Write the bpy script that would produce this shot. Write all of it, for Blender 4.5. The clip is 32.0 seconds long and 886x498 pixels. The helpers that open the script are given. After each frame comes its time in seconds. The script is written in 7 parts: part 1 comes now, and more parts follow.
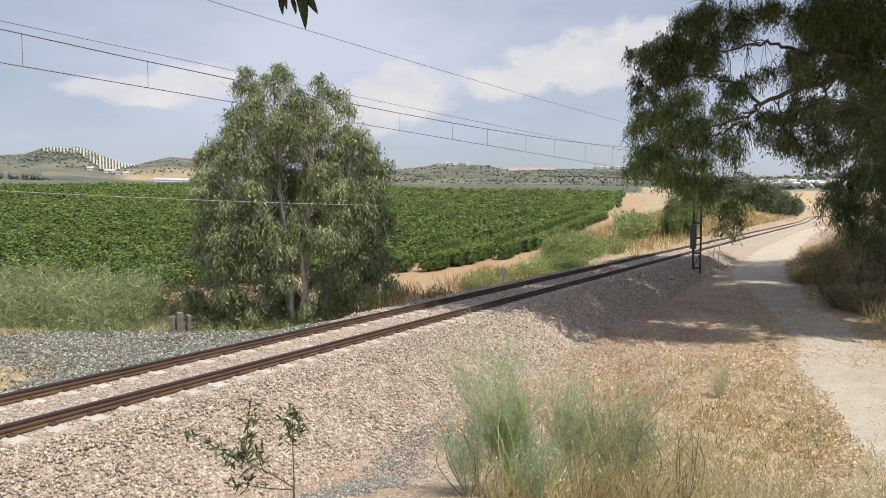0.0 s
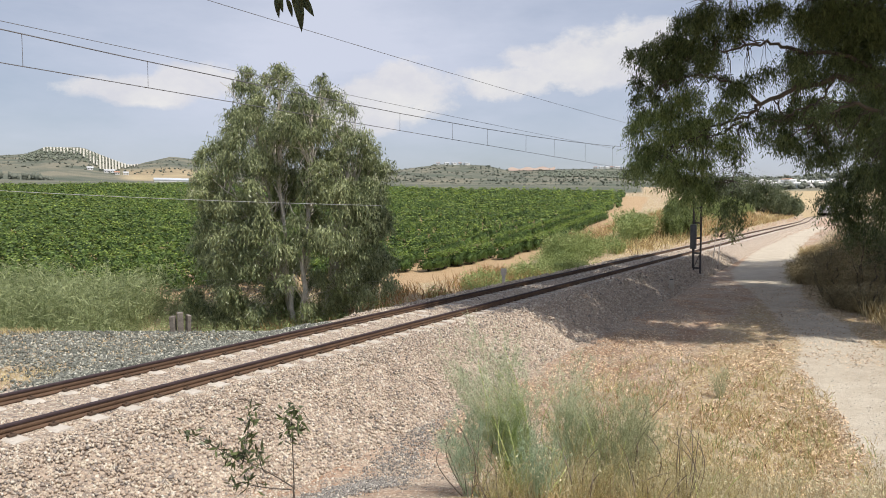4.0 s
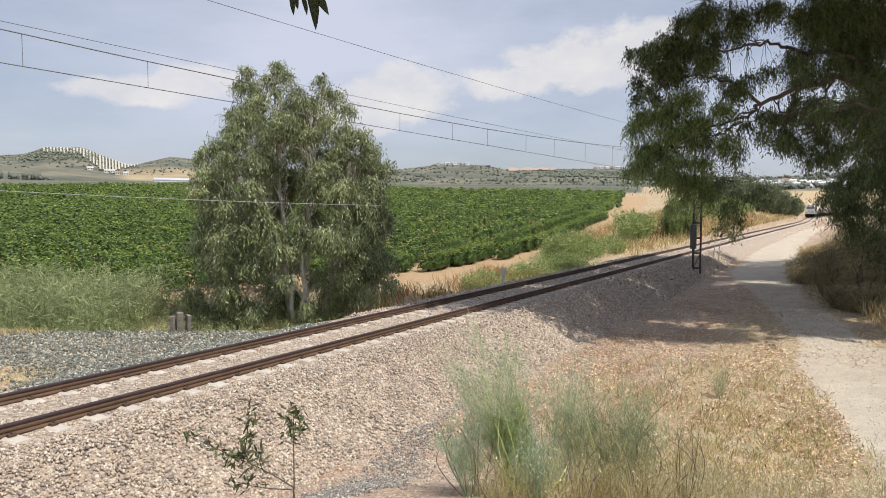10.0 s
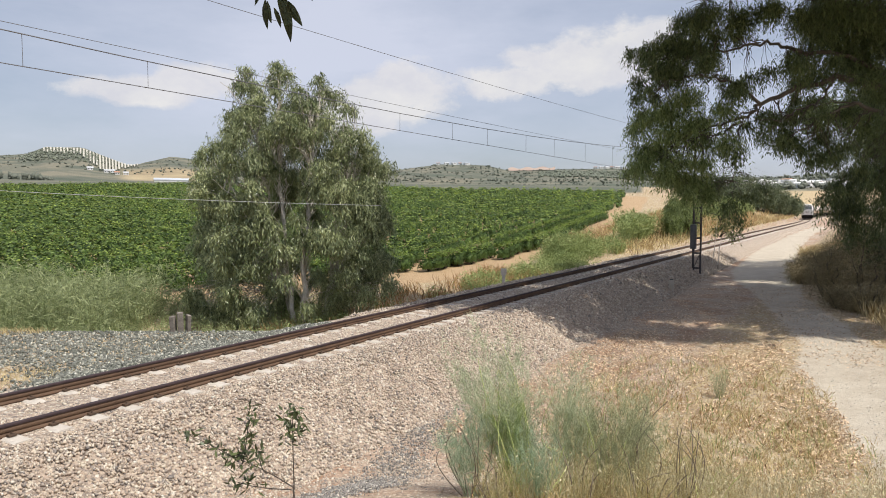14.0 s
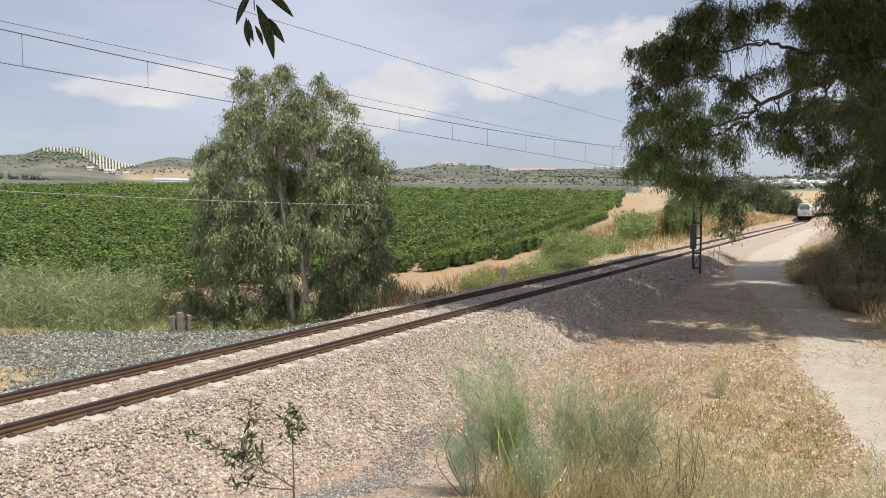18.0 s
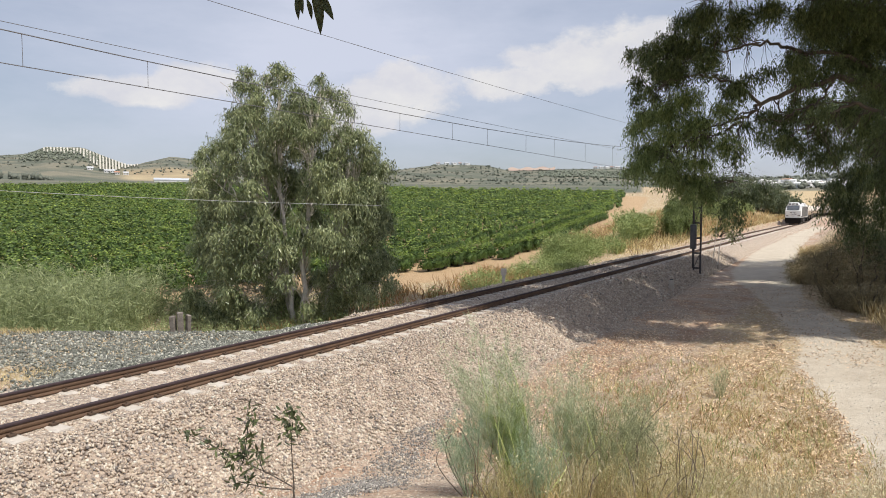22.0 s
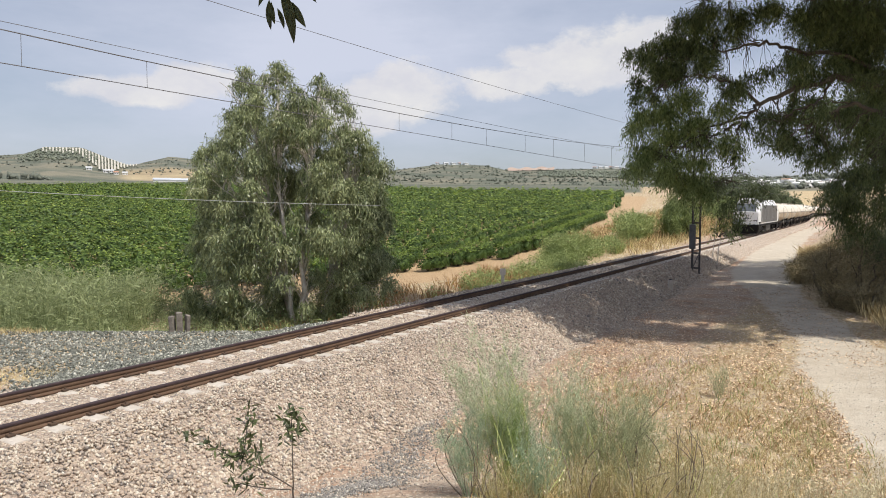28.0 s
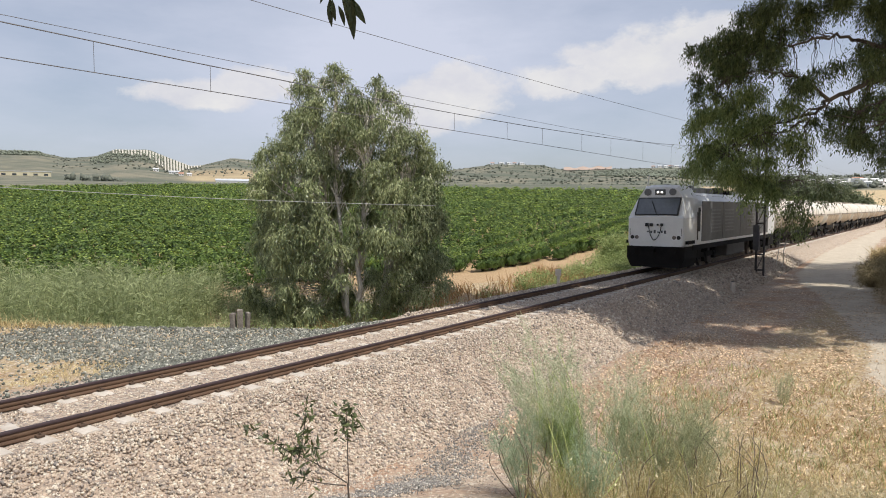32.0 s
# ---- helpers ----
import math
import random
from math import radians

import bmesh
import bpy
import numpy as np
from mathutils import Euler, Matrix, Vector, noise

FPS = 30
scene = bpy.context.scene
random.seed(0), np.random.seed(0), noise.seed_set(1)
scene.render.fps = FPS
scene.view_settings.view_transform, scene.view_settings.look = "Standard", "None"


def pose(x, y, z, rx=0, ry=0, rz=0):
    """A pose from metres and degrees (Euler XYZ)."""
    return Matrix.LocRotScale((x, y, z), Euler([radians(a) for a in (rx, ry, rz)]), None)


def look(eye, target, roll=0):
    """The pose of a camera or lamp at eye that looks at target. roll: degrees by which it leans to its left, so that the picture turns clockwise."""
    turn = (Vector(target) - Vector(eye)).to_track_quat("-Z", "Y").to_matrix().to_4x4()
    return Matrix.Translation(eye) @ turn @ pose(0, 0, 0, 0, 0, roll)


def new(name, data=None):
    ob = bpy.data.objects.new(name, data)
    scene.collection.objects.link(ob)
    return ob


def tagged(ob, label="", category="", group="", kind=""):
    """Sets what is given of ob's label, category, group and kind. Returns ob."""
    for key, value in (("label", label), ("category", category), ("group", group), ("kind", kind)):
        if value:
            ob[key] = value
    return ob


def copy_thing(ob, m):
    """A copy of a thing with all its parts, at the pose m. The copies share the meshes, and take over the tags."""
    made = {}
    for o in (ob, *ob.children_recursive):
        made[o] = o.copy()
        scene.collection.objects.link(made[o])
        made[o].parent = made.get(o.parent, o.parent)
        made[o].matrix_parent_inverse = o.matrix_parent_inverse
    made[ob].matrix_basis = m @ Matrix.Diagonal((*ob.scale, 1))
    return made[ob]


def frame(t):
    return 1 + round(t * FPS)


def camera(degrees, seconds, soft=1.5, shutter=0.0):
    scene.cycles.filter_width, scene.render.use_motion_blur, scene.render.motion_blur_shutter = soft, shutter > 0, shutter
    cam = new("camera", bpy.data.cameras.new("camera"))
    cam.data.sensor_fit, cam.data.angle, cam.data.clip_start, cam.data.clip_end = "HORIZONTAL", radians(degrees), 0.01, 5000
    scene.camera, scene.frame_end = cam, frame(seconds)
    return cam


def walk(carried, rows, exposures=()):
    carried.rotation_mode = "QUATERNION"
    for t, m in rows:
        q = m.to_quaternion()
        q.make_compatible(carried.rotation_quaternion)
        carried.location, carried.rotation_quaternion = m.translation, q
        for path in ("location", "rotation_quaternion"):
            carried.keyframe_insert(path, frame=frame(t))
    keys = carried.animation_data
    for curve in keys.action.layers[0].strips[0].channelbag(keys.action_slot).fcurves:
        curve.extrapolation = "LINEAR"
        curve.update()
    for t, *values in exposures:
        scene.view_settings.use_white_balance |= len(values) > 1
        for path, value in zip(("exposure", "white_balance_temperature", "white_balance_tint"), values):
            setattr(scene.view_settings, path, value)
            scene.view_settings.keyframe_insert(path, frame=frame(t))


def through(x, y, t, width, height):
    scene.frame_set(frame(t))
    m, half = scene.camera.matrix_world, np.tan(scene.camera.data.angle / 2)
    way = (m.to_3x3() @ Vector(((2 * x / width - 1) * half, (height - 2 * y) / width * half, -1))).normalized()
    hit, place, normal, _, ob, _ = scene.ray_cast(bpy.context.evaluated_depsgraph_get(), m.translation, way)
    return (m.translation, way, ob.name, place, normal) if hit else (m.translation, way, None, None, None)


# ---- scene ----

# World: the camera stands at x = y = 0 and looks along +y; z = 0 is the top of the rails.
EYE_Z = 3.08
PITCH = 3.38
cam = camera(65.47, 32.0, soft=0.95)


def aim(turn, tilt=0.0):
    return pose(0, 0, EYE_Z, 90 - PITCH + tilt, 0, turn)


walk(cam, [(0, aim(0)), (27.5, aim(0)), (28.2, aim(-0.08)), (28.7, aim(-0.05)), (29.2, aim(0.0)), (29.6, aim(0.05)), (30, aim(0.2)), (30.5, aim(0.46)),
           (31, aim(1.80)), (31.5, aim(3.06)), (32, aim(4.485))],
     exposures=[(0, 0.12), (32, 0.12)])

# ---- light ----
SUN_AZ = 125.0      # degrees clockwise from +y
SUN_EL = 64.0
world = bpy.data.worlds.new("world")
scene.world = world
world.use_nodes = True
wn, wl = world.node_tree.nodes, world.node_tree.links
wn.clear()
w_out = wn.new("ShaderNodeOutputWorld")
w_bg = wn.new("ShaderNodeBackground")
w_bg.inputs[1].default_value = 0.092
sky = wn.new("ShaderNodeTexSky")
sky.sky_type = "NISHITA"
sky.sun_disc = False
sky.sun_elevation = radians(SUN_EL)
sky.sun_rotation = radians(SUN_AZ)
sky.altitude = 200
sky.air_density, sky.dust_density, sky.ozone_density = 1.0, 2.0, 1.5
w_tc = wn.new("ShaderNodeTexCoord")


def wmath(op, a, b=None, clamp=False):
    n = wn.new("ShaderNodeMath")
    n.operation, n.use_clamp = op, clamp
    for i, v in enumerate((a, b)):
        if v is None:
            continue
        if isinstance(v, (int, float)):
            n.inputs[i].default_value = v
        else:
            wl.new(v, n.inputs[i])
    return n.outputs[0]


def cloud_bank(az, el, wide, high):
    """How far a direction lies inside one heap of cloud, 1 at its middle and 0 at its rim."""
    mp = wn.new("ShaderNodeMapping")
    mp.vector_type = "TEXTURE"
    a, e = radians(az), radians(el)
    mp.inputs["Location"].default_value = (math.sin(a) * math.cos(e), math.cos(a) * math.cos(e), math.sin(e))
    mp.inputs["Rotation"].default_value = (0, 0, -a)
    mp.inputs["Scale"].default_value = (wide, wide, high)
    wl.new(w_tc.outputs["Generated"], mp.inputs[0])
    ln = wn.new("ShaderNodeVectorMath")
    ln.operation = "LENGTH"
    wl.new(mp.outputs[0], ln.inputs[0])
    return wmath("SUBTRACT", 1.0, ln.outputs["Value"], True)


def wnoise(scale, detail, squash, rough=0.55):
    mp = wn.new("ShaderNodeMapping")
    mp.inputs["Scale"].default_value = (1, 1, squash)
    wl.new(w_tc.outputs["Generated"], mp.inputs[0])
    n = wn.new("ShaderNodeTexNoise")
    n.inputs["Scale"].default_value, n.inputs["Detail"].default_value, n.inputs["Roughness"].default_value = scale, detail, rough
    wl.new(mp.outputs[0], n.inputs["Vector"])
    return n.outputs["Fac"]


heaps = None
for heap in ((-3.5, 9.4, 0.13, 0.07), (-7.0, 8.2, 0.12, 0.06), (10.5, 11.3, 0.16, 0.06), (15.5, 12.6, 0.14, 0.075), (6.0, 10.2, 0.11, 0.04),
             (-24, 8.8, 0.13, 0.035), (-18.5, 9.8, 0.11, 0.04)):
    h_one = cloud_bank(*heap)
    heaps = h_one if heaps is None else wmath("MAXIMUM", heaps, h_one)
puffs = wmath("ADD", wmath("MULTIPLY", wnoise(9, 9, 1.5, 0.62), 0.75), wmath("MULTIPLY", wnoise(26, 6, 1.3, 0.6), 0.25))
dense = wmath("MULTIPLY", wmath("SUBTRACT", wmath("ADD", wmath("MULTIPLY", heaps, 1.1), wmath("MULTIPLY", puffs, 1.9)), 1.35), 4.2, True)
veil = wmath("MULTIPLY", wmath("SUBTRACT", wnoise(2.0, 6, 3.2, 0.6), 0.34), 2.2, True)
w_mix1 = wn.new("ShaderNodeMix")
w_mix1.data_type = "RGBA"
veil = wmath("ADD", veil, wmath("MULTIPLY", cloud_bank(-10, 14, 0.42, 0.16), 0.75), True)
wl.new(wmath("ADD", wmath("MULTIPLY", veil, 0.52), 0.36, True), w_mix1.inputs[0])
wl.new(sky.outputs[0], w_mix1.inputs[6])
w_mix1.inputs[7].default_value = (6.8, 7.15, 8.45, 1)
w_mix2 = wn.new("ShaderNodeMix")
w_mix2.data_type = "RGBA"
wl.new(wmath("MULTIPLY", dense, 0.78), w_mix2.inputs[0])
wl.new(w_mix1.outputs[2], w_mix2.inputs[6])
# lit tops and greyer hollows
w_mix3 = wn.new("ShaderNodeMix")
w_mix3.data_type = "RGBA"
wl.new(wmath("MULTIPLY", wmath("SUBTRACT", wnoise(14, 8, 1.7, 0.6), 0.36), 3.4, True), w_mix3.inputs[0])
w_mix3.inputs[6].default_value, w_mix3.inputs[7].default_value = (7.3, 7.2, 7.6, 1), (8.7, 8.45, 8.2, 1)
wl.new(w_mix3.outputs[2], w_mix2.inputs[7])
wl.new(w_mix2.outputs[2], w_bg.inputs[0])
wl.new(w_bg.outputs[0], w_out.inputs[0])

sun = new("sun", bpy.data.lights.new("sun", "SUN"))
sun.data.energy = 3.95
sun.data.angle = radians(0.6)
sun.data.color = (1.0, 0.95, 0.86)
sun_way = Vector((math.sin(radians(SUN_AZ)) * math.cos(radians(SUN_EL)), math.cos(radians(SUN_AZ)) * math.cos(radians(SUN_EL)), math.sin(radians(SUN_EL))))
sun.matrix_world = look(sun_way * 50, (0, 0, 0))


# ---- materials ----
def nodes_of(name):
    m = bpy.data.materials.new(name)
    m.use_nodes = True
    nt = m.node_tree
    return m, nt.nodes, nt.links, nt.nodes["Principled BSDF"]


def surface(name, dark, light, rough=0.8, scale=4.0, fine=40.0, bump=0.3, metal=0.0, island=0.0, random=0.0, spec=0.5, through=0.0, depth=0.02):
    """A mottled surface between two colours at two scales; island and random vary it piece by piece."""
    m, n, l, b = nodes_of(name)
    tc = n.new("ShaderNodeTexCoord")
    a = n.new("ShaderNodeTexNoise")
    a.inputs["Scale"].default_value, a.inputs["Detail"].default_value = scale, 6
    f = n.new("ShaderNodeTexNoise")
    f.inputs["Scale"].default_value, f.inputs["Detail"].default_value = fine, 4
    l.new(tc.outputs["Object"], a.inputs["Vector"])
    l.new(tc.outputs["Object"], f.inputs["Vector"])
    mixf = n.new("ShaderNodeMath")
    mixf.operation = "MULTIPLY_ADD"
    l.new(a.outputs["Fac"], mixf.inputs[0])
    mixf.inputs[1].default_value = 1.3
    s2 = n.new("ShaderNodeMath")
    s2.operation = "MULTIPLY_ADD"
    l.new(f.outputs["Fac"], s2.inputs[0])
    s2.inputs[1].default_value, s2.inputs[2].default_value = 0.9, -0.6
    l.new(s2.outputs[0], mixf.inputs[2])
    fac = mixf.outputs[0]
    for weight, node, sock in ((island, "ShaderNodeNewGeometry", "Random Per Island"), (random, "ShaderNodeObjectInfo", "Random")):
        if weight:
            g = n.new(node)
            k = n.new("ShaderNodeMath")
            k.operation = "MULTIPLY_ADD"
            l.new(g.outputs[sock], k.inputs[0])
            k.inputs[1].default_value = weight
            k2 = n.new("ShaderNodeMath")
            k2.operation = "SUBTRACT"
            l.new(fac, k2.inputs[0])
            k2.inputs[1].default_value = weight / 2
            l.new(k2.outputs[0], k.inputs[2])
            fac = k.outputs[0]
    mx = n.new("ShaderNodeMix")
    mx.data_type, mx.clamp_factor = "RGBA", True
    l.new(fac, mx.inputs[0])
    mx.inputs[6].default_value, mx.inputs[7].default_value = (*dark, 1), (*light, 1)
    l.new(mx.outputs[2], b.inputs["Base Color"])
    b.inputs["Roughness"].default_value, b.inputs["Metallic"].default_value = rough, metal
    b.inputs["Specular IOR Level"].default_value = spec
    if bump:
        bp = n.new("ShaderNodeBump")
        bp.inputs["Strength"].default_value, bp.inputs["Distance"].default_value = bump, depth
        l.new(f.outputs["Fac"], bp.inputs["Height"])
        l.new(bp.outputs[0], b.inputs["Normal"])
    if through:
        tr = n.new("ShaderNodeBsdfTranslucent")
        l.new(mx.outputs[2], tr.inputs[0])
        ms = n.new("ShaderNodeMixShader")
        ms.inputs[0].default_value = through
        l.new(b.outputs[0], ms.inputs[1])
        l.new(tr.outputs[0], ms.inputs[2])
        l.new(ms.outputs[0], n["Material Output"].inputs[0])
    return m


def glow(name, colour, power):
    m, n, l, b = nodes_of(name)
    b.inputs["Emission Color"].default_value = (*colour, 1)
    b.inputs["Emission Strength"].default_value = power
    return m


M_BALLAST = surface("ballast", (0.22, 0.17, 0.14), (0.46, 0.37, 0.30), 0.95, 1.2, 26, 0.9, depth=0.05)


def stone_surface(name, stops):
    """Broken stone: each piece takes its own colour from a row of colours."""
    m = surface(name, stops[0][1], stops[-1][1], 0.93, 0.7, 30, 0.3, spec=0.2)
    n, l = m.node_tree.nodes, m.node_tree.links
    g = n.new("ShaderNodeNewGeometry")
    rp = n.new("ShaderNodeValToRGB")
    rp.color_ramp.interpolation = "LINEAR"
    while len(rp.color_ramp.elements) < len(stops):
        rp.color_ramp.elements.new(0.5)
    for e, (p, col) in zip(rp.color_ramp.elements, stops):
        e.position, e.color = p, (*col, 1)
    l.new(g.outputs["Random Per Island"], rp.inputs[0])
    old = n["Principled BSDF"].inputs["Base Color"].links[0].from_socket
    mx = n.new("ShaderNodeMix")
    mx.data_type = "RGBA"
    mx.inputs[0].default_value = 0.22
    l.new(rp.outputs[0], mx.inputs[6])
    l.new(old, mx.inputs[7])
    l.new(mx.outputs[2], n["Principled BSDF"].inputs["Base Color"])
    return m


def pebbled(m, scale, stops, weight, depth):
    """Turns a surface into close-packed broken stone: each cell has its own colour and stands proud of the joints."""
    n, l = m.node_tree.nodes, m.node_tree.links
    b = n["Principled BSDF"]
    tc = n.new("ShaderNodeTexCoord")
    vo = n.new("ShaderNodeTexVoronoi")
    vo.inputs["Scale"].default_value = scale
    l.new(tc.outputs["Object"], vo.inputs["Vector"])
    sp = n.new("ShaderNodeSeparateColor")
    l.new(vo.outputs["Color"], sp.inputs[0])
    rp = n.new("ShaderNodeValToRGB")
    while len(rp.color_ramp.elements) < len(stops):
        rp.color_ramp.elements.new(0.5)
    for e, (p, col) in zip(rp.color_ramp.elements, stops):
        e.position, e.color = p, (*col, 1)
    l.new(sp.outputs[0], rp.inputs[0])
    old = b.inputs["Base Color"].links[0].from_socket
    mx = n.new("ShaderNodeMix")
    mx.data_type = "RGBA"
    mx.inputs[0].default_value = weight
    l.new(old, mx.inputs[6])
    l.new(rp.outputs[0], mx.inputs[7])
    l.new(mx.outputs[2], b.inputs["Base Color"])
    bp = n.new("ShaderNodeBump")
    bp.invert = True
    bp.inputs["Strength"].default_value, bp.inputs["Distance"].default_value = 1.0, depth
    l.new(vo.outputs["Distance"], bp.inputs["Height"])
    if b.inputs["Normal"].links:
        l.new(b.inputs["Normal"].links[0].from_socket, bp.inputs["Normal"])
    l.new(bp.outputs[0], b.inputs["Normal"])
    return m


PINK_STONES = ((0.0, (0.17, 0.15, 0.14)), (0.12, (0.32, 0.265, 0.22)), (0.4, (0.45, 0.345, 0.265)), (0.7, (0.55, 0.435, 0.335)), (0.9, (0.65, 0.56, 0.44)), (1.0, (0.76, 0.70, 0.60)))
GREY_STONES = ((0.0, (0.055, 0.06, 0.052)), (0.4, (0.12, 0.13, 0.11)), (0.75, (0.25, 0.255, 0.215)), (0.92, (0.45, 0.44, 0.37)), (1.0, (0.68, 0.66, 0.58)))
pebbled(M_BALLAST, 21, PINK_STONES, 0.85, 0.032)
M_STONE = stone_surface("ballast_stone", PINK_STONES)
M_GREYSTONE = stone_surface("grey_stone", GREY_STONES)
M_ROADSTONE = stone_surface("road_stone", ((0.0, (0.30, 0.26, 0.21)), (0.3, (0.46, 0.41, 0.33)), (0.8, (0.62, 0.57, 0.48)), (1.0, (0.75, 0.71, 0.64))))
M_RAIL = surface("rusty_rail", (0.075, 0.043, 0.027), (0.155, 0.095, 0.060), 0.75, 3, 60, 0.3, spec=0.3)
M_RAILTOP = surface("worn_rail_head", (0.030, 0.018, 0.020), (0.075, 0.047, 0.050), 0.7, 6, 60, 0.1, metal=0.2)
M_SLEEPER = surface("concrete_sleeper", (0.40, 0.35, 0.30), (0.62, 0.56, 0.49), 0.9, 5, 60, 0.4, random=0.4)
M_CLIP = surface("rusty_clip", (0.05, 0.03, 0.02), (0.13, 0.08, 0.05), 0.7, 9, 60, 0.2)
M_STEEL = surface("weathered_steel", (0.05, 0.045, 0.045), (0.13, 0.115, 0.11), 0.7, 6, 60, 0.2, metal=0.3)
M_GALV = surface("grey_box_paint", (0.085, 0.085, 0.088), (0.16, 0.16, 0.165), 0.6, 5, 60, 0.1, metal=0.3)
M_WIRE = surface("copper_wire", (0.11, 0.11, 0.12), (0.19, 0.19, 0.20), 0.5, 6, 60, 0.0, metal=0.2)
M_CABLE = surface("pale_cable", (0.35, 0.36, 0.36), (0.5, 0.5, 0.5), 0.6, 6, 60, 0.0)
M_BARK = surface("pale_bark", (0.42, 0.37, 0.31), (0.82, 0.77, 0.70), 0.9, 3, 18, 0.6)
M_BARKDARK = surface("dark_bark", (0.05, 0.04, 0.032), (0.15, 0.125, 0.10), 0.9, 3, 18, 0.7)
M_EUCA = surface("eucalyptus_leaf", (0.062, 0.092, 0.036), (0.45, 0.49, 0.25), 0.36, 0.6, 5, 0.0, island=0.8, spec=0.5, through=0.2)
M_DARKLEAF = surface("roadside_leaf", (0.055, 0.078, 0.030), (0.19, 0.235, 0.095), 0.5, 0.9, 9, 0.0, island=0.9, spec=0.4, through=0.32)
M_VINE = surface("vine_leaf", (0.026, 0.056, 0.013), (0.125, 0.195, 0.045), 0.55, 0.25, 6, 0.0, island=0.9, spec=0.3, through=0.12)
# roadside leaf with sunlight put into its colour; the smaller trees share it
M_LITLEAF = surface("sunlit_green_leaf", (0.095, 0.135, 0.042), (0.34, 0.41, 0.155), 0.5, 0.9, 9, 0.0, island=0.9, spec=0.4, through=0.42)
# young shoots are yellower; sun along the row tops is in this colour too
M_VINETIP = surface("sunlit_young_vine_leaf", (0.11, 0.185, 0.036), (0.36, 0.455, 0.10), 0.5, 0.25, 6, 0.0, island=0.8, spec=0.3, through=0.35)
M_REED = surface("reed_leaf", (0.18, 0.22, 0.095), (0.50, 0.545, 0.29), 0.6, 0.5, 6, 0.0, island=0.9, spec=0.3, through=0.4)
M_CANE = surface("cane_leaf", (0.17, 0.23, 0.075), (0.46, 0.52, 0.22), 0.6, 0.5, 6, 0.0, island=0.9, spec=0.3, through=0.25)
M_DRY = surface("dry_grass", (0.26, 0.175, 0.065), (0.90, 0.76, 0.44), 0.8, 0.7, 6, 0.0, island=1.3, spec=0.2, through=0.2)
M_RUSTGRASS = surface("rust_brown_weed", (0.28, 0.155, 0.07), (0.60, 0.40, 0.20), 0.8, 0.7, 6, 0.0, island=0.9, spec=0.2, through=0.15)
M_BROOM = surface("broom_stem", (0.20, 0.28, 0.09), (0.56, 0.64, 0.29), 0.6, 1.5, 9, 0.0, island=0.9, spec=0.3, through=0.38)
M_BROOMGREY = surface("grey_green_stem", (0.23, 0.26, 0.14), (0.66, 0.68, 0.44), 0.7, 1.5, 9, 0.0, island=0.9, spec=0.3, through=0.38)
M_BROOMGREEN = surface("blue_green_stem", (0.28, 0.37, 0.24), (0.56, 0.66, 0.47), 0.6, 1.5, 9, 0.0, island=0.9, spec=0.3, through=0.38)
M_BROOMPALE = surface("pale_broom_stem", (0.32, 0.38, 0.23), (0.68, 0.73, 0.50), 0.7, 1.5, 9, 0.0, island=0.8, spec=0.3, through=0.4)
M_CREAMWEED = surface("cream_weed", (0.34, 0.34, 0.14), (0.85, 0.80, 0.55), 0.8, 1.5, 9, 0.0, island=0.9, spec=0.2, through=0.3)
M_DRYSTEM = surface("straw_stem", (0.26, 0.22, 0.09), (0.80, 0.72, 0.42), 0.8, 1.5, 9, 0.0, island=0.9, spec=0.2, through=0.38)
M_SAPLEAF = surface("sapling_leaf", (0.042, 0.056, 0.022), (0.15, 0.18, 0.07), 0.45, 3, 20, 0.0, island=0.8, through=0.2)
M_SPRIG = surface("gum_leaf", (0.030, 0.042, 0.020), (0.075, 0.098, 0.045), 0.4, 14, 60, 0.2, island=0.5, through=0.12)
M_SHRUB = surface("shrub_leaf", (0.15, 0.12, 0.062), (0.44, 0.36, 0.20), 0.6, 0.6, 6, 0.0, island=0.9, through=0.2)
M_WOODPOST = surface("weathered_wood", (0.08, 0.065, 0.055), (0.36, 0.32, 0.27), 0.9, 6, 30, 0.6)
M_POST = surface("painted_concrete", (0.5, 0.5, 0.48), (0.72, 0.72, 0.70), 0.8, 6, 40, 0.2)
M_WHITE = surface("white_loco_paint", (0.66, 0.67, 0.67), (0.80, 0.80, 0.79), 0.38, 1.2, 14, 0.03, spec=0.5)
M_LOCOGREY = surface("grey_loco_panel", (0.06, 0.063, 0.068), (0.12, 0.123, 0.13), 0.5, 2, 20, 0.05)
M_SKIRT = surface("sooty_underframe", (0.005, 0.005, 0.005), (0.016, 0.014, 0.013), 0.85, 3, 20, 0.2, spec=0.2)
M_TANKBLOCK = surface("grey_fuel_tank", (0.045, 0.044, 0.042), (0.10, 0.097, 0.092), 0.7, 3, 20, 0.1)
M_GLASS = surface("dark_windscreen", (0.08, 0.09, 0.10), (0.12, 0.135, 0.15), 0.08, 1.5, 9, 0.0, spec=0.9)
M_RUBBER = surface("black_rubber", (0.012, 0.012, 0.012), (0.03, 0.03, 0.03), 0.7, 6, 40, 0.1)
M_GRILLE = surface("grey_grille", (0.12, 0.125, 0.13), (0.22, 0.225, 0.23), 0.5, 30, 90, 0.4, metal=0.5)
M_LAMP = glow("lit_headlamp", (1.0, 0.97, 0.88), 1.1)
M_LENS = surface("lamp_lens", (0.10, 0.09, 0.09), (0.25, 0.22, 0.2), 0.15, 9, 60, 0.0)
M_TANK = surface("cream_tank_paint", (0.60, 0.54, 0.44), (0.78, 0.73, 0.64), 0.5, 0.9, 7, 0.05, random=0.3)
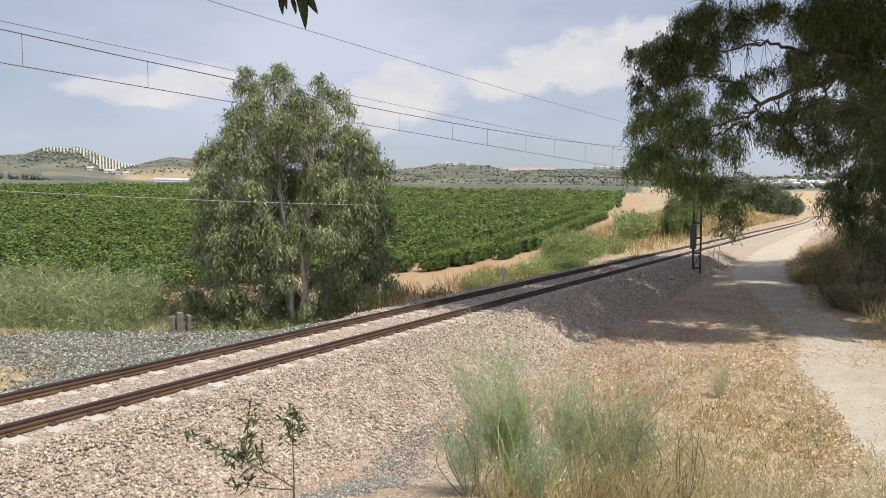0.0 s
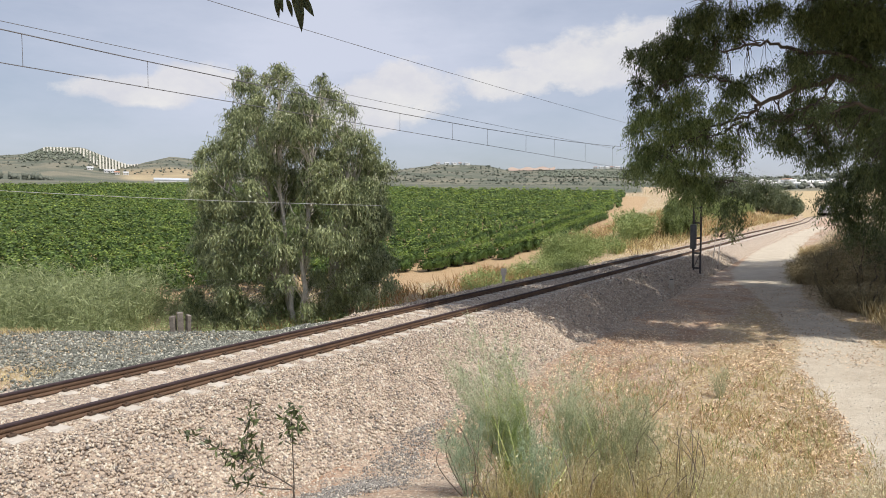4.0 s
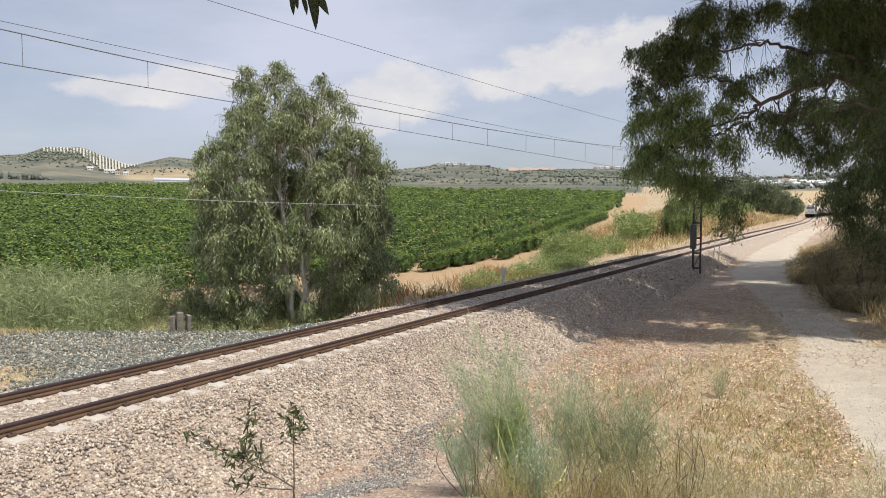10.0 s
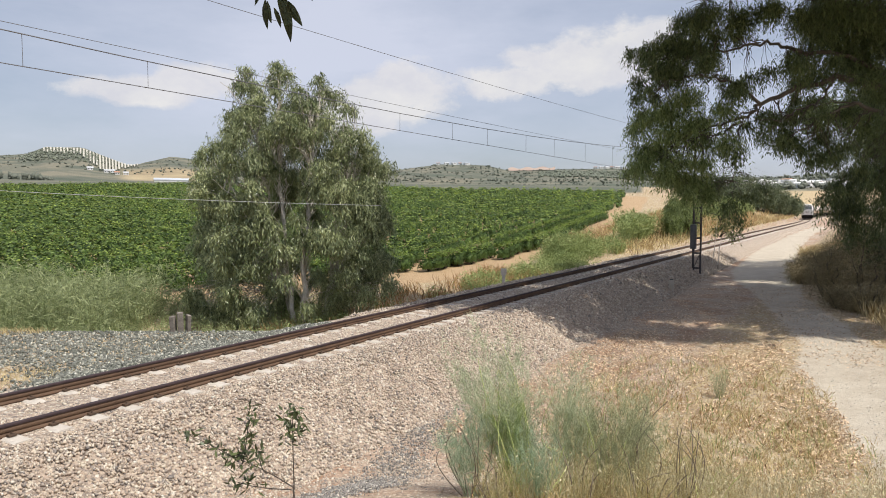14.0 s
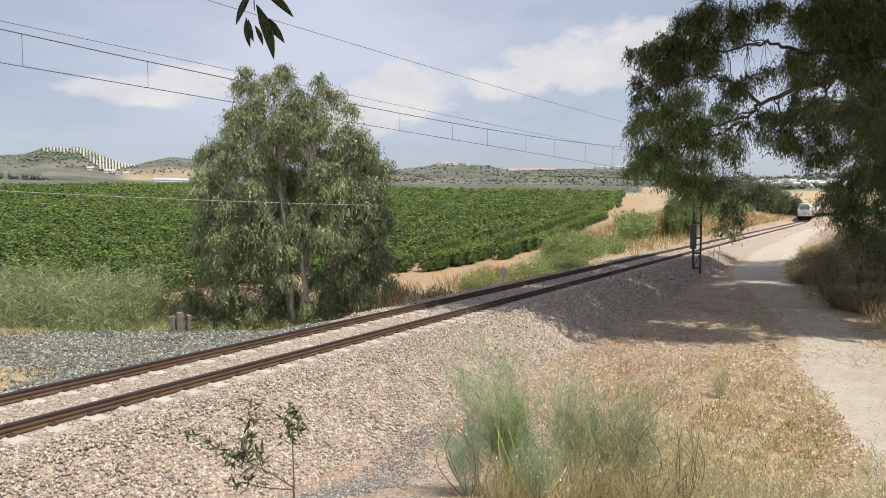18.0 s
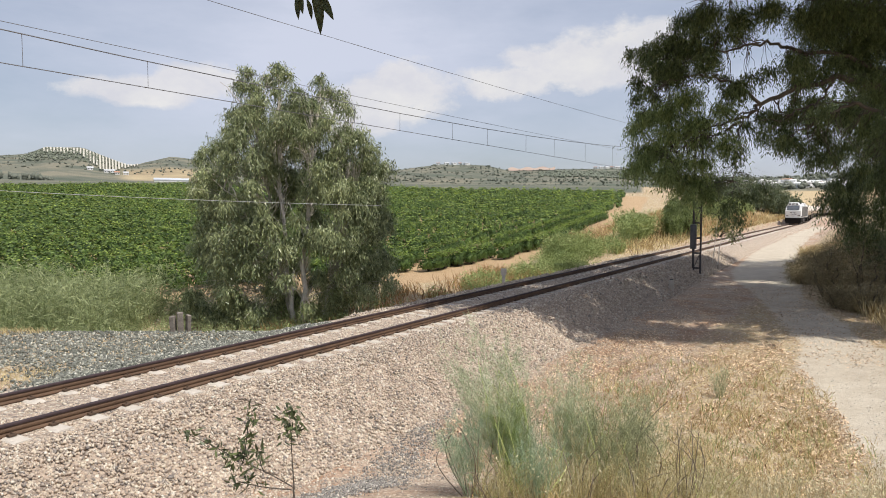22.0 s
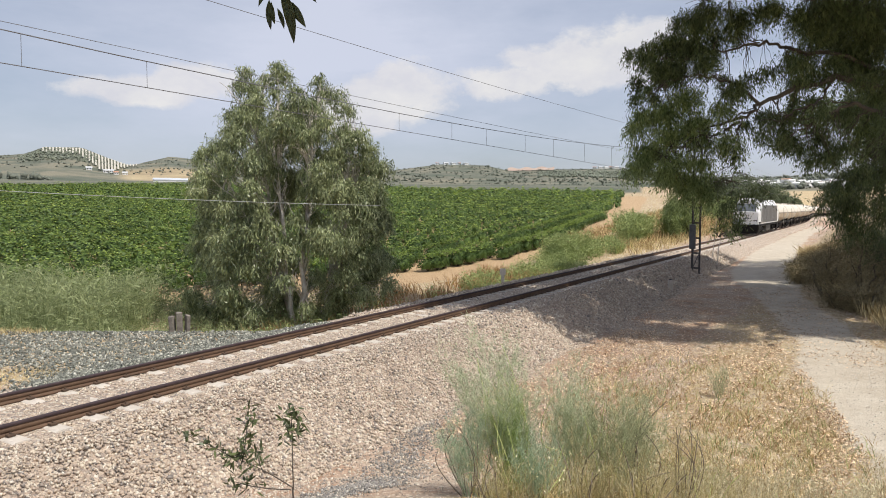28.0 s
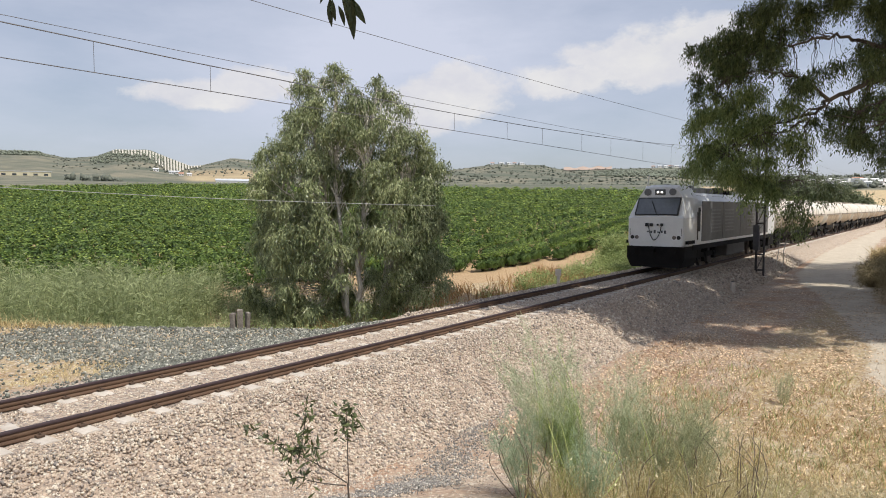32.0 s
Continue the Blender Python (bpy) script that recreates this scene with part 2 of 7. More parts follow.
M_TANKLOW = surface("stained_tan_paint", (0.34, 0.24, 0.15), (0.66, 0.55, 0.40), 0.6, 0.7, 5, 0.05, random=0.4)
M_TANKBAND = surface("brown_tank_band", (0.20, 0.16, 0.12), (0.34, 0.28, 0.22), 0.6, 2, 20, 0.05)
M_WHEEL = surface("wheel_steel", (0.05, 0.04, 0.035), (0.12, 0.10, 0.09), 0.6, 6, 40, 0.1, metal=0.4)
M_WALL = surface("white_render", (0.76, 0.75, 0.73), (0.92, 0.91, 0.89), 0.9, 0.15, 2, 0.0, random=0.3)
M_CREAMWALL = surface("cream_render", (0.50, 0.45, 0.30), (0.66, 0.60, 0.44), 0.9, 0.3, 3, 0.0)
M_ROOF = surface("tile_roof", (0.34, 0.17, 0.11), (0.52, 0.30, 0.21), 0.9, 0.3, 3, 0.0, random=0.3)
M_GREYROOF = surface("sheet_roof", (0.45, 0.46, 0.48), (0.66, 0.67, 0.68), 0.6, 0.2, 3, 0.0, random=0.3)
M_PLASTIC = surface("greenhouse_sheet", (0.48, 0.51, 0.55), (0.66, 0.69, 0.73), 0.35, 0.1, 2, 0.0)
M_DARKWIN = surface("dark_window", (0.03, 0.035, 0.04), (0.07, 0.08, 0.09), 0.2, 1, 9, 0.0)
M_STRIP = surface("bare_orchard_soil", (0.42, 0.39, 0.33), (0.60, 0.57, 0.49), 0.95, 0.05, 0.6, 0.0)
M_QUARRY = surface("quarry_face", (0.30, 0.21, 0.16), (0.52, 0.41, 0.34), 0.95, 0.03, 0.3, 0.0)
M_OLIVE = surface("olive_crown", (0.13, 0.15, 0.11), (0.21, 0.23, 0.17), 0.7, 0.05, 1, 0.0, island=0.6)
M_RIDGE = surface("far_wood", (0.11, 0.125, 0.10), (0.175, 0.185, 0.145), 0.9, 0.02, 0.2, 0.0)


# ---- mesh helpers ----
def np_mesh(name, verts, faces, mats, mat_index=None, smooth=False):
    """A mesh from arrays; faces is an (n, 3) or (n, 4) array of vertex numbers."""
    verts, faces = np.asarray(verts, np.float32), np.asarray(faces, np.int32)
    me = bpy.data.meshes.new(name)
    k = faces.shape[1]
    me.vertices.add(len(verts))
    me.vertices.foreach_set("co", verts.ravel())
    me.loops.add(faces.size)
    me.loops.foreach_set("vertex_index", faces.ravel())
    me.polygons.add(len(faces))
    me.polygons.foreach_set("loop_start", np.arange(0, faces.size, k, dtype=np.int32))
    if mat_index is not None:
        me.polygons.foreach_set("material_index", np.asarray(mat_index, np.int32))
    if smooth:
        me.polygons.foreach_set("use_smooth", np.ones(len(faces), bool))
    me.update(calc_edges=True)
    me.validate()
    for m in mats if isinstance(mats, (list, tuple)) else [mats]:
        me.materials.append(m)
    return me


def bm_mesh(name, bm, mat, smooth=False):
    me = bpy.data.meshes.new(name)
    bm.to_mesh(me)
    bm.free()
    for m in mat if isinstance(mat, (list, tuple)) else [mat]:
        me.materials.append(m)
    if smooth:
        me.polygons.foreach_set("use_smooth", np.ones(len(me.polygons), bool))
    return me


def part(name, data, mat, parent, label="", at=None, smooth=False):
    """One mesh object, from a bmesh or a mesh, under a thing or a part."""
    me = bm_mesh(name, data, mat, smooth) if isinstance(data, bmesh.types.BMesh) else data
    ob = new(name, me)
    ob.parent = parent
    if at is not None:
        ob.matrix_basis = at
    return tagged(ob, label) if label else ob


def add_box(bm, cx, cy, cz, sx, sy, sz, m=None, bevel=0.0, mat=0):
    r = bmesh.ops.create_cube(bm, size=1)
    vs = r["verts"]
    bmesh.ops.scale(bm, vec=(sx, sy, sz), verts=vs)
    if bevel:
        es = list({e for v in vs for e in v.link_edges})
        rr = bmesh.ops.bevel(bm, geom=es, offset=bevel, segments=2, affect="EDGES", profile=0.6)
        vs = list({v for f in rr["faces"] for v in f.verts} | {v for v in vs if v.is_valid})
    if m is not None:
        bmesh.ops.transform(bm, matrix=m, verts=vs)
    bmesh.ops.translate(bm, vec=(cx, cy, cz), verts=vs)
    if mat:
        for f in {f for v in vs for f in v.link_faces}:
            f.material_index = mat
    return vs


def box(cx, cy, cz, sx, sy, sz, m=None, bevel=0.0):
    bm = bmesh.new()
    add_box(bm, cx, cy, cz, sx, sy, sz, m, bevel)
    return bm


def add_rod(bm, a, b, r, seg=8, r2=None):
    a, b = Vector(a), Vector(b)
    d = b - a
    m = Matrix.Translation((a + b) / 2) @ d.to_track_quat("Z", "Y").to_matrix().to_4x4()
    return bmesh.ops.create_cone(bm, cap_ends=True, segments=seg, radius1=r, radius2=r if r2 is None else r2, depth=d.length, matrix=m)["verts"]


def rod(a, b, r, seg=8, r2=None):
    bm = bmesh.new()
    add_rod(bm, a, b, r, seg, r2)
    return bm


def tube_arrays(points, radii, seg=6):
    """Vertices and quads of a tapered tube along points."""
    pts = [Vector(p) for p in points]
    vs, fs = [], []
    for i, p in enumerate(pts):
        t = (pts[min(i + 1, len(pts) - 1)] - pts[max(i - 1, 0)]).normalized()
        u = t.cross(Vector((0.31, 0.17, 1)) if abs(t.z) < 0.95 else Vector((1, 0, 0))).normalized()
        w = t.cross(u)
        for k in range(seg):
            a = 2 * math.pi * k / seg
            vs.append(tuple(p + (u * math.cos(a) + w * math.sin(a)) * radii[i]))
    for i in range(len(pts) - 1):
        for k in range(seg):
            a, b = i * seg + k, i * seg + (k + 1) % seg
            fs.append((a, b, b + seg, a + seg))
    return np.array(vs, np.float32), np.array(fs, np.int32)


def join_arrays(pieces):
    """Joins (verts, faces) pieces of one face size."""
    vs, fs, n = [], [], 0
    for v, f in pieces:
        v, f = np.asarray(v, np.float32).reshape(-1, 3), np.asarray(f, np.int32)
        vs.append(v)
        fs.append(f + n)
        n += len(v)
    return np.concatenate(vs), np.concatenate(fs)


def leaf_arrays(base, way, length, width, rng, fold=0.25, face=None):
    """One folded diamond a leaf: base (n, 3), way (n, 3) unit vectors, lengths and widths."""
    n = len(base)
    side = np.cross(way, rng.normal(size=(n, 3)) if face is None else face + rng.normal(size=(n, 3)) * 0.35)
    side /= np.linalg.norm(side, axis=1, keepdims=True) + 1e-9
    up = np.cross(side, way)
    L, W = np.reshape(length * np.ones(n), (n, 1)), np.reshape(width * np.ones(n), (n, 1))
    mid = base + way * L * 0.42 + up * W * fold
    v = np.stack([base, mid + side * W * 0.5 - up * W * fold, base + way * L, mid - side * W * 0.5 - up * W * fold], axis=1).reshape(-1, 3)
    k = np.arange(n)[:, None] * 4
    f = np.concatenate([k + np.array([0, 1, 2]), k + np.array([0, 2, 3])], axis=0)
    return v, f


def blade_arrays(base, tip, width, rng, bend=0.15):
    """Grass blades: a bent strip of two quads from base to tip."""
    n = len(base)
    d = tip - base
    ln = np.linalg.norm(d, axis=1, keepdims=True)
    side = np.cross(d, rng.normal(size=(n, 3)) * np.array([1, 1, 0.1]))
    side /= np.linalg.norm(side, axis=1, keepdims=True) + 1e-9
    W = np.reshape(width * np.ones(n), (n, 1))
    mid = base + d * 0.55 + rng.normal(size=(n, 3)) * ln * bend * 0.4 + np.array([0, 0, 1.0]) * ln * bend * 0.5
    v = np.stack([base - side * W / 2, base + side * W / 2, mid + side * W * 0.4, mid - side * W * 0.4, tip + side * W * 0.08, tip - side * W * 0.08], axis=1).reshape(-1, 3)
    k = np.arange(n)[:, None] * 6
    f = np.concatenate([k + np.array([0, 1, 2, 3]), k + np.array([3, 2, 4, 5])], axis=0)
    return v, f


def stone_arrays(pos, size, rng):
    """Rough eight-sided stones."""
    n = len(pos)
    o = np.array([[1, 0, 0], [-1, 0, 0], [0, 1, 0], [0, -1, 0], [0, 0, 1], [0, 0, -1]], float)
    v = o[None] * (0.6 + 0.8 * rng.random((n, 6, 1))) + rng.normal(size=(n, 6, 3)) * 0.22
    q = rng.normal(size=(n, 4))
    q /= np.linalg.norm(q, axis=1, keepdims=True)
    w, x, y, z = q.T
    R = np.stack([1 - 2 * (y * y + z * z), 2 * (x * y - z * w), 2 * (x * z + y * w), 2 * (x * y + z * w), 1 - 2 * (x * x + z * z), 2 * (y * z - x * w),
                  2 * (x * z - y * w), 2 * (y * z + x * w), 1 - 2 * (x * x + y * y)], axis=1).reshape(n, 3, 3)
    v = np.einsum("nij,nkj->nki", R, v * np.reshape(size, (n, 1, 1)) * np.array([1, 0.85, 0.7])) + pos[:, None]
    f0 = np.array([[0, 2, 4], [2, 1, 4], [1, 3, 4], [3, 0, 4], [2, 0, 5], [1, 2, 5], [3, 1, 5], [0, 3, 5]])
    return v.reshape(-1, 3), (np.arange(n)[:, None, None] * 6 + f0[None]).reshape(-1, 3)


# ---- the line of the track ----
AZ = 31.18
N0 = 11.228          # from the camera to the middle of the track, square to it
GAUGE = 1.74         # between the middles of the rail heads
S_ALL = np.arange(-60.0, 461.0)
TURN = np.radians(AZ + np.interp(S_ALL, [-60, 140, 170, 200, 230, 260, 290, 320, 350, 400, 460], [0, 0, -0.28, -2.4, -2.47, -1.58, 0.87, 8.6, 22.3, 36, 50]))
LINE = np.zeros((len(S_ALL), 2))
LINE[0] = (math.sin(radians(AZ)) * -60 - math.cos(radians(AZ)) * N0, math.cos(radians(AZ)) * -60 + math.sin(radians(AZ)) * N0)
for i_s in range(1, len(S_ALL)):
    a_mid = (TURN[i_s] + TURN[i_s - 1]) / 2
    LINE[i_s] = LINE[i_s - 1] + (math.sin(a_mid), math.cos(a_mid))


def on_line(s):
    """The middle of the track s metres along it, and the way it runs there."""
    return np.interp(s, S_ALL, LINE[:, 0]), np.interp(s, S_ALL, LINE[:, 1]), np.interp(s, S_ALL, TURN)


def tp(s, c, z):
    """A place s metres along the track and c metres off it, towards the camera's side."""
    x, y, a = on_line(s)
    return np.stack(np.broadcast_arrays(x + c * np.cos(a), y - c * np.sin(a), z), axis=-1)


def track_sc(x, y):
    """The nearest s on the track and the signed offset from it, for arrays of places."""
    x, y = np.asarray(x, float), np.asarray(y, float)
    s, c = np.zeros(x.shape), np.zeros(x.shape)
    for i in range(0, len(x), 4000):
        dx, dy = x[i:i + 4000, None] - LINE[None, :, 0], y[i:i + 4000, None] - LINE[None, :, 1]
        k = np.argmin(dx * dx + dy * dy, axis=1)
        j = np.arange(len(k))
        a = TURN[k]
        ddx, ddy = dx[j, k], dy[j, k]
        along = ddx * np.sin(a) + ddy * np.cos(a)
        s[i:i + 4000] = S_ALL[k] + np.clip(along, -0.6, 0.6)
        side = ddx * np.cos(a) - ddy * np.sin(a)
        end = (k == 0) | (k == len(S_ALL) - 1)
        c[i:i + 4000] = np.where(end, np.sign(side) * np.hypot(ddx, ddy), side)
    return s, c


def soft(x, a, b):
    t = np.clip((x - a) / (b - a), 0, 1)
    return t * t * (3 - 2 * t)


def lumps(x, y, size):
    """Smooth unevenness of about -1 to 1."""
    return (np.sin(x / size * 2.1 + 1.3) * np.cos(y / size * 1.7 - 0.4) + 0.6 * np.sin(x / size * 4.3 - y / size * 3.1 + 2.0) + 0.4 * np.cos(x / size * 7.9 + y / size * 9.1)) / 2


ROAD_Y = [2, 8, 11, 14, 18, 23, 33, 45, 67, 90, 115, 150]
ROAD_X = [7.4, 8.2, 9.1, 10.2, 11.5, 12.9, 16.2, 20.9, 32.8, 46, 61, 83]
HILL_AZ = [-62, -50, -40, -37, -35, -33, -31, -29.8, -27.5, -24.5, -23.8, -21.5, -19, -12, -4.5, -0.2, 3.6, 5.5, 8.2, 14, 17, 20, 24, 28, 31, 36, 48, 62]
HILL_EL = [1.6, 2.6, 3.4, 4.25, 4.3, 3.9, 4.1, 4.65, 4.7, 3.5, 3.55, 4.2, 4.0, 2.6, 3.25, 3.85, 3.75, 3.3, 3.35, 3.4, 3.0, 2.6, 2.35, 2.5, 2.75, 3.0, 2.8, 2.0]


# the sandy path along the vines: its near rim and the first vines, off the track
PATH_S = [-60, 10, 25, 35, 38, 44.6, 55.4, 66, 81, 107, 150]
PATH_N = [40, 36, 30.5, 23.7, 22.4, 21.5, 21.0, 21.8, 24.3, 29.3, 39]
VINE_S = [-60, 10, 25, 38, 41.7, 47.7, 55.2, 70.8, 83, 102, 115, 146, 200]
VINE_N = [46, 41, 34.6, 26.2, 24.7, 24.1, 23.3, 25.6, 27.8, 33.2, 35.5, 44, 60]


def vine_plane(s, n):
    return -1.45 + 0.055 * (s - 36) + 0.041 * (n - 26)


def ground(x, y):
    """Height of the ground, and how much of it is road, sand, dry grass and far scrub."""
    x, y = np.asarray(x, float), np.asarray(y, float)
    r = np.hypot(x, y)
    az = np.degrees(np.arctan2(x, y))
    s, c = track_sc(x, y)
    # towards the camera
    base = np.interp(s, [-20, 20, 45, 60, 110, 200], [-1.32, -1.25, -1.05, -0.9, -0.6, -0.55])
    near = base + 0.05 * lumps(x, y, 2.3)
    bank = np.clip(1 - r / 11.0, 0, 1)
    near = near + (1.45 - base) * np.clip(bank * 1.25, 0, 1) * np.where(c > 3, 1, 0)
    rx = np.interp(y, ROAD_Y, ROAD_X)
    right = x - rx
    near = near + (soft(right, 2.6, 8) * soft(y, 16, 30) * 1.5 + soft(right, 10, 60) * 1.5) * (1 - soft(r, 105, 150))
    # beyond the track
    n = N0 - c
    plane = vine_plane(s, n)
    plane = plane + 0.12 * lumps(x, y, 9) * soft(r, 20, 60)
    cap = 0.1 + np.maximum(-c - 4.2, 0) * 0.34
    plane = np.where(plane > cap, cap + (plane - cap) * 0.12, plane)
    lip = -0.35 - np.maximum(y - 19.0, 0) * 0.8 - 9 * soft(s, 14.5, 17)
    farside = np.maximum(plane, lip)
    shoulder = -0.55 - np.maximum(-c - 2.2, 0) * 0.62
    farside = np.maximum(farside, shoulder)
    z = np.where(c > 0, near, farside)
    z = np.where(np.abs(c) < 2.6, np.minimum(z, -0.75), z)
    # the crest of the vineyard and the country behind
    crest = np.interp(az, [-60, -33, -10, 0, 14, 20, 27, 33, 60], [215, 205, 190, 168, 165, 190, 330, 420, 420])
    over = np.clip((r - crest) / 120, 0, None)
    rise = np.interp(az, [-60, -33, 12, 17, 23, 33, 60], [1.95, 1.95, 1.75, 1.4, 0.7, 0.7, 0.7]) + soft(az, 18, 23) * 0.28 * soft(r, 390, 650)
    flat = EYE_Z + np.minimum(r, 700) * np.tan(np.radians(rise)) + 0.4 * lumps(x, y, 60)
    mix = soft(r, crest, crest + 150)
    z = z * (1 - mix) + np.minimum(z, flat) * mix
    z = np.where(r > crest + 150, flat, z)
    el = np.interp(az, HILL_AZ, HILL_EL)
    far_r = np.interp(az, [-60, -34, -22, -10, 20, 40], [900, 900, 980, 1150, 1200, 1300])
    top = EYE_Z + far_r * np.tan(np.radians(el)) - 4
    shape = np.clip((r - far_r * 0.42) / (far_r * 0.58), 0, 1) ** 1.25
    fall = 1 - 0.5 * soft(r, far_r, far_r * 1.9)
    rough = (lumps(x, y, 90) * 2.2 + lumps(x, y, 27) * 0.7) * soft(r, 500, 900) * soft(r * -1, -far_r * 1.02, -far_r * 0.8)
    z = np.where(r > 330, z + (top - flat) * shape * fall * soft(r, 330, 420) + rough, z)
    behind = soft(np.abs(az), 100, 130)
    z = z * (1 - behind * soft(r, 60, 300)) + 1.0 * behind * soft(r, 60, 300)
    # covers
    half = np.interp(y, [18.5, 21.5, 33, 40], [1.6, 0.6, 0.6, 1.5])
    road = (1 - soft(np.abs(right), half, half + 1.0)) * soft(y, -5, 2) * (1 - soft(y, 120, 150)) * (c > 3.0)
    dry = np.where(c > 0, soft(c + 0.5 * lumps(x, y, 1.7), 6.0, 8.6), soft(-c, 2.3, 3.4)) * (r < 420)
    path = np.interp(s, PATH_S, PATH_N)
    sand = np.where((c < 0) & (plane >= lip - 0.05), 1.0, 0.0) * soft(n - path, -0.6, 0.6) * (1 - soft(r, 150, 165))
    scrub = np.where(az < 16, soft(r, crest + 2, crest + 12), soft(r, 300, 420))
    wheat = soft(az, 21.5, 24) * soft(r, 240, 280) * (1 - soft(r, 600, 640)) + 0.8 * soft(az, -25.5, -24) * (1 - soft(az, -20, -18.5)) * soft(r, 430, 470) * (1 - soft(r, 600, 640))
    return z, road, dry, sand, scrub, wheat


def height(x, y):
    return ground(np.atleast_1d(x), np.atleast_1d(y))[0]


# ---- ground ----
def ground_material():
    m, n, l, b = nodes_of("open_ground")
    tc = n.new("ShaderNodeTexCoord")

    def tex(scale, detail=6, rough=0.6):
        t = n.new("ShaderNodeTexNoise")
        t.inputs["Scale"].default_value, t.inputs["Detail"].default_value, t.inputs["Roughness"].default_value = scale, detail, rough
        l.new(tc.outputs["Object"], t.inputs["Vector"])
        return t.outputs["Fac"]

    def ramp(fac, stops):
        rp = n.new("ShaderNodeValToRGB")
        while len(rp.color_ramp.elements) < len(stops):
            rp.color_ramp.elements.new(0.5)
        for e, (p, col) in zip(rp.color_ramp.elements, stops):
            e.position, e.color = p, (*col, 1)
        l.new(fac, rp.inputs[0])
        return rp.outputs[0]

    def mix(fac, a, c):
        k = n.new("ShaderNodeMix")
        k.data_type, k.clamp_factor = "RGBA", True
        l.new(fac, k.inputs[0])
        l.new(a, k.inputs[6])
        l.new(c, k.inputs[7])
        return k.outputs[2]

    def attr(name):
        a = n.new("ShaderNodeAttribute")
        a.attribute_name = name
        return a.outputs["Fac"]

    def breakup(fac, noise_out, k):
        """Frays the rim of a cover."""
        a = n.new("ShaderNodeMath")
        a.operation = "MULTIPLY_ADD"
        l.new(noise_out, a.inputs[0])
        a.inputs[1].default_value = k
        s = n.new("ShaderNodeMath")
        s.operation, s.inputs[1].default_value = "SUBTRACT", k / 2
        l.new(fac, s.inputs[0])
        l.new(s.outputs[0], a.inputs[2])
        t = n.new("ShaderNodeMapRange")
        t.inputs[1].default_value, t.inputs[2].default_value = 0.3, 0.7
        l.new(a.outputs[0], t.inputs[0])
        return t.outputs[0]

    def spread(fac, lo, hi, most):
        t = n.new("ShaderNodeMapRange")
        t.inputs[1].default_value, t.inputs[2].default_value, t.inputs[4].default_value = lo, hi, most
        l.new(fac, t.inputs[0])
        return t.outputs[0]

    big, mid, fine, grit = tex(0.25), tex(1.3), tex(7), tex(38, 3)
    dirt = mix(grit, ramp(mid, [(0.3, (0.29, 0.205, 0.145)), (0.7, (0.50, 0.39, 0.295))]), ramp(fine, [(0.3, (0.34, 0.255, 0.19)), (0.75, (0.62, 0.52, 0.42))]))
    # broken stone strewn over the earth
    vo = n.new("ShaderNodeTexVoronoi")
    vo.inputs["Scale"].default_value = 24
    l.new(tc.outputs["Object"], vo.inputs["Vector"])
    cell = n.new("ShaderNodeSeparateColor")
    l.new(vo.outputs["Color"], cell.inputs[0])
    chips = ramp(cell.outputs[0], list(PINK_STONES))
    some = n.new("ShaderNodeMapRange")
    some.inputs[1].default_value, some.inputs[2].default_value = 0.42, 0.62
    l.new(cell.outputs[1], some.inputs[0])
    dirt = mix(some.outputs[0], dirt, chips)
    litter = n.new("ShaderNodeMapRange")
    litter.inputs[1].default_value, litter.inputs[2].default_value, litter.inputs[4].default_value = 0.44, 0.62, 0.7
    l.new(tex(0.55, 5, 0.62), litter.inputs[0])
    dirt = mix(litter.outputs[0], dirt, ramp(fine, [(0.3, (0.27, 0.14, 0.08)), (0.7, (0.50, 0.30, 0.185))]))
    dry = mix(breakup(mid, big, 0.6), ramp(fine, [(0.3, (0.24, 0.15, 0.07)), (0.7, (0.47, 0.34, 0.185))]), ramp(fine, [(0.3, (0.37, 0.29, 0.165)), (0.7, (0.60, 0.51, 0.33))]))
    dry = mix(spread(cell.outputs[1], 0.62, 0.72, 0.85), dry, chips)
    road = mix(mid, ramp(fine, [(0.3, (0.32, 0.255, 0.185)), (0.7, (0.48, 0.405, 0.31))]), ramp(grit, [(0.3, (0.56, 0.495, 0.40)), (0.75, (0.84, 0.78, 0.67))]))
    road = mix(spread(big, 0.5, 0.75, 0.4), road, ramp(fine, [(0.3, (0.27, 0.19, 0.125)), (0.7, (0.43, 0.33, 0.235))]))
    sand = mix(mid, ramp(fine, [(0.3, (0.36, 0.235, 0.13)), (0.7, (0.50, 0.355, 0.215))]), ramp(fine, [(0.3, (0.38, 0.26, 0.15)), (0.7, (0.56, 0.42, 0.265))]))
    farm = tex(0.02, 8, 0.7)
    spots = tex(0.12, 5, 0.7)
    scrub = mix(spots, ramp(farm, [(0.36, (0.085, 0.10, 0.075)), (0.50, (0.14, 0.145, 0.11)), (0.60, (0.27, 0.23, 0.165))]),
                ramp(farm, [(0.38, (0.095, 0.11, 0.085)), (0.6, (0.165, 0.17, 0.13))]))
    wheat = ramp(farm, [(0.3, (0.29, 0.225, 0.14)), (0.5, (0.43, 0.335, 0.205)), (0.7, (0.56, 0.445, 0.27))])
    col = mix(breakup(attr("dry"), mid, 0.9), dirt, dry)
    col = mix(breakup(attr("sand"), mid, 0.7), col, sand)
    col = mix(breakup(attr("road"), mid, 0.8), col, road)
    col = mix(attr("scrub"), col, scrub)
    col = mix(attr("wheat"), col, wheat)
    l.new(col, b.inputs["Base Color"])
    b.inputs["Roughness"].default_value = 0.95
    b.inputs["Specular IOR Level"].default_value = 0.2
    bp = n.new("ShaderNodeBump")
    bp.inputs["Strength"].default_value, bp.inputs["Distance"].default_value = 0.6, 0.05
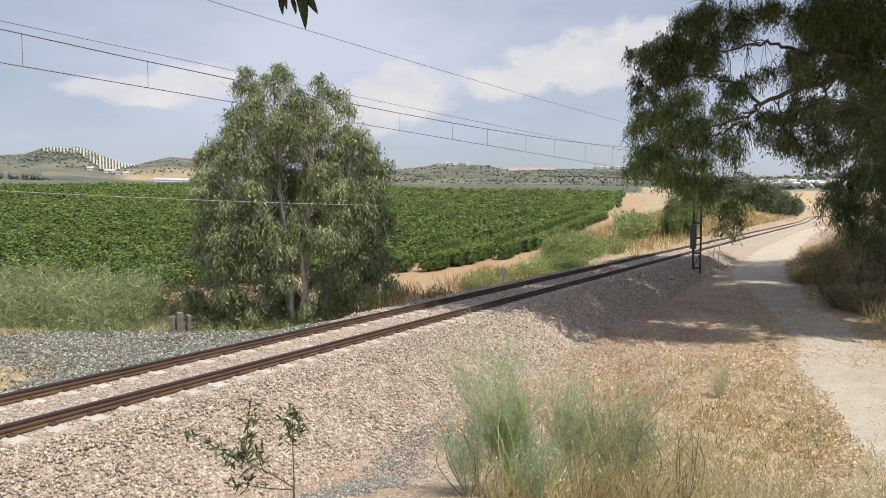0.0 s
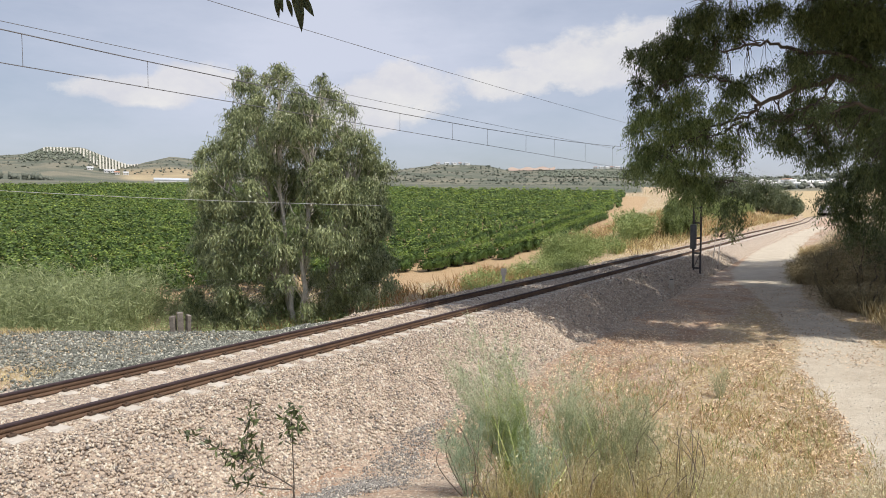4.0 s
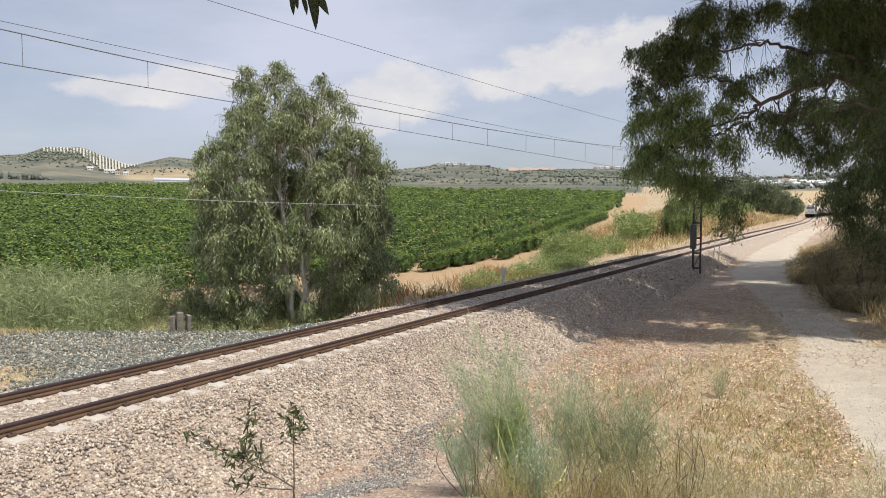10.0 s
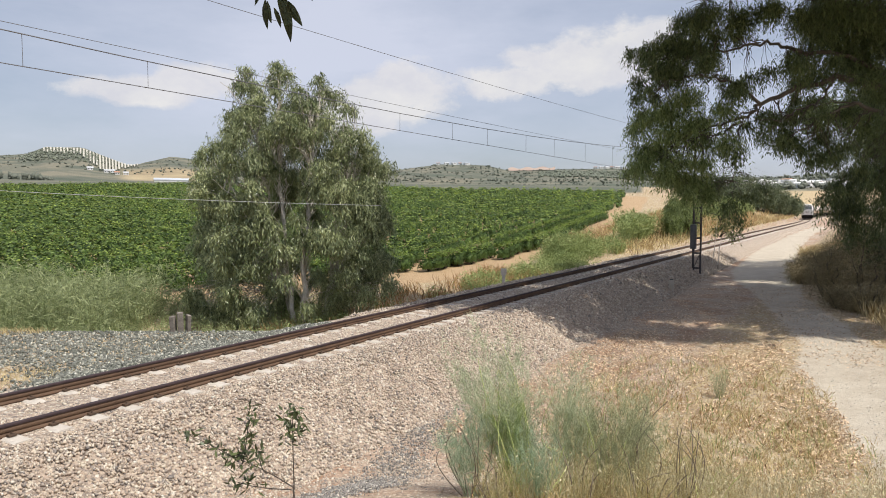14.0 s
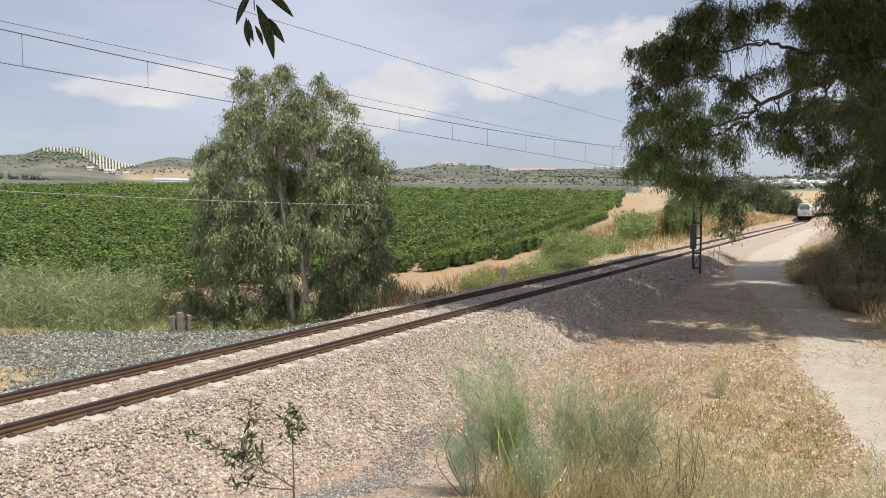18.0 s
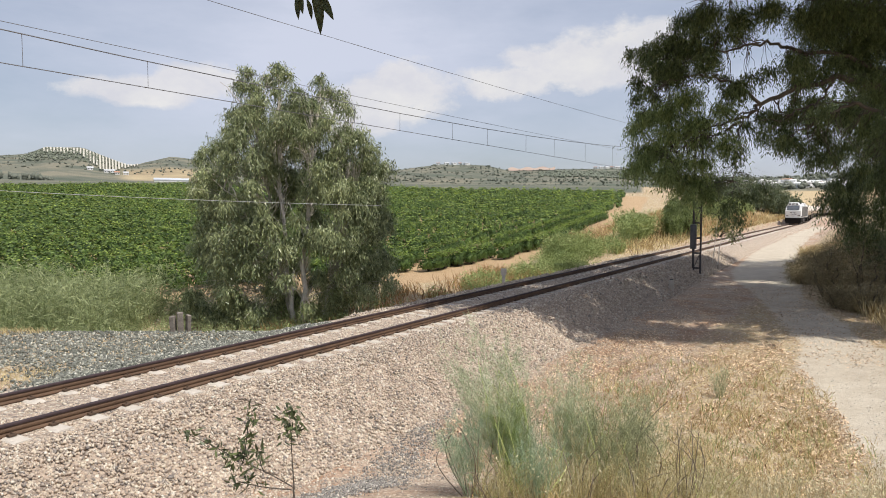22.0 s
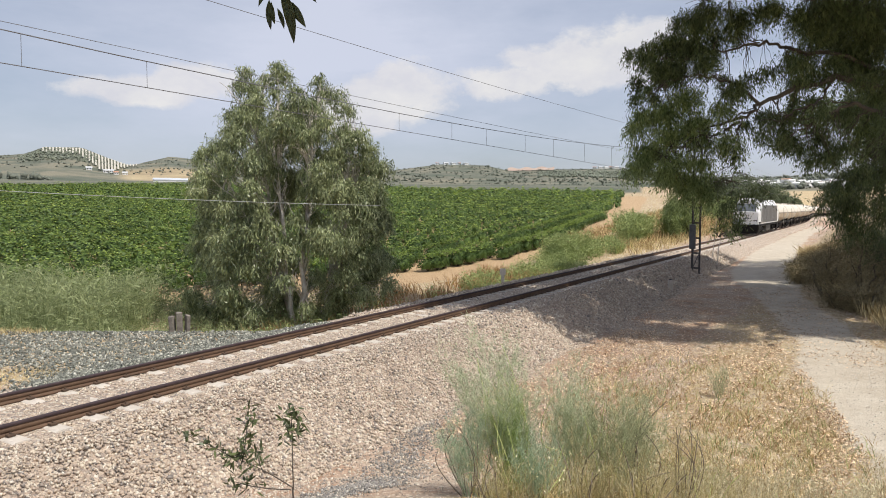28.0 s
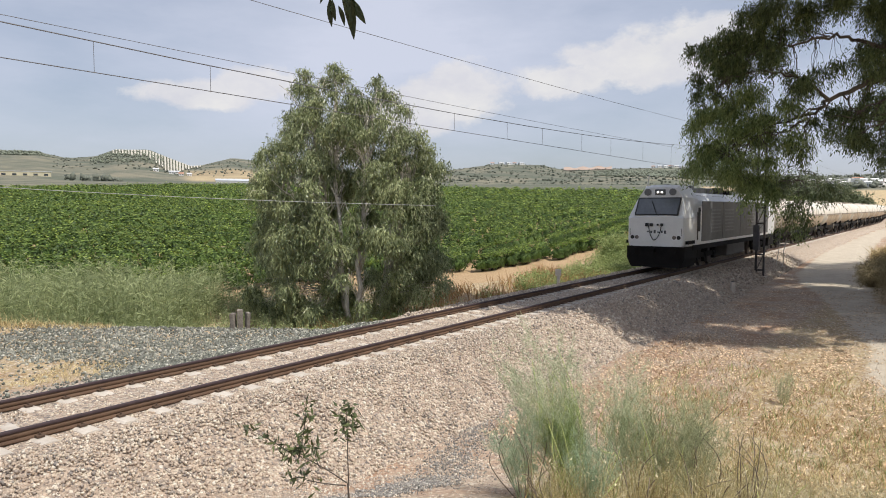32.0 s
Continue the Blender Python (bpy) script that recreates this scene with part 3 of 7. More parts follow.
    l.new(grit, bp.inputs["Height"])
    bp2 = n.new("ShaderNodeBump")
    bp2.invert = True
    bp2.inputs["Strength"].default_value, bp2.inputs["Distance"].default_value = 0.7, 0.025
    l.new(vo.outputs["Distance"], bp2.inputs["Height"])
    l.new(bp.outputs[0], bp2.inputs["Normal"])
    l.new(bp2.outputs[0], b.inputs["Normal"])
    return m


def build_ground():
    az = np.radians(np.concatenate([np.arange(-180, -50, 4.0), np.arange(-50, 50, 0.36), np.arange(50, 180, 4.0)]))
    r = np.concatenate([np.geomspace(0.02, 4, 30), np.geomspace(4, 60, 150)[1:], np.geomspace(60, 4300, 170)[1:]])
    A, R = np.meshgrid(az, r)
    x, y = (R * np.sin(A) + 0.07).ravel(), (R * np.cos(A)).ravel()
    z, *covers = ground(x, y)
    na, nr = len(az), len(r)
    i, j = np.meshgrid(np.arange(nr - 1), np.arange(na), indexing="ij")
    i, j = i.ravel(), j.ravel()
    k = (j + 1) % na
    f = np.stack([i * na + j, (i + 1) * na + j, (i + 1) * na + k, i * na + k], axis=1)[:, ::-1]
    me = np_mesh("ground", np.stack([x, y, z], axis=1), f, ground_material(), smooth=True)
    for name, v in zip(("road", "dry", "sand", "scrub", "wheat"), covers):
        me.attributes.new(name, "FLOAT", "POINT").data.foreach_set("value", np.asarray(v, np.float32))
    tagged(new("ground", me), "dusty earth with dry grass, a pale dirt road and far scrub hills", "ground", kind="structure")


build_ground()


# ---- track ----
def ballast_z(c):
    return np.interp(c, [-6, -2.2, -1.7, 1.7, 2.2, 4.6], [-2.9, -0.24, -0.19, -0.19, -0.24, -1.72])


def build_ballast():
    s = np.concatenate([np.arange(-30, 60, 0.5), np.arange(60, 420, 3.0)])
    c = np.array([-4.4, -3.2, -2.25, -1.7, -0.9, 0, 0.9, 1.7, 2.25, 2.9, 3.7, 4.6])
    S, C = np.meshgrid(s, c, indexing="ij")
    Z = ballast_z(C) + 0.025 * lumps(S, C, 0.9) * (S < 58)
    v = tp(S.ravel(), C.ravel(), Z.ravel())
    ns, nc = len(s), len(c)
    i, j = [a.ravel() for a in np.meshgrid(np.arange(ns - 1), np.arange(nc - 1), indexing="ij")]
    f = np.stack([i * nc + j, (i + 1) * nc + j, (i + 1) * nc + j + 1, i * nc + j + 1], axis=1)[:, ::-1]
    bed = tagged(new("ballast_bed", np_mesh("ballast_bed", v, f, M_BALLAST, smooth=True)), "pinkish crushed-stone ballast bank carrying the railway track", "ballast", kind="structure")
    rng = np.random.default_rng(3)
    pos, sizes = [], []
    for s0, s1, n, lo, hi in ((-9, 5, 60000, 0.018, 0.037), (5, 16, 46000, 0.021, 0.041), (16, 30, 22000, 0.032, 0.054), (30, 56, 8000, 0.05, 0.085)):
        s, c = rng.uniform(s0, s1, n), rng.uniform(-2.4, 4.7, n)
        keep = (np.abs(np.abs(c) - GAUGE / 2) > 0.12) & ((c < 4.2) | (rng.random(n) < 0.6))
        on_tie = (np.abs((s + 8.13 + 0.3) % 0.6 - 0.3) < 0.15) & (np.abs(c) < 1.36)
        keep &= ~on_tie | (rng.random(n) < 0.12)
        keep &= (c > -1.42 + 0.12 * lumps(s, c, 0.6)) | (s > 16.5)
        s, c = s[keep], c[keep]
        z = ballast_z(c) + 0.025 * lumps(s, c, 0.9) + rng.uniform(-0.014, 0.026, len(s)) - 0.02 * (np.abs(c) < 1.4)
        pos.append(tp(s, c, z))
        sizes.append(rng.uniform(lo, hi, len(s)))
    # strays on the ground below the bank
    n = 20000
    s, c = rng.uniform(-2, 32, n), 3.6 + np.abs(rng.normal(size=n)) * 2.3
    p = tp(s, c, 0.0)
    p[:, 2] = height(p[:, 0], p[:, 1]) + 0.004
    pos.append(p)
    sizes.append(rng.uniform(0.010, 0.030, n) * np.clip(1.3 - (c - 3.6) * 0.14, 0.45, 1.2))
    sv, sf = stone_arrays(np.concatenate(pos), np.concatenate(sizes), rng)
    st = tagged(new("ballast_stone", np_mesh("ballast_stone", sv, sf, M_STONE)), "loose pinkish and grey crushed ballast stones on the track bank", "ballast", kind="stuff")
    # gravel on the dirt road
    n = 9000
    y = 9 + 19 * rng.random(n) ** 1.4
    x = np.interp(y, ROAD_Y, ROAD_X) + rng.normal(size=n) * 1.7
    p = np.stack([x, y, height(x, y)], axis=1)
    sv, sf = stone_arrays(p, 0.007 + 0.026 * rng.random(n) ** 2.5, rng)
    tagged(new("road_gravel", np_mesh("road_gravel", sv, sf, M_ROADSTONE)), "fine pale gravel strewn over the dirt road", "gravel", kind="stuff")
    # the old grey siding bed
    n = 62000
    s, c = rng.uniform(0, 17.5, n), -1.36 - 11.0 * rng.random(n) ** 1.35
    p = tp(s, c, 0.0)
    bare = soft(-p[:, 0] - 0.55 * p[:, 1], 0.1, 1.2) * soft(15.0 - p[:, 1] + 0.4 * lumps(p[:, 0], p[:, 1], 0.9), 0, 0.8)
    keep = (p[:, 1] < 19.5) & (p[:, 0] > -15.5) & (rng.random(n) > bare * 0.93) & ((p[:, 0] > -13.2) | (rng.random(n) < 0.3))
    s, c, p = s[keep], c[keep], p[keep]
    p[:, 2] = np.maximum(height(p[:, 0], p[:, 1]), np.where(c > -4.4, ballast_z(c), -9)) + rng.uniform(-0.01, 0.03, len(s))
    sv, sf = stone_arrays(p, rng.uniform(0.022, 0.05, len(s)), rng)
    tagged(new("grey_ballast", np_mesh("grey_ballast", sv, sf, M_GREYSTONE)), "heap of dark grey crushed stone on the disused siding bed", "ballast", kind="stuff")


build_ballast()



def build_rail(c0, label):
    rail = tagged(new("rail"), label, "rail", "running rails")
    s = np.concatenate([np.arange(-40, 60, 4.0), np.arange(60, 440, 5.0)])
    head = [(-0.036, -0.006), (-0.030, 0.0), (0.030, 0.0), (0.036, -0.006), (0.036, -0.040), (0.028, -0.048), (-0.028, -0.048), (-0.036, -0.040)]
    web = [(-0.027, -0.048), (0.027, -0.048), (0.028, -0.140), (-0.028, -0.140)]
    foot = [(-0.030, -0.128), (0.030, -0.128), (0.055, -0.160), (0.055, -0.180), (-0.055, -0.180), (-0.055, -0.160)]
    for name, prof in (("rail_head", head), ("rail_web", web), ("rail_foot", foot)):
        k = len(prof)
        v = np.concatenate([tp(s, c0 + dx, dz)[:, None] for dx, dz in prof], axis=1).reshape(-1, 3)
        i, j = [q.ravel() for q in np.meshgrid(np.arange(len(s) - 1), np.arange(k), indexing="ij")]
        f = np.stack([i * k + j, i * k + (j + 1) % k, (i + 1) * k + (j + 1) % k, (i + 1) * k + j], axis=1)
        part(name, np_mesh(name, v, f, [M_RAIL, M_RAILTOP], ((j < 4) & (name == "rail_head")).astype(int)), None, rail, "worn dull steel running surface" if name == "rail_head" else "")
    return rail


rails = [build_rail(GAUGE / 2, "rust-brown steel rail with a worn head on concrete sleepers"), build_rail(-GAUGE / 2, "rust-brown steel rail with a worn head on concrete sleepers")]


# ---- wires ----
def wire(name, points, r, mat, label, sag=0.0, seg=5):
    """A hanging wire from point to point."""
    pts = []
    for a, b in zip(points[:-1], points[1:]):
        a, b = np.array(a), np.array(b)
        for t in np.linspace(0, 1, 15)[:-1]:
            p = a + (b - a) * t
            p[2] -= sag * 4 * t * (1 - t)
            pts.append(tuple(p))
    pts.append(tuple(points[-1]))
    v, f = tube_arrays(pts, [r] * len(pts), seg)
    return tagged(new(name, np_mesh(name, v, f, mat, smooth=True)), label, "overhead wire", "overhead line wires")


MAST_S = 43.0
SPANS = [-19.0, MAST_S, 105.0, 167.0, 229.0, 291.0]
DROPPERS = [-13.6, -9.0, -5.0, -1.5, 1.3, 3.6, 5.92, 8.13, 10.15, 12.1, 14.15, 16.2, 19.15, 21.55, 24.8, 27.7, 31.55, 35.7, 39.6]


def build_overhead():
    contact = wire("contact_wire", [tuple(tp(s, 0.10 * (-1) ** i, 5.3)) for i, s in enumerate(SPANS)], 0.008, M_WIRE, "thin dark contact wire strung level over the track", 0.02)
    carrier = wire("carrier_wire", [tuple(tp(s, 0.0, 6.76)) for s in SPANS], 0.010, M_WIRE, "dark carrier cable sagging above the contact wire", 1.02)
    for k in range(2):
        for s in DROPPERS:
            t = (s + 19.0) / 62.0
            d = rod(tuple(tp(s + 62 * k, 0.0, 5.28)), tuple(tp(s + 62 * k, 0.0, 6.76 - 1.02 * 4 * t * (1 - t))), 0.005, 4)
            part("dropper", d, M_WIRE, carrier)
    wire("return_wire", [tuple(tp(s, -0.3, z)) for s, z in zip(SPANS, (6.02, 6.42, 6.5, 6.5, 6.5, 6.5))], 0.0055, M_WIRE, "thin bare return wire beside the carrier cable", 0.2)
    wire("feeder_wire", [tuple(tp(s, 2.9, z)) for s, z in zip(SPANS, (6.11, 7.08, 7.1, 7.1, 7.1, 7.1))], 0.005, M_WIRE, "thin bare feeder wire along the mast tops", 0.385)
    wire("telephone_cable", [(-28.2, 18.7, 4.72), (-2.3, 25.7, 3.18)], 0.0095, M_CABLE, "pale slack telephone cable passing before the eucalyptus", 0.25)


build_overhead()


def build_mast():
    x, y, a = on_line(MAST_S)
    base = tp(MAST_S, 2.93, 0.0)
    zb = float(height(base[0], base[1])[0])
    mast = tagged(new("catenary_mast"), "rusty steel lattice catenary mast with a grey switch box", "mast")
    mast.matrix_basis = pose(base[0], base[1], zb - 0.05, 0, 0, -AZ)
    part("foundation", box(0, 0, 0.1, 0.75, 0.75, 0.35, bevel=0.03), M_SLEEPER, mast)
    for sx in (-0.21, 0.21):
        part("upright", box(sx, 0, 4.4, 0.09, 0.16, 8.5), M_STEEL, mast)
    for k in range(9):
        z = 0.62 + k * 0.9
        part("batten", box(0, 0.0, z, 0.36, 0.12, 0.10), M_STEEL, mast)
        if k != 1 and k != 2:
            part("lacing_bar", rod((-0.18, 0.06, z), (0.18, 0.06, z + 0.9), 0.022, 5), M_STEEL, mast)
    sw = part("switch_box", box(-0.16, -0.26, 2.5, 0.32, 0.30, 1.45, bevel=0.02), M_GALV, mast, "grey sheet-metal switch box")
    part("switch_door", box(-0.16, -0.42, 2.5, 0.27, 0.02, 1.3, bevel=0.005), M_GALV, sw)
    part("conduit", rod((-0.12, -0.24, 0.15), (-0.12, -0.24, 1.9), 0.035, 6), M_STEEL, mast)
    part("arm", rod((-0.3, 0, 7.0), (-2.95, 0, 6.1), 0.035, 6), M_STEEL, mast)
    part("arm", rod((-0.3, 0, 7.9), (-2.95, 0, 7.55), 0.03, 6), M_STEEL, mast)
    part("insulator", rod((-0.35, 0, 7.0), (-0.85, 0, 6.83), 0.075, 8), M_POST, mast)
    part("crossarm", box(0.2, 0, 8.6, 0.9, 0.08, 0.08), M_STEEL, mast)


build_mast()


def build_markers():
    # a small sign beyond the track
    p = tp(28.6, -2.8, 0)
    z = float(height(p[0], p[1])[0])
    sg = tagged(new("track_sign"), "small pale lineside sign plate on a short concrete post", "sign")
    sg.matrix_basis = pose(p[0], p[1], z, 0, 0, -AZ + 20)
    part("post", box(0, 0, 0.55, 0.14, 0.08, 1.3, bevel=0.01), M_SLEEPER, sg)
    part("plate", box(0, -0.055, 1.08, 0.27, 0.02, 0.30, bevel=0.006), M_SLEEPER, sg)
    # a concrete marker at the foot of the ballast
    mk = tagged(new("marker_post"), "short pale concrete marker post with a dark cap", "post")
    mk.matrix_basis = pose(11.30, 33.93, -1.0, 0, 0, 10)
    part("shaft", box(0, 0, 0.24, 0.20, 0.15, 0.60, bevel=0.015), M_SLEEPER, mk)
    part("cap", box(0, 0, 0.55, 0.13, 0.11, 0.08, bevel=0.02), M_STEEL, mk)
    # old stumps on the siding
    for k, (dx, h, w) in enumerate(((0.0, 0.50, 0.13), (0.17, 0.60, 0.16), (0.34, 0.56, 0.10))):
        x, y = -7.46 + dx, 18.95 + 0.05 * k
        z = float(height(x, y)[0])
        st = tagged(new("stump_post"), "sawn-off weathered wooden post beside the siding", "post", "stump posts")
        st.matrix_basis = pose(x, y, z - 0.1, 2 * k, -4 + 3 * k, 20 * k)
        part("timber", box(0, 0, h / 2, w, 0.2, h + 0.1, bevel=0.02), M_WOODPOST, st)


build_markers()


# ---- train ----
def loft(sections, mat, cap=True):
    """A body lofted through closed sections of equal point counts."""
    k = len(sections[0])
    bm = bmesh.new()
    rows = [[bm.verts.new(p) for p in sec] for sec in sections]
    for a, b in zip(rows[:-1], rows[1:]):
        for i in range(k):
            bm.faces.new((a[i], a[(i + 1) % k], b[(i + 1) % k], b[i]))
    if cap:
        bm.faces.new(rows[0][::-1])
        bm.faces.new(rows[-1])
    bmesh.ops.recalc_face_normals(bm, faces=bm.faces)
    return bm


def hull_section(y, wb, wm, ws, zs, zr, zb=1.22, lean=0.0):
    """Half widths at the foot, the waist, the shoulder; shoulder and roof heights. lean: how far the top lies back."""
    zm = min(2.62, zs - 0.03)
    right = [(wb, zb), (wm, zb + 0.25), (wm, zm), (ws, zs), (ws * 0.72, zr - 0.05), (ws * 0.35, zr)]
    pts = [(x, y - lean * max(0, z - zm), z) for x, z in right]
    return pts + [(-x, yy, z) for x, yy, z in pts[::-1]]


WHEELS = []          # (wheelset, place on its bogie, radius) of the locomotive


def build_wheelset(parent, y, r, name="wheelset"):
    bm = bmesh.new()
    for sx in (-0.87, 0.87):
        add_rod(bm, (sx - 0.06, 0, 0), (sx + 0.06, 0, 0), r, 20)
        add_rod(bm, (sx - 0.09 * (1 if sx > 0 else -1), 0, 0), (sx - 0.06 * (1 if sx > 0 else -1), 0, 0), r + 0.03, 20)
        for k in range(5):
            a = 2 * math.pi * k / 5
            add_rod(bm, (sx - 0.07, 0.55 * r * math.cos(a), 0.55 * r * math.sin(a)), (sx + 0.07, 0.55 * r * math.cos(a), 0.55 * r * math.sin(a)), 0.045, 6)
    add_rod(bm, (-0.95, 0, 0), (0.95, 0, 0), 0.08, 8)
    return part(name, bm, M_WHEEL, parent, at=Matrix.Translation((0, y, r)))


def build_bogie(parent, y, base, r, axles, side=1.0):
    bm = bmesh.new()
    for sx in (-side, side):
        add_box(bm, sx, y, r + 0.12, 0.14, base + 0.7, 0.26, bevel=0.03)
        add_box(bm, sx, y, r - 0.08, 0.16, 0.7, 0.34, bevel=0.03)
        for k in range(axles):
            yy = y - base / 2 + base * k / (axles - 1)
            add_box(bm, sx + 0.02 * np.sign(sx), yy, r, 0.2, 0.34, 0.34, bevel=0.04)
            add_rod(bm, (sx, yy + 0.3, r + 0.05), (sx, yy + 0.3, r + 0.42), 0.09, 8)
            add_rod(bm, (sx, yy - 0.3, r + 0.05), (sx, yy - 0.3, r + 0.42), 0.09, 8)
    add_box(bm, 0, y, r + 0.15, 2 * side, 0.5, 0.25, bevel=0.02)
    bg = part("bogie", bm, M_SKIRT, parent, "sooty black bogie frame")
    for k in range(axles):
        yy = y - base / 2 + base * k / (axles - 1)
        ws = build_wheelset(bg, yy, r)
        if axles == 3:
            WHEELS.append((ws, yy, r))
    return bg


def build_locomotive():
    L = 22.4
    loco = tagged(new("locomotive"), "white and grey diesel locomotive with a sloping cab and lit headlamps", "locomotive")
    nose = [hull_section(0.02, 1.25, 1.32, 1.28, 2.60, 2.66), hull_section(-0.06, 1.32, 1.38, 1.34, 2.66, 2.74), hull_section(-0.62, 1.36, 1.42, 1.15, 3.50, 3.62),
            hull_section(-0.68, 1.38, 1.43, 1.10, 3.58, 4.12), hull_section(-0.95, 1.40, 1.44, 1.12, 3.62, 4.25), hull_section(-1.9, 1.42, 1.44, 1.20, 3.60, 4.25), hull_section(-2.9, 1.42, 1.44, 1.20, 3.55, 4.15)]
    cab = part("cab", loft(nose, M_WHITE), M_WHITE, loco, "white painted cab with a raked front")
    back = [tuple((x, -L - y, z) for x, y, z in sec) for sec in nose]
    rear = part("cab", loft(back, M_WHITE), M_WHITE, loco, "white painted cab with a raked front")
    hood = [hull_section(y, 1.42, 1.44, 1.18, 3.50, 3.92) for y in (-2.9, -8, -14, -L + 2.9)]
    part("hood", loft(hood, M_WHITE), M_WHITE, loco, "white engine hood")
    # windscreen, on the raked front
    m = Matrix.Rotation(radians(32.5), 4, "X")
    part("windscreen", box(0, -0.325, 3.17, 2.02, 0.05, 0.92, m, 0.015), M_GLASS, cab, "dark raked windscreen")
    rim = bmesh.new()
    for dx, dz, sx, sz in ((0, 0.48, 2.12, 0.06), (0, -0.48, 2.12, 0.06), (1.04, 0, 0.06, 0.96), (-1.04, 0, 0.06, 0.96)):
        add_box(rim, dx, 0, dz, sx, 0.05, sz)
    bmesh.ops.transform(rim, matrix=Matrix.Translation((0, -0.325, 3.17)) @ m, verts=rim.verts)
    part("windscreen_seal", rim, M_RUBBER, cab)
    part("wiper", rod((-0.05, 0.0, 2.74), (0.30, -0.33, 3.42), 0.02, 5), M_RUBBER, cab)
    # lamp housing on the brow
    for sx, r in ((-0.62, 0.17), (0.62, 0.17)):
        part("horn_grille", rod((sx, -0.58, 3.88), (sx, -0.74, 3.88), r, 16), M_GRILLE, cab, "round grey horn grille")
    brow = part("lamp_housing", box(0, -0.66, 3.88, 0.52, 0.16, 0.28, bevel=0.03), M_LOCOGREY, cab)
    for sx in (-0.10, 0.10):
        part("top_lamp", rod((sx, -0.56, 3.88), (sx, -0.60, 3.88), 0.06, 12), M_LAMP, brow, "lit round headlamp")
    for sx in (-1, 1):
        for k, dx in enumerate((0.92, 1.14)):
            part("head_lamp", rod((sx * dx, 0.05, 1.66), (sx * dx, -0.08, 1.66), 0.095, 12), (M_LENS, M_RUBBER)[k], cab, "round headlamp in a dark bezel")
        part("handrail", rod((sx * 1.26, 0.03, 1.75), (sx * 1.27, 0.03, 2.1), 0.014, 5), M_GRILLE, cab)
    # sockets and brake hoses on the nose
    for sx, w in ((-0.32, 0.13), (-0.12, 0.09), (0.20, 0.15), (0.42, 0.16)):
        part("socket", box(sx, 0.04, 2.28, w, 0.10, w, bevel=0.02), M_RUBBER, cab)
    pts = [(0.0 - 0.32 + 0.64 * t, 0.10 + 0.05 * math.sin(math.pi * t), 2.25 - 0.72 * math.sin(math.pi * t) ** 0.7) for t in np.linspace(0, 1, 14)]
    hv, hf = tube_arrays(pts, [0.02] * len(pts), 6)
    part("brake_hose", np_mesh("brake_hose", hv, hf, M_RUBBER, smooth=True), M_RUBBER, cab)
    for k in range(6):
        part("letter_bar", box(-0.48 + 0.17 * k, 0.012, 1.92 + 0.02 * (k % 2), 0.11, 0.02, 0.17 - 0.05 * (k % 3), bevel=0.01), M_LOCOGREY, cab)
    part("nose_seam", box(0, 0.008, 2.46, 2.5, 0.02, 0.025), M_LOCOGREY, cab)
    # skirt, buffers and coupling
    sk = [[(x * w, y, z) for x, z in ((1.0, 1.21), (1.0, 0.62), (0.86, 0.20), (-0.86, 0.20), (-1.0, 0.62), (-1.0, 1.21))] for y, w in ((0.06, 1.30), (0.0, 1.42), (-2.2, 1.44))]
    skirt = part("skirt", loft(sk, M_SKIRT), M_SKIRT, loco, "black snow-plough skirt")
    for sx in (-0.98, 0.98):
        bf = part("buffer", rod((sx, 0.05, 1.06), (sx, 0.50, 1.06), 0.10, 10), M_SKIRT, skirt)
        part("buffer_head", rod((sx, 0.50, 1.06), (sx, 0.55, 1.06), 0.20, 14), M_SKIRT, bf)
    part("coupling_hook", box(0, 0.2, 1.05, 0.12, 0.4, 0.22, bevel=0.02), M_SKIRT, skirt)
    for sx in (-1, 1):
        # cab side: window, door, step
        part("side_window", box(sx * 1.275, -1.28, 2.98, 0.04, 0.62, 0.62, Matrix.Rotation(radians(-19 * sx), 4, "Y"), 0.03), M_GLASS, cab, "dark cab side window")
        dr = part("cab_door", box(sx * 1.445, -2.35, 2.25, 0.03, 0.74, 1.9, bevel=0.01), M_WHITE, cab, "white cab door")
        part("door_window", box(sx * 1.465, -2.25, 2.52, 0.02, 0.36, 1.2, bevel=0.02), M_RUBBER, dr, "tall dark door window")
        part("door_rail", rod((sx * 1.5, -1.9, 1.5), (sx * 1.5, -1.9, 2.9), 0.02, 5), M_STEEL, dr)
        # grey panels with louvres
        for k in range(4):
            y0 = -4.85 - k * 4.2
            pn = part("side_panel", box(sx * 1.45, y0, 2.42, 0.03, 4.14, 2.05, bevel=0.01), M_LOCOGREY, loco, "grey louvred body panel")
            for j in range(7):
                part("louvre", box(sx * 1.472, y0 + (0.7 if k % 2 else -0.6), 1.85 + j * 0.19, 0.02, 2.0, 0.07), M_GRILLE, pn)
        part("sole_bar", box(sx * 1.40, -L / 2, 1.13, 0.14, L - 2.6, 0.24), M_SKIRT, loco)
        part("step", box(sx * 1.40, -2.35, 0.75, 0.12, 0.6, 0.5), M_SKIRT, loco)
    part("fuel_tank", box(0, -L / 2, 0.72, 2.5, 4.6, 0.85, bevel=0.12), M_TANKBLOCK, loco, "grey fuel tank")
    part("rear_skirt", box(0, -L + 1.0, 0.78, 2.7, 2.0, 0.8, bevel=0.05), M_SKIRT, loco)
    build_bogie(loco, -4.6, 3.4, 0.52, 3, 1.12)
    build_bogie(loco, -L + 4.6, 3.4, 0.52, 3, 1.12)
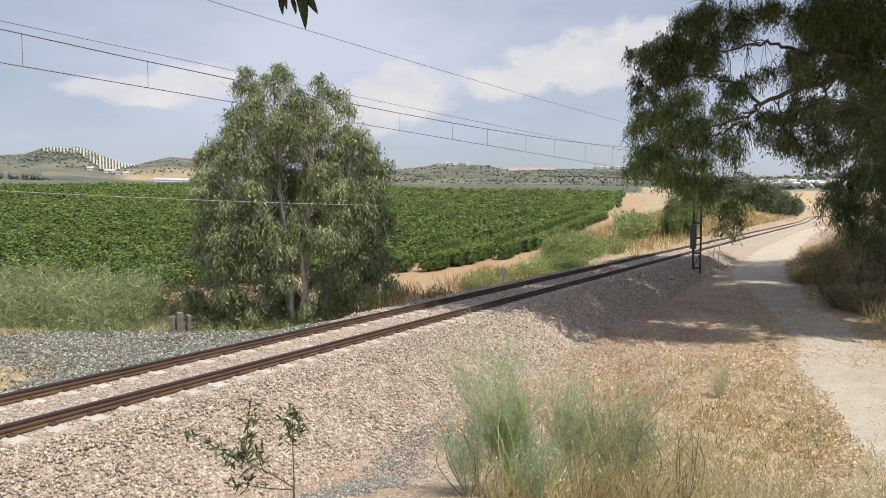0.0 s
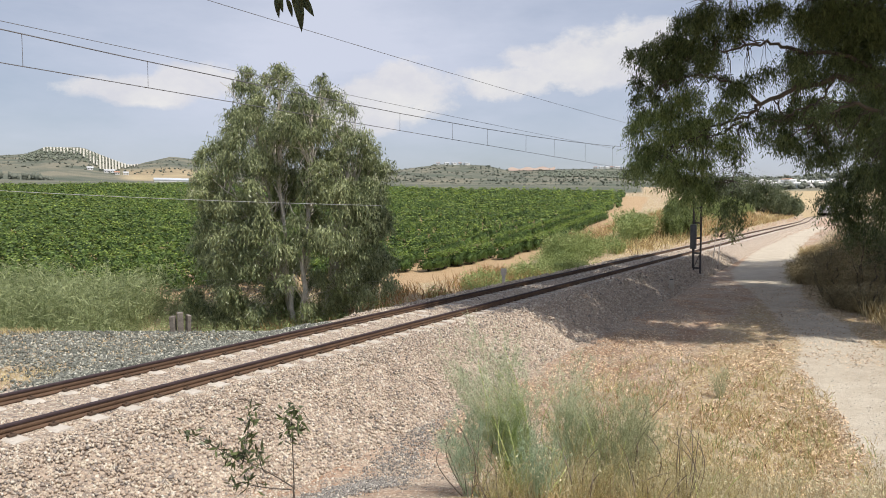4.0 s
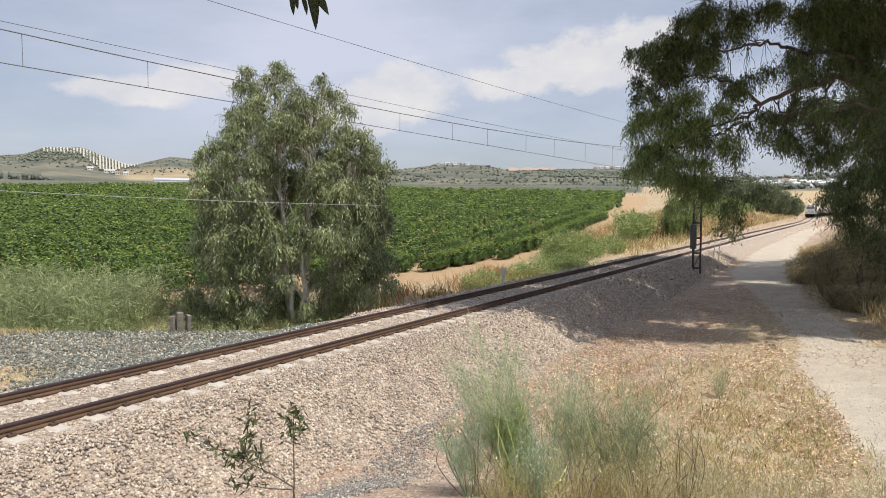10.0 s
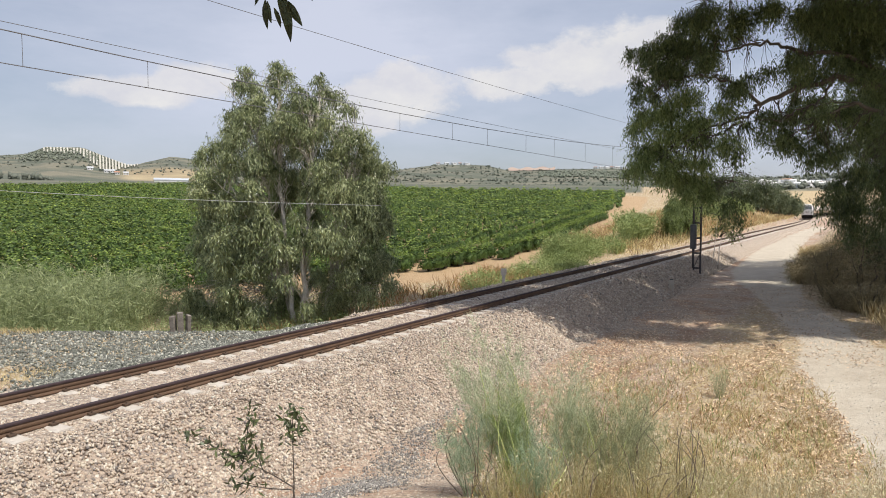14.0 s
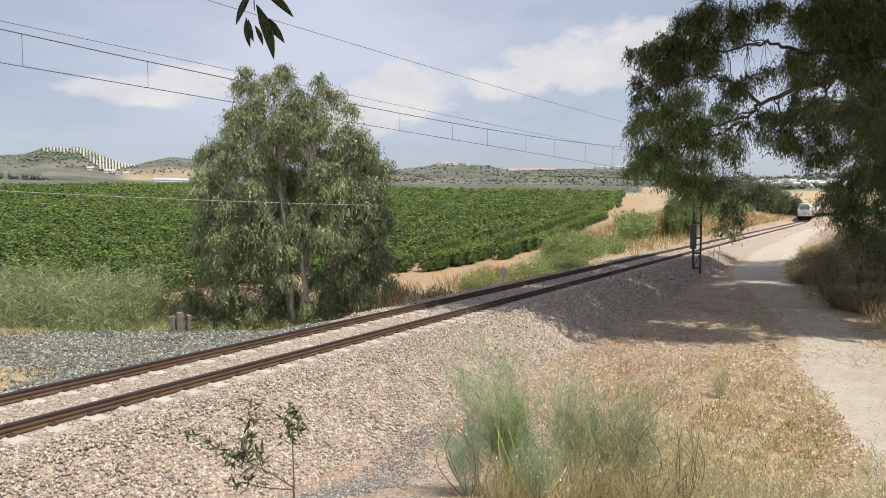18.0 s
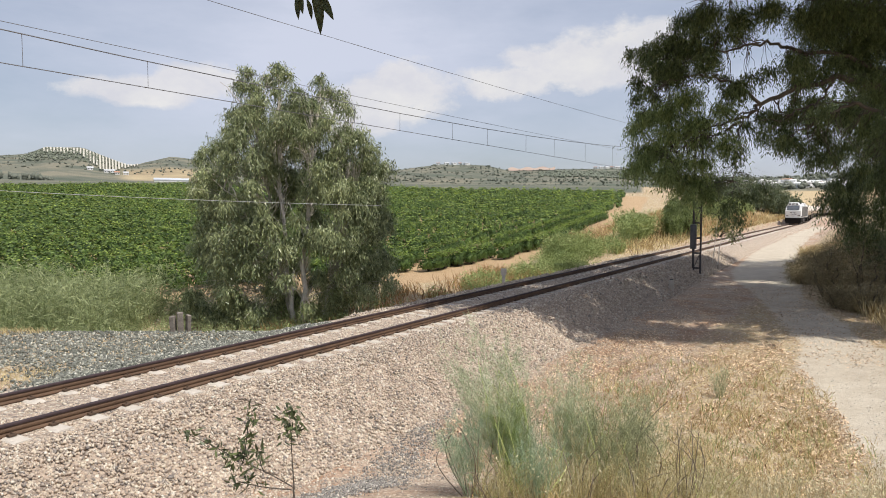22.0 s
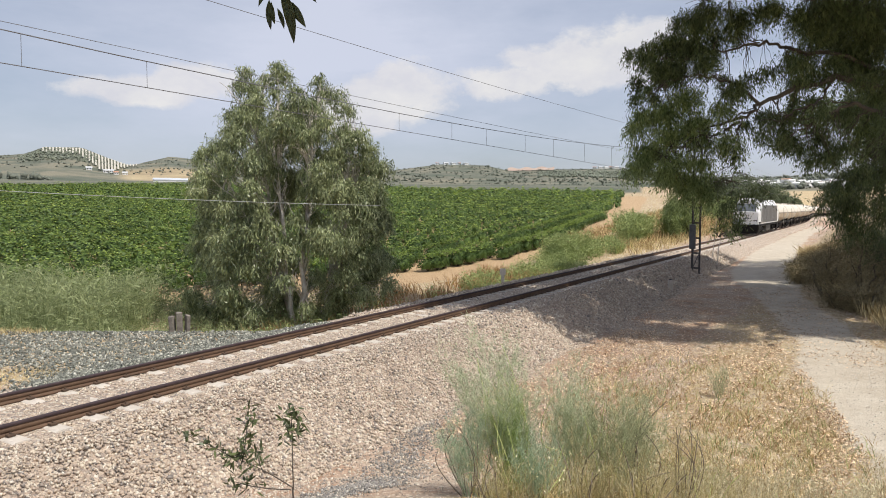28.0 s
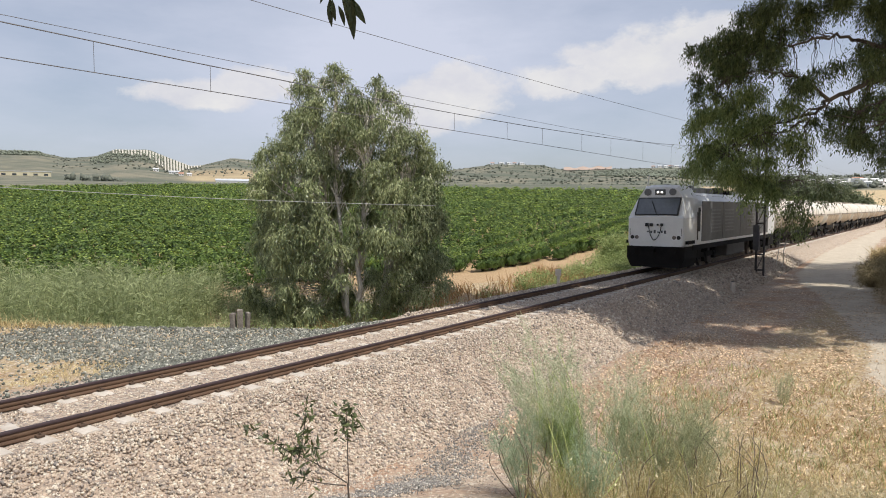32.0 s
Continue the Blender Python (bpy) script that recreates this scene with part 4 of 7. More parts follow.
    # roof fittings
    for k, y in enumerate((-4.2, -5.8, -8.0, -10.2)):
        part("roof_fan", rod((0, y, 3.88), (0, y, 4.15), 0.62 if k else 0.4, 18), M_GRILLE, loco, "round roof fan housing")
    part("exhaust", box(0, -12.6, 4.03, 0.9, 1.3, 0.35, bevel=0.05), M_SKIRT, loco)
    for x, y, w, d, h in ((-0.55, -3.3, 0.5, 0.6, 0.34), (0.5, -3.2, 0.4, 0.5, 0.42), (0.0, -6.9, 0.9, 0.7, 0.30), (-0.6, -9.1, 0.4, 0.9, 0.36), (0.55, -11.4, 0.5, 0.6, 0.4)):
        part("roof_gear", box(x, y, 3.92 + h / 2, w, d, h, bevel=0.04), M_TANKBLOCK if w < 0.5 else M_GRILLE, loco, "grimy roof-mounted box")
    for y in (-3.0, -6.4, -9.8, -13.0):
        part("roof_rail", rod((-0.95, y, 3.72), (-0.95, y - 2.6, 3.72), 0.03, 6), M_STEEL, loco)
    for sx in (-1, 1):
        part("cab_step", box(sx * 1.47, -0.75, 1.42, 0.14, 1.15, 0.16, bevel=0.02), M_SKIRT, cab, "black step board under the cab side")
        part("cab_rail", rod((sx * 1.49, -1.85, 1.5), (sx * 1.49, -1.85, 2.9), 0.022, 5), M_STEEL, cab)
    part("roof_box", box(0, -15.6, 4.0, 1.3, 3.2, 0.3, bevel=0.06), M_WHITE, loco)
    part("aerial", rod((0.85, -1.1, 4.05), (0.78, -1.25, 4.75), 0.03, 5), M_POST, cab)
    return loco


def build_wagon():
    L = 14.3
    w = tagged(new("tank_wagon"), "cream bogie tank wagon with a rust-stained barrel on black bogies", "wagon", "tank wagons of the train")
    r, zc = 1.38, 2.38
    prof = [(0.0, 0.02), (0.45, 0.10), (0.85, 0.28), (1.15, 0.52), (1.33, 0.85), (r, 1.2)]
    half = L / 2 - 0.62
    ys = [(-half + b, a) for a, b in prof] + [(half - b, a) for a, b in prof[::-1]]
    secs = [[(max(a, 0.01) * math.cos(t), y - L / 2, zc + max(a, 0.01) * math.sin(t)) for t in np.linspace(0, 2 * math.pi, 29)[:-1]] for y, a in ys]
    tank = part("barrel", loft(secs, M_TANK), M_TANK, w, "cream painted tank barrel", smooth=True)
    for y in (-half + 2.4, -1.6, 1.6, half - 2.4):
        bm = bmesh.new()
        bmesh.ops.create_cone(bm, cap_ends=False, segments=28, radius1=r + 0.012, radius2=r + 0.012, depth=0.10,
                              matrix=Matrix.Translation((0, y - L / 2, zc)) @ Matrix.Rotation(radians(90), 4, "X"))
        part("hoop", bm, M_TANK, tank)
    lower = [[((r + 0.014) * math.cos(t), y - L / 2, zc + (r + 0.014) * math.sin(t)) for t in np.linspace(math.pi * 1.02, math.pi * 1.98, 15)] for y in np.linspace(-half + 1.25, half - 1.25, 5)]
    bm = bmesh.new()
    rows = [[bm.verts.new(q) for q in sec] for sec in lower]
    for a, b in zip(rows[:-1], rows[1:]):
        for i in range(14):
            bm.faces.new((a[i], a[i + 1], b[i + 1], b[i]))
    part("lower_shell", bm, M_TANKLOW, tank, "tan rust-stained underside", smooth=True)
    for sx in (-1, 1):
        part("waist_rail", box(sx * (r + 0.03), -L / 2, zc + 0.02, 0.07, L - 2.2, 0.14), M_TANKBAND, tank, "thin brown horizontal rail")
        part("sole_bar", box(sx * 1.18, -L / 2, 1.06, 0.14, L - 1.0, 0.26), M_SKIRT, w)
    for y in (-half + 1.9, half - 1.9):
        part("saddle", box(0, y - L / 2, 1.25, 2.3, 0.5, 0.5, bevel=0.03), M_SKIRT, w)
    part("headstock", box(0, -0.62, 1.05, 2.6, 0.16, 0.34), M_SKIRT, w)
    part("headstock", box(0, -L + 0.62, 1.05, 2.6, 0.16, 0.34), M_SKIRT, w)
    for y0, d in ((-0.62, 1), (-L + 0.62, -1)):
        for sx in (-0.98, 0.98):
            part("buffer", rod((sx, y0, 1.05), (sx, y0 + d * 0.58, 1.05), 0.14, 10), M_SKIRT, w)
    for y in (-3.4, 3.4, 0):
        part("hatch", rod((0, y - L / 2, zc + r - 0.08), (0, y - L / 2, zc + r + 0.16), 0.32, 14), M_TANK, tank)
    part("walkway", box(0, -L / 2, zc + r + 0.06, 0.5, L - 4.0, 0.05), M_TANKBAND, tank)
    part("ladder", box(-r - 0.02, -L / 2 + 0.3, 1.95, 0.04, 0.04, 2.4), M_TANK, w)
    part("ladder_rail", box(r + 0.06, -L / 2 - 0.3, 2.1, 0.05, 0.05, 2.3), M_TANK, w)
    part("ladder_rail", box(r + 0.06, -L / 2 + 0.1, 2.1, 0.05, 0.05, 2.3), M_TANK, w)
    part("brake_gear", box(0, -L / 2, 0.72, 1.9, 2.6, 0.4, bevel=0.08), M_SKIRT, w)
    build_bogie(w, -2.7, 1.8, 0.46, 2, 1.02)
    build_bogie(w, -L + 2.7, 1.8, 0.46, 2, 1.02)
    return w


LOCO_LEN, WAGON_LEN = 23.3, 14.3
locomotive = build_locomotive()
first_wagon = build_wagon()
wagons = [first_wagon] + [copy_thing(first_wagon, pose(0, 0, 0)) for k in range(15)]


# ---- trees ----
def unit(v):
    return v / (np.linalg.norm(v, axis=-1, keepdims=True) + 1e-9)


def strand_leaves(centre, radii, strands, per, leaf, droop, rng, length=0.7, shell=0.5):
    """Leaves on drooping strands that start inside an ellipsoid, most of them near its skin."""
    d = unit(rng.normal(size=(strands, 3)))
    rad = (shell + (1 - shell) * rng.random((strands, 1))) ** 0.8
    start = np.asarray(centre) + d * rad * np.asarray(radii) * (1 + 0.28 * rng.normal(size=(strands, 1)))
    out = unit(d * np.array([1, 1, 0.5]) + rng.normal(size=(strands, 3)) * 0.5)
    t = np.linspace(0.08, 1, per)[None, :, None]
    ln = length * (0.6 + 0.8 * rng.random((strands, 1, 1)))
    pts = start[:, None] + out[:, None] * t * ln * (1 - droop * 0.6) + np.array([0, 0, -1.0]) * (t ** 1.6) * ln * droop
    pts = (pts + rng.normal(size=pts.shape) * 0.05).reshape(-1, 3)
    way = unit(np.repeat(out, per, axis=0) * (1 - droop) * 0.6 + rng.normal(size=pts.shape) * 0.5 + np.array([0, 0, -1.25]) * droop)
    face = np.repeat(unit(d + np.array([0, 0, 0.35])), per, axis=0)
    lv = leaf_arrays(pts, way, leaf[0] * (0.6 + 0.7 * rng.random(len(pts))), leaf[1] * (0.7 + 0.6 * rng.random(len(pts))), rng, 0.25, face)
    # the twig that carries each strand
    end = start + out * ln[:, 0] * (1 - droop * 0.6) + np.array([0, 0, -1.0]) * ln[:, 0] * droop
    back = np.asarray(centre) + (start - np.asarray(centre)) * 0.55
    run = end - back
    return join_arrays([lv, leaf_arrays(back, unit(run), np.linalg.norm(run, axis=1), leaf[1] * 0.55, rng)])


def limb(a, b, r0, r1, rng, n=7, wander=0.06):
    a, b = np.asarray(a, float), np.asarray(b, float)
    ln = np.linalg.norm(b - a)
    pts = [a + (b - a) * t + rng.normal(size=3) * wander * ln * math.sin(math.pi * t) * 0.6 + np.array([0, 0, 0.08 * ln * math.sin(math.pi * t)]) for t in np.linspace(0, 1, n)]
    return pts, [r0 + (r1 - r0) * t for t in np.linspace(0, 1, n)]


def twigs(centre, radii, root, count, rng, r=0.015):
    """Bare twigs fanning from a bough's root through its leaves."""
    pieces = []
    for k in range(count):
        e = np.asarray(centre) + unit(rng.normal(size=3)) * np.asarray(radii) * (0.5 + 0.5 * rng.random())
        p, q = limb(root, e, r * 1.9, r * 0.4, rng, 7, 0.05)
        pieces.append(tube_arrays(p, q, 4))
    return pieces


def bough(tree, name, root, centre, radii, strands, per, leaf, droop, mats, rng, length=0.7, shell=0.5, twig=7, thick=0.015):
    """One bough: its leaves and twigs in one mesh that turns about its root."""
    root, centre = np.asarray(root, float), np.asarray(centre, float)
    lv, lf = strand_leaves(centre - root, radii, strands, per, leaf, droop, rng, length, shell)
    tv, tf = join_arrays(twigs(centre - root, radii, np.zeros(3), twig, rng, thick))
    tri = np.concatenate([tf[:, [0, 1, 2]], tf[:, [0, 2, 3]]])
    v, f = join_arrays([(lv, lf), (tv, tri)])
    idx = np.concatenate([np.zeros(len(lf), int), np.ones(len(tri), int)])
    return tagged(part(name, np_mesh(name, v, f, list(mats), idx), None, tree, at=Matrix.Translation(root)), kind="stuff")


SWAY = []            # (part, place, degrees of swing, phase)


def gum_clumps(rng):
    """Hanging clumps round the skin of the crown, with a thinner heart behind them: across, away, up, half width, half height."""
    zs = [0.9, 1.6, 2.6, 3.7, 5.4, 7.1, 7.9, 9.0, 10.5, 11.4]
    left = [-4.8, -5.5, -5.4, -5.0, -4.8, -5.3, -4.8, -3.9, -2.9, -2.5]
    right = [0.2, 3.0, 4.3, 4.2, 4.2, 4.4, 4.1, 2.8, 1.8, 1.4]
    # the two peaks and the fork between them
    out = [(-2.45, 0.0, 11.75, 0.42, 0.42), (-2.7, 0.1, 11.1, 0.5, 0.6), (-2.0, -0.2, 11.0, 0.5, 0.5), (-1.0, 0.0, 11.9, 0.5, 0.4), (-0.6, -0.2, 11.5, 0.55, 0.55), (-1.4, 0.1, 11.4, 0.45, 0.5),
           (-0.1, 0.0, 10.8, 0.5, 0.6), (0.95, 0.0, 11.35, 0.36, 0.4), (1.2, -0.1, 10.8, 0.5, 0.5), (1.7, 0.0, 10.6, 0.5, 0.6), (0.6, 0.1, 10.3, 0.4, 0.5), (2.2, 0.0, 10.0, 0.5, 0.5), (0.1, 0.3, 9.6, 0.7, 0.7), (-0.7, 0.2, 9.9, 0.7, 0.7), (0.7, 0.1, 9.2, 0.7, 0.7), (-0.2, 0.5, 8.6, 0.8, 0.7), (-0.1, -1.0, 7.9, 0.6, 0.5), (0.5, -1.1, 7.0, 0.5, 0.5), (-0.9, -1.3, 7.2, 0.5, 0.5)]
    for z in np.arange(1.5, 10.9, 0.74):
        x0, x1 = np.interp(z, zs, left), np.interp(z, zs, right)
        mid, half = (x0 + x1) / 2, (x1 - x0) / 2
        n = int(4 + half * 2.0)
        for k in range(n):
            a = math.pi * (k + 0.5 + rng.normal() * 0.18) / n
            q = rng.uniform(0.62, 0.98) if 0.15 < a / math.pi < 0.85 else rng.uniform(0.86, 1.0)
            w = rng.uniform(0.36, 0.80) * (1.1 if z < 7 else 0.9)
            x = mid - (half - w * 0.55) * q * math.cos(a)
            # the stems show through the middle of the near side
            if rng.random() < (0.62 if -1.2 < x < 1.0 and z < 7.0 else 0.18):
                continue
            out.append((x, -0.72 * half * q * math.sin(a) + rng.normal() * 0.2, z + rng.normal() * 0.36, w, w * rng.uniform(0.7, 1.1)))
        for k in range(int(1 + half * 1.3)):
            out.append((rng.uniform(x0 + 0.6, x1 - 0.6), rng.uniform(0.2, 2.2), z + rng.normal() * 0.3, 0.8, 0.75))
    # skirts that sweep the ground on the near side
    for x, z in ((-4.4, 1.0), (-3.7, 0.7), (-3.0, 1.1), (-2.3, 0.6), (-1.6, 0.9), (4.2, 2.0), (3.0, 1.7), (1.6, 1.3)):
        out.append((x, -1.2 + rng.normal() * 0.3, z, 0.55, 0.6))
    return out


def build_eucalyptus():
    rng = np.random.default_rng(11)
    X, Y = -6.6, 32.0
    zb = float(height(X, Y)[0])
    tree = tagged(new("eucalyptus_tree"), "tall bushy eucalyptus with pale stems and drooping grey-green leaves", "tree")
    tree.matrix_basis = pose(X, Y, zb - 0.1)
    # stems in the tree's own space
    stems = [((-0.1, -0.9, 0), (-0.75, -1.5, 5.0), (-0.9, -0.3, 11.6), 0.125), ((0.3, -1.1, 0), (0.45, -1.9, 5.2), (1.05, -0.2, 11.0), 0.13), ((0.7, 0.2, 0), (2.2, 0.2, 4.2), (3.0, -0.2, 8.2), 0.09),
             ((-0.4, -1.1, 2.8), (-1.2, -1.9, 4.6), (-3.4, -1.9, 6.7), 0.07), ((-0.5, 0.4, 0), (-1.6, 0.4, 6.0), (-2.4, 0.1, 11.6), 0.10)]
    pieces = []
    for a, b, c, r in stems:
        pts = [(1 - t) ** 2 * np.array(a) + 2 * t * (1 - t) * np.array(b) + t * t * np.array(c) + rng.normal(size=3) * 0.09 * (0 < t < 1) for t in np.linspace(0, 1, 12)]
        pieces.append(tube_arrays(pts, [r * (1 - 0.82 * t) for t in np.linspace(0, 1, 12)], 8))
    for k in range(18):
        a, b, c, r = stems[k % 5]
        t = 0.18 + 0.6 * rng.random()
        q = (1 - t) ** 2 * np.array(a) + 2 * t * (1 - t) * np.array(b) + t * t * np.array(c)
        pieces.append(tube_arrays(*limb(q, q + np.array([rng.uniform(-1.9, 1.9), -rng.uniform(0.2, 1.3), rng.uniform(0.9, 2.4)]), 0.034, 0.010, rng, 8, 0.07), 6))
    v, f = join_arrays(pieces)
    part("trunk", np_mesh("trunk", v, f, M_BARK, smooth=True), M_BARK, tree, "pale peeling eucalyptus stems")
    # clumps: across, away, up from the foot, and their half sizes
    clumps = gum_clumps(rng)
    for k, (x, y, z, w, h) in enumerate(clumps):
        stem = min(stems, key=lambda st: abs(st[1][0] - x))
        t = min(0.9, max(0.12, (z - 1.6) / 11.5))
        root = (1 - t) ** 2 * np.array(stem[0]) + 2 * t * (1 - t) * np.array(stem[1]) + t * t * np.array(stem[2])
        n = int(170 * w * h + 16)
        bo = bough(tree, "bough", root, (x, y, z + 0.15 * h), (w * 0.85, w * 0.8, h * 0.62), n, 9, (0.19, 0.042), 0.8, (M_EUCA, M_BARK), rng, 0.38 + 0.3 * h, 0.15, 3, 0.012)
        SWAY.append((bo, Vector(root), 0.5 + 0.16 * max(0, z - 3), k * 0.9, 3.1))
    return tree


build_eucalyptus()


def build_roadside_tree():
    rng = np.random.default_rng(23)
    X, Y = 20.5, 28.0
    zb = float(height(X, Y)[0])
    tree = tagged(new("roadside_tree"), "large spreading roadside tree with dark drooping foliage over the road", "tree")
    tree.matrix_basis = pose(X, Y, zb - 0.1)
    pts = [(0, 0, 0), (-0.1, 0, 1.5), (-0.3, 0.1, 3.2), (-0.7, 0.0, 5.0), (-1.0, 0, 7.0), (-1.2, 0, 9.5), (-1.0, 0, 13.0)]
    pieces = [tube_arrays(pts, [0.42, 0.36, 0.32, 0.28, 0.22, 0.15, 0.06], 10)]
    # limbs: points along each, and the radius at its root
    limbs = [(((-0.9, 0, 6.8), (-2.6, 0, 8.2), (-4.9, -0.2, 8.5), (-6.7, -0.3, 8.05), (-7.9, -0.3, 7.45), (-8.6, -0.2, 6.9), (-9.6, 0, 6.7), (-11.2, 0, 6.0)), 0.15),
             (((-1.0, 0, 7.8), (-4.0, 0.3, 9.5), (-6.2, 0.2, 9.65), (-7.6, 0, 10.0), (-8.8, 0, 9.7), (-10.4, 0.2, 9.5), (-12.2, 0.3, 9.4)), 0.10),
             (((-7.9, -0.3, 7.5), (-9.2, -0.5, 8.4), (-10.5, -0.4, 8.6), (-11.6, -0.3, 8.4)), 0.07),
             (((-0.8, 0, 5.2), (-2.8, -0.4, 7.0), (-4.4, -0.6, 7.5), (-5.6, -0.6, 6.9), (-6.6, -0.5, 6.2)), 0.11),
             (((-4.9, -0.2, 8.5), (-5.8, -0.6, 7.4), (-6.6, -0.7, 7.2), (-7.4, -0.6, 6.6)), 0.06),
             (((-1.0, 0, 9.0), (-3.0, 0, 11.2), (-6.5, 0.3, 12.2), (-10, 0.2, 11.6)), 0.12),
             (((-8.5, -0.2, 6.9), (-8.75, -0.2, 5.6), (-8.8, -0.2, 4.6), (-8.95, -0.2, 3.0)), 0.04),
             (((-8.6, -0.2, 6.8), (-9.4, -0.4, 6.35), (-10.3, -0.4, 6.2), (-11.6, -0.3, 5.4)), 0.06),
             (((-0.6, 0, 4.6), (1.0, -4, 8), (0.5, -8, 9.5)), 0.15),
             (((-0.8, 0, 5.2), (3, 3, 8), (6, 5, 10)), 0.15),
             (((-1.0, 0, 8), (-3, 3, 12.5), (-7, 5, 14.5)), 0.12),
             (((-1.0, 0, 8.5), (-4, -3, 13), (-10, -5, 14.0)), 0.10)]

    def along(lm, t):
        q = np.array(lm[0], float)
        u = np.linspace(0, 1, len(q))
        return np.array([np.interp(t, u, q[:, i]) for i in range(3)])

    for lm in limbs:
        m = 5 * len(lm[0])
        spine = np.array([along(lm, t) for t in np.linspace(0, 1, m)])
        spine[1:-1] = (spine[:-2] + 2 * spine[1:-1] + spine[2:]) / 4
        spine[2:] += rng.normal(size=(m - 2, 3)) * 0.05
        pieces.append(tube_arrays(spine, [lm[1] * (1 - 0.85 * t) for t in np.linspace(0, 1, m)], 7))
        # side shoots, arching over and down
        for k in range(9 if lm[1] > 0.05 else 4):
            a = along(lm, rng.uniform(0.35, 0.95))
            e = a + np.array([rng.uniform(-1.5, 0.7), rng.normal() * 0.6, rng.uniform(-1.1, 0.5)])
            pieces.append(tube_arrays(*limb(a, e, lm[1] * 0.26 + 0.006, 0.006, rng, 9, 0.09), 5))
    v, f = join_arrays(pieces)
    part("trunk", np_mesh("trunk", v, f, M_BARKDARK, smooth=True), M_BARKDARK, tree, "dark furrowed trunk and limbs")
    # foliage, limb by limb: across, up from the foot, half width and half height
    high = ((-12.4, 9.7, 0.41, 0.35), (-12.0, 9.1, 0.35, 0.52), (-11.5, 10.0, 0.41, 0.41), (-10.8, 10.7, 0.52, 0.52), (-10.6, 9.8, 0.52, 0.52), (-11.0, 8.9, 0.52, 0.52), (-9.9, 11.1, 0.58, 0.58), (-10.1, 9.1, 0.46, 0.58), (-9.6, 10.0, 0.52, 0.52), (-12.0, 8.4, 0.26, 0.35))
    # clumps where sun falls: their brightness comes from the paler leaf colour
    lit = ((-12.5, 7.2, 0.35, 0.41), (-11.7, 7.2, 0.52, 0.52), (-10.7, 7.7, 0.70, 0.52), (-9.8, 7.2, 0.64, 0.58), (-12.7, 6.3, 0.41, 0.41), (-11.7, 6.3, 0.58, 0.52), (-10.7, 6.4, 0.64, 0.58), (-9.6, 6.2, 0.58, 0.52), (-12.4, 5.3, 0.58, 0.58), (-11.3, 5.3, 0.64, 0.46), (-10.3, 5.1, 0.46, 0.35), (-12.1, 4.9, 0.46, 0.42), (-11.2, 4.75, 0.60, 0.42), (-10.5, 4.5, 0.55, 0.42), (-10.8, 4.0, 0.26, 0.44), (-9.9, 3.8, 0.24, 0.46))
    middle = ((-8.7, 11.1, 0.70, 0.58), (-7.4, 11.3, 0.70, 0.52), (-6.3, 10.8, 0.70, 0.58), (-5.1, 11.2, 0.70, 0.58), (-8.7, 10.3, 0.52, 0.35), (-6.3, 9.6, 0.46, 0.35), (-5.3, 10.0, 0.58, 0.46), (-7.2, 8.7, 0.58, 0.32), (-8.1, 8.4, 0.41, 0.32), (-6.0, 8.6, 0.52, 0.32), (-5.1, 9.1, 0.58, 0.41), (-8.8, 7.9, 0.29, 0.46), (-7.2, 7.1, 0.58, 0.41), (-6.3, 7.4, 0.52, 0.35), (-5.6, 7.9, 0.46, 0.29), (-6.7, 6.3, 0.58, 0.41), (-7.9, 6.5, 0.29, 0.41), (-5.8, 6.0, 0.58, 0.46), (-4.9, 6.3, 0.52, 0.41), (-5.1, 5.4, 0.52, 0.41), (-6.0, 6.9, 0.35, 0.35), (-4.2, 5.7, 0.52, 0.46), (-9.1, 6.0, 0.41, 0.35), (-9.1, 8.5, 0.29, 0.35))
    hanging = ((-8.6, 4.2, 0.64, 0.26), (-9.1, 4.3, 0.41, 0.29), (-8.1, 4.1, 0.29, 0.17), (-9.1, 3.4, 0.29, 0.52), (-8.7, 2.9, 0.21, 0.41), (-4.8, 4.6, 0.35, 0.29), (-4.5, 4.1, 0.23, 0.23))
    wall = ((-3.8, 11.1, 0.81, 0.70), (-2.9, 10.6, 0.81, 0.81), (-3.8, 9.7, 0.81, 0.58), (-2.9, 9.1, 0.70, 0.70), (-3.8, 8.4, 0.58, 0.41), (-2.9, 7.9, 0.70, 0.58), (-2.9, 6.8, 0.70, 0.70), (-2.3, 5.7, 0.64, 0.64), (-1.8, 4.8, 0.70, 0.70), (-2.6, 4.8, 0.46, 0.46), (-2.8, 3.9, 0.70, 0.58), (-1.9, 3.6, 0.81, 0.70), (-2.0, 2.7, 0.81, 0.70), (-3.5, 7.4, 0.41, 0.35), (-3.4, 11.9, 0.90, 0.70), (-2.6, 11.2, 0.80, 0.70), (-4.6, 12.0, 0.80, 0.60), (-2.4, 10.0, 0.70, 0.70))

    spots = [along(lm, t) for lm in limbs for t in np.linspace(0.2, 1.0, 9)]

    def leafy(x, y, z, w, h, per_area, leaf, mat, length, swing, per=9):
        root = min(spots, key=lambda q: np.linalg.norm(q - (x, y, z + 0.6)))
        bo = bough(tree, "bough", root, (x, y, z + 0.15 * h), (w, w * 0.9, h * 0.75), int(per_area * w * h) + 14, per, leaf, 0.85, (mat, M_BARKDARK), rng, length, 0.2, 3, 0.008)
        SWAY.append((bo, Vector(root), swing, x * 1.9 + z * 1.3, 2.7))

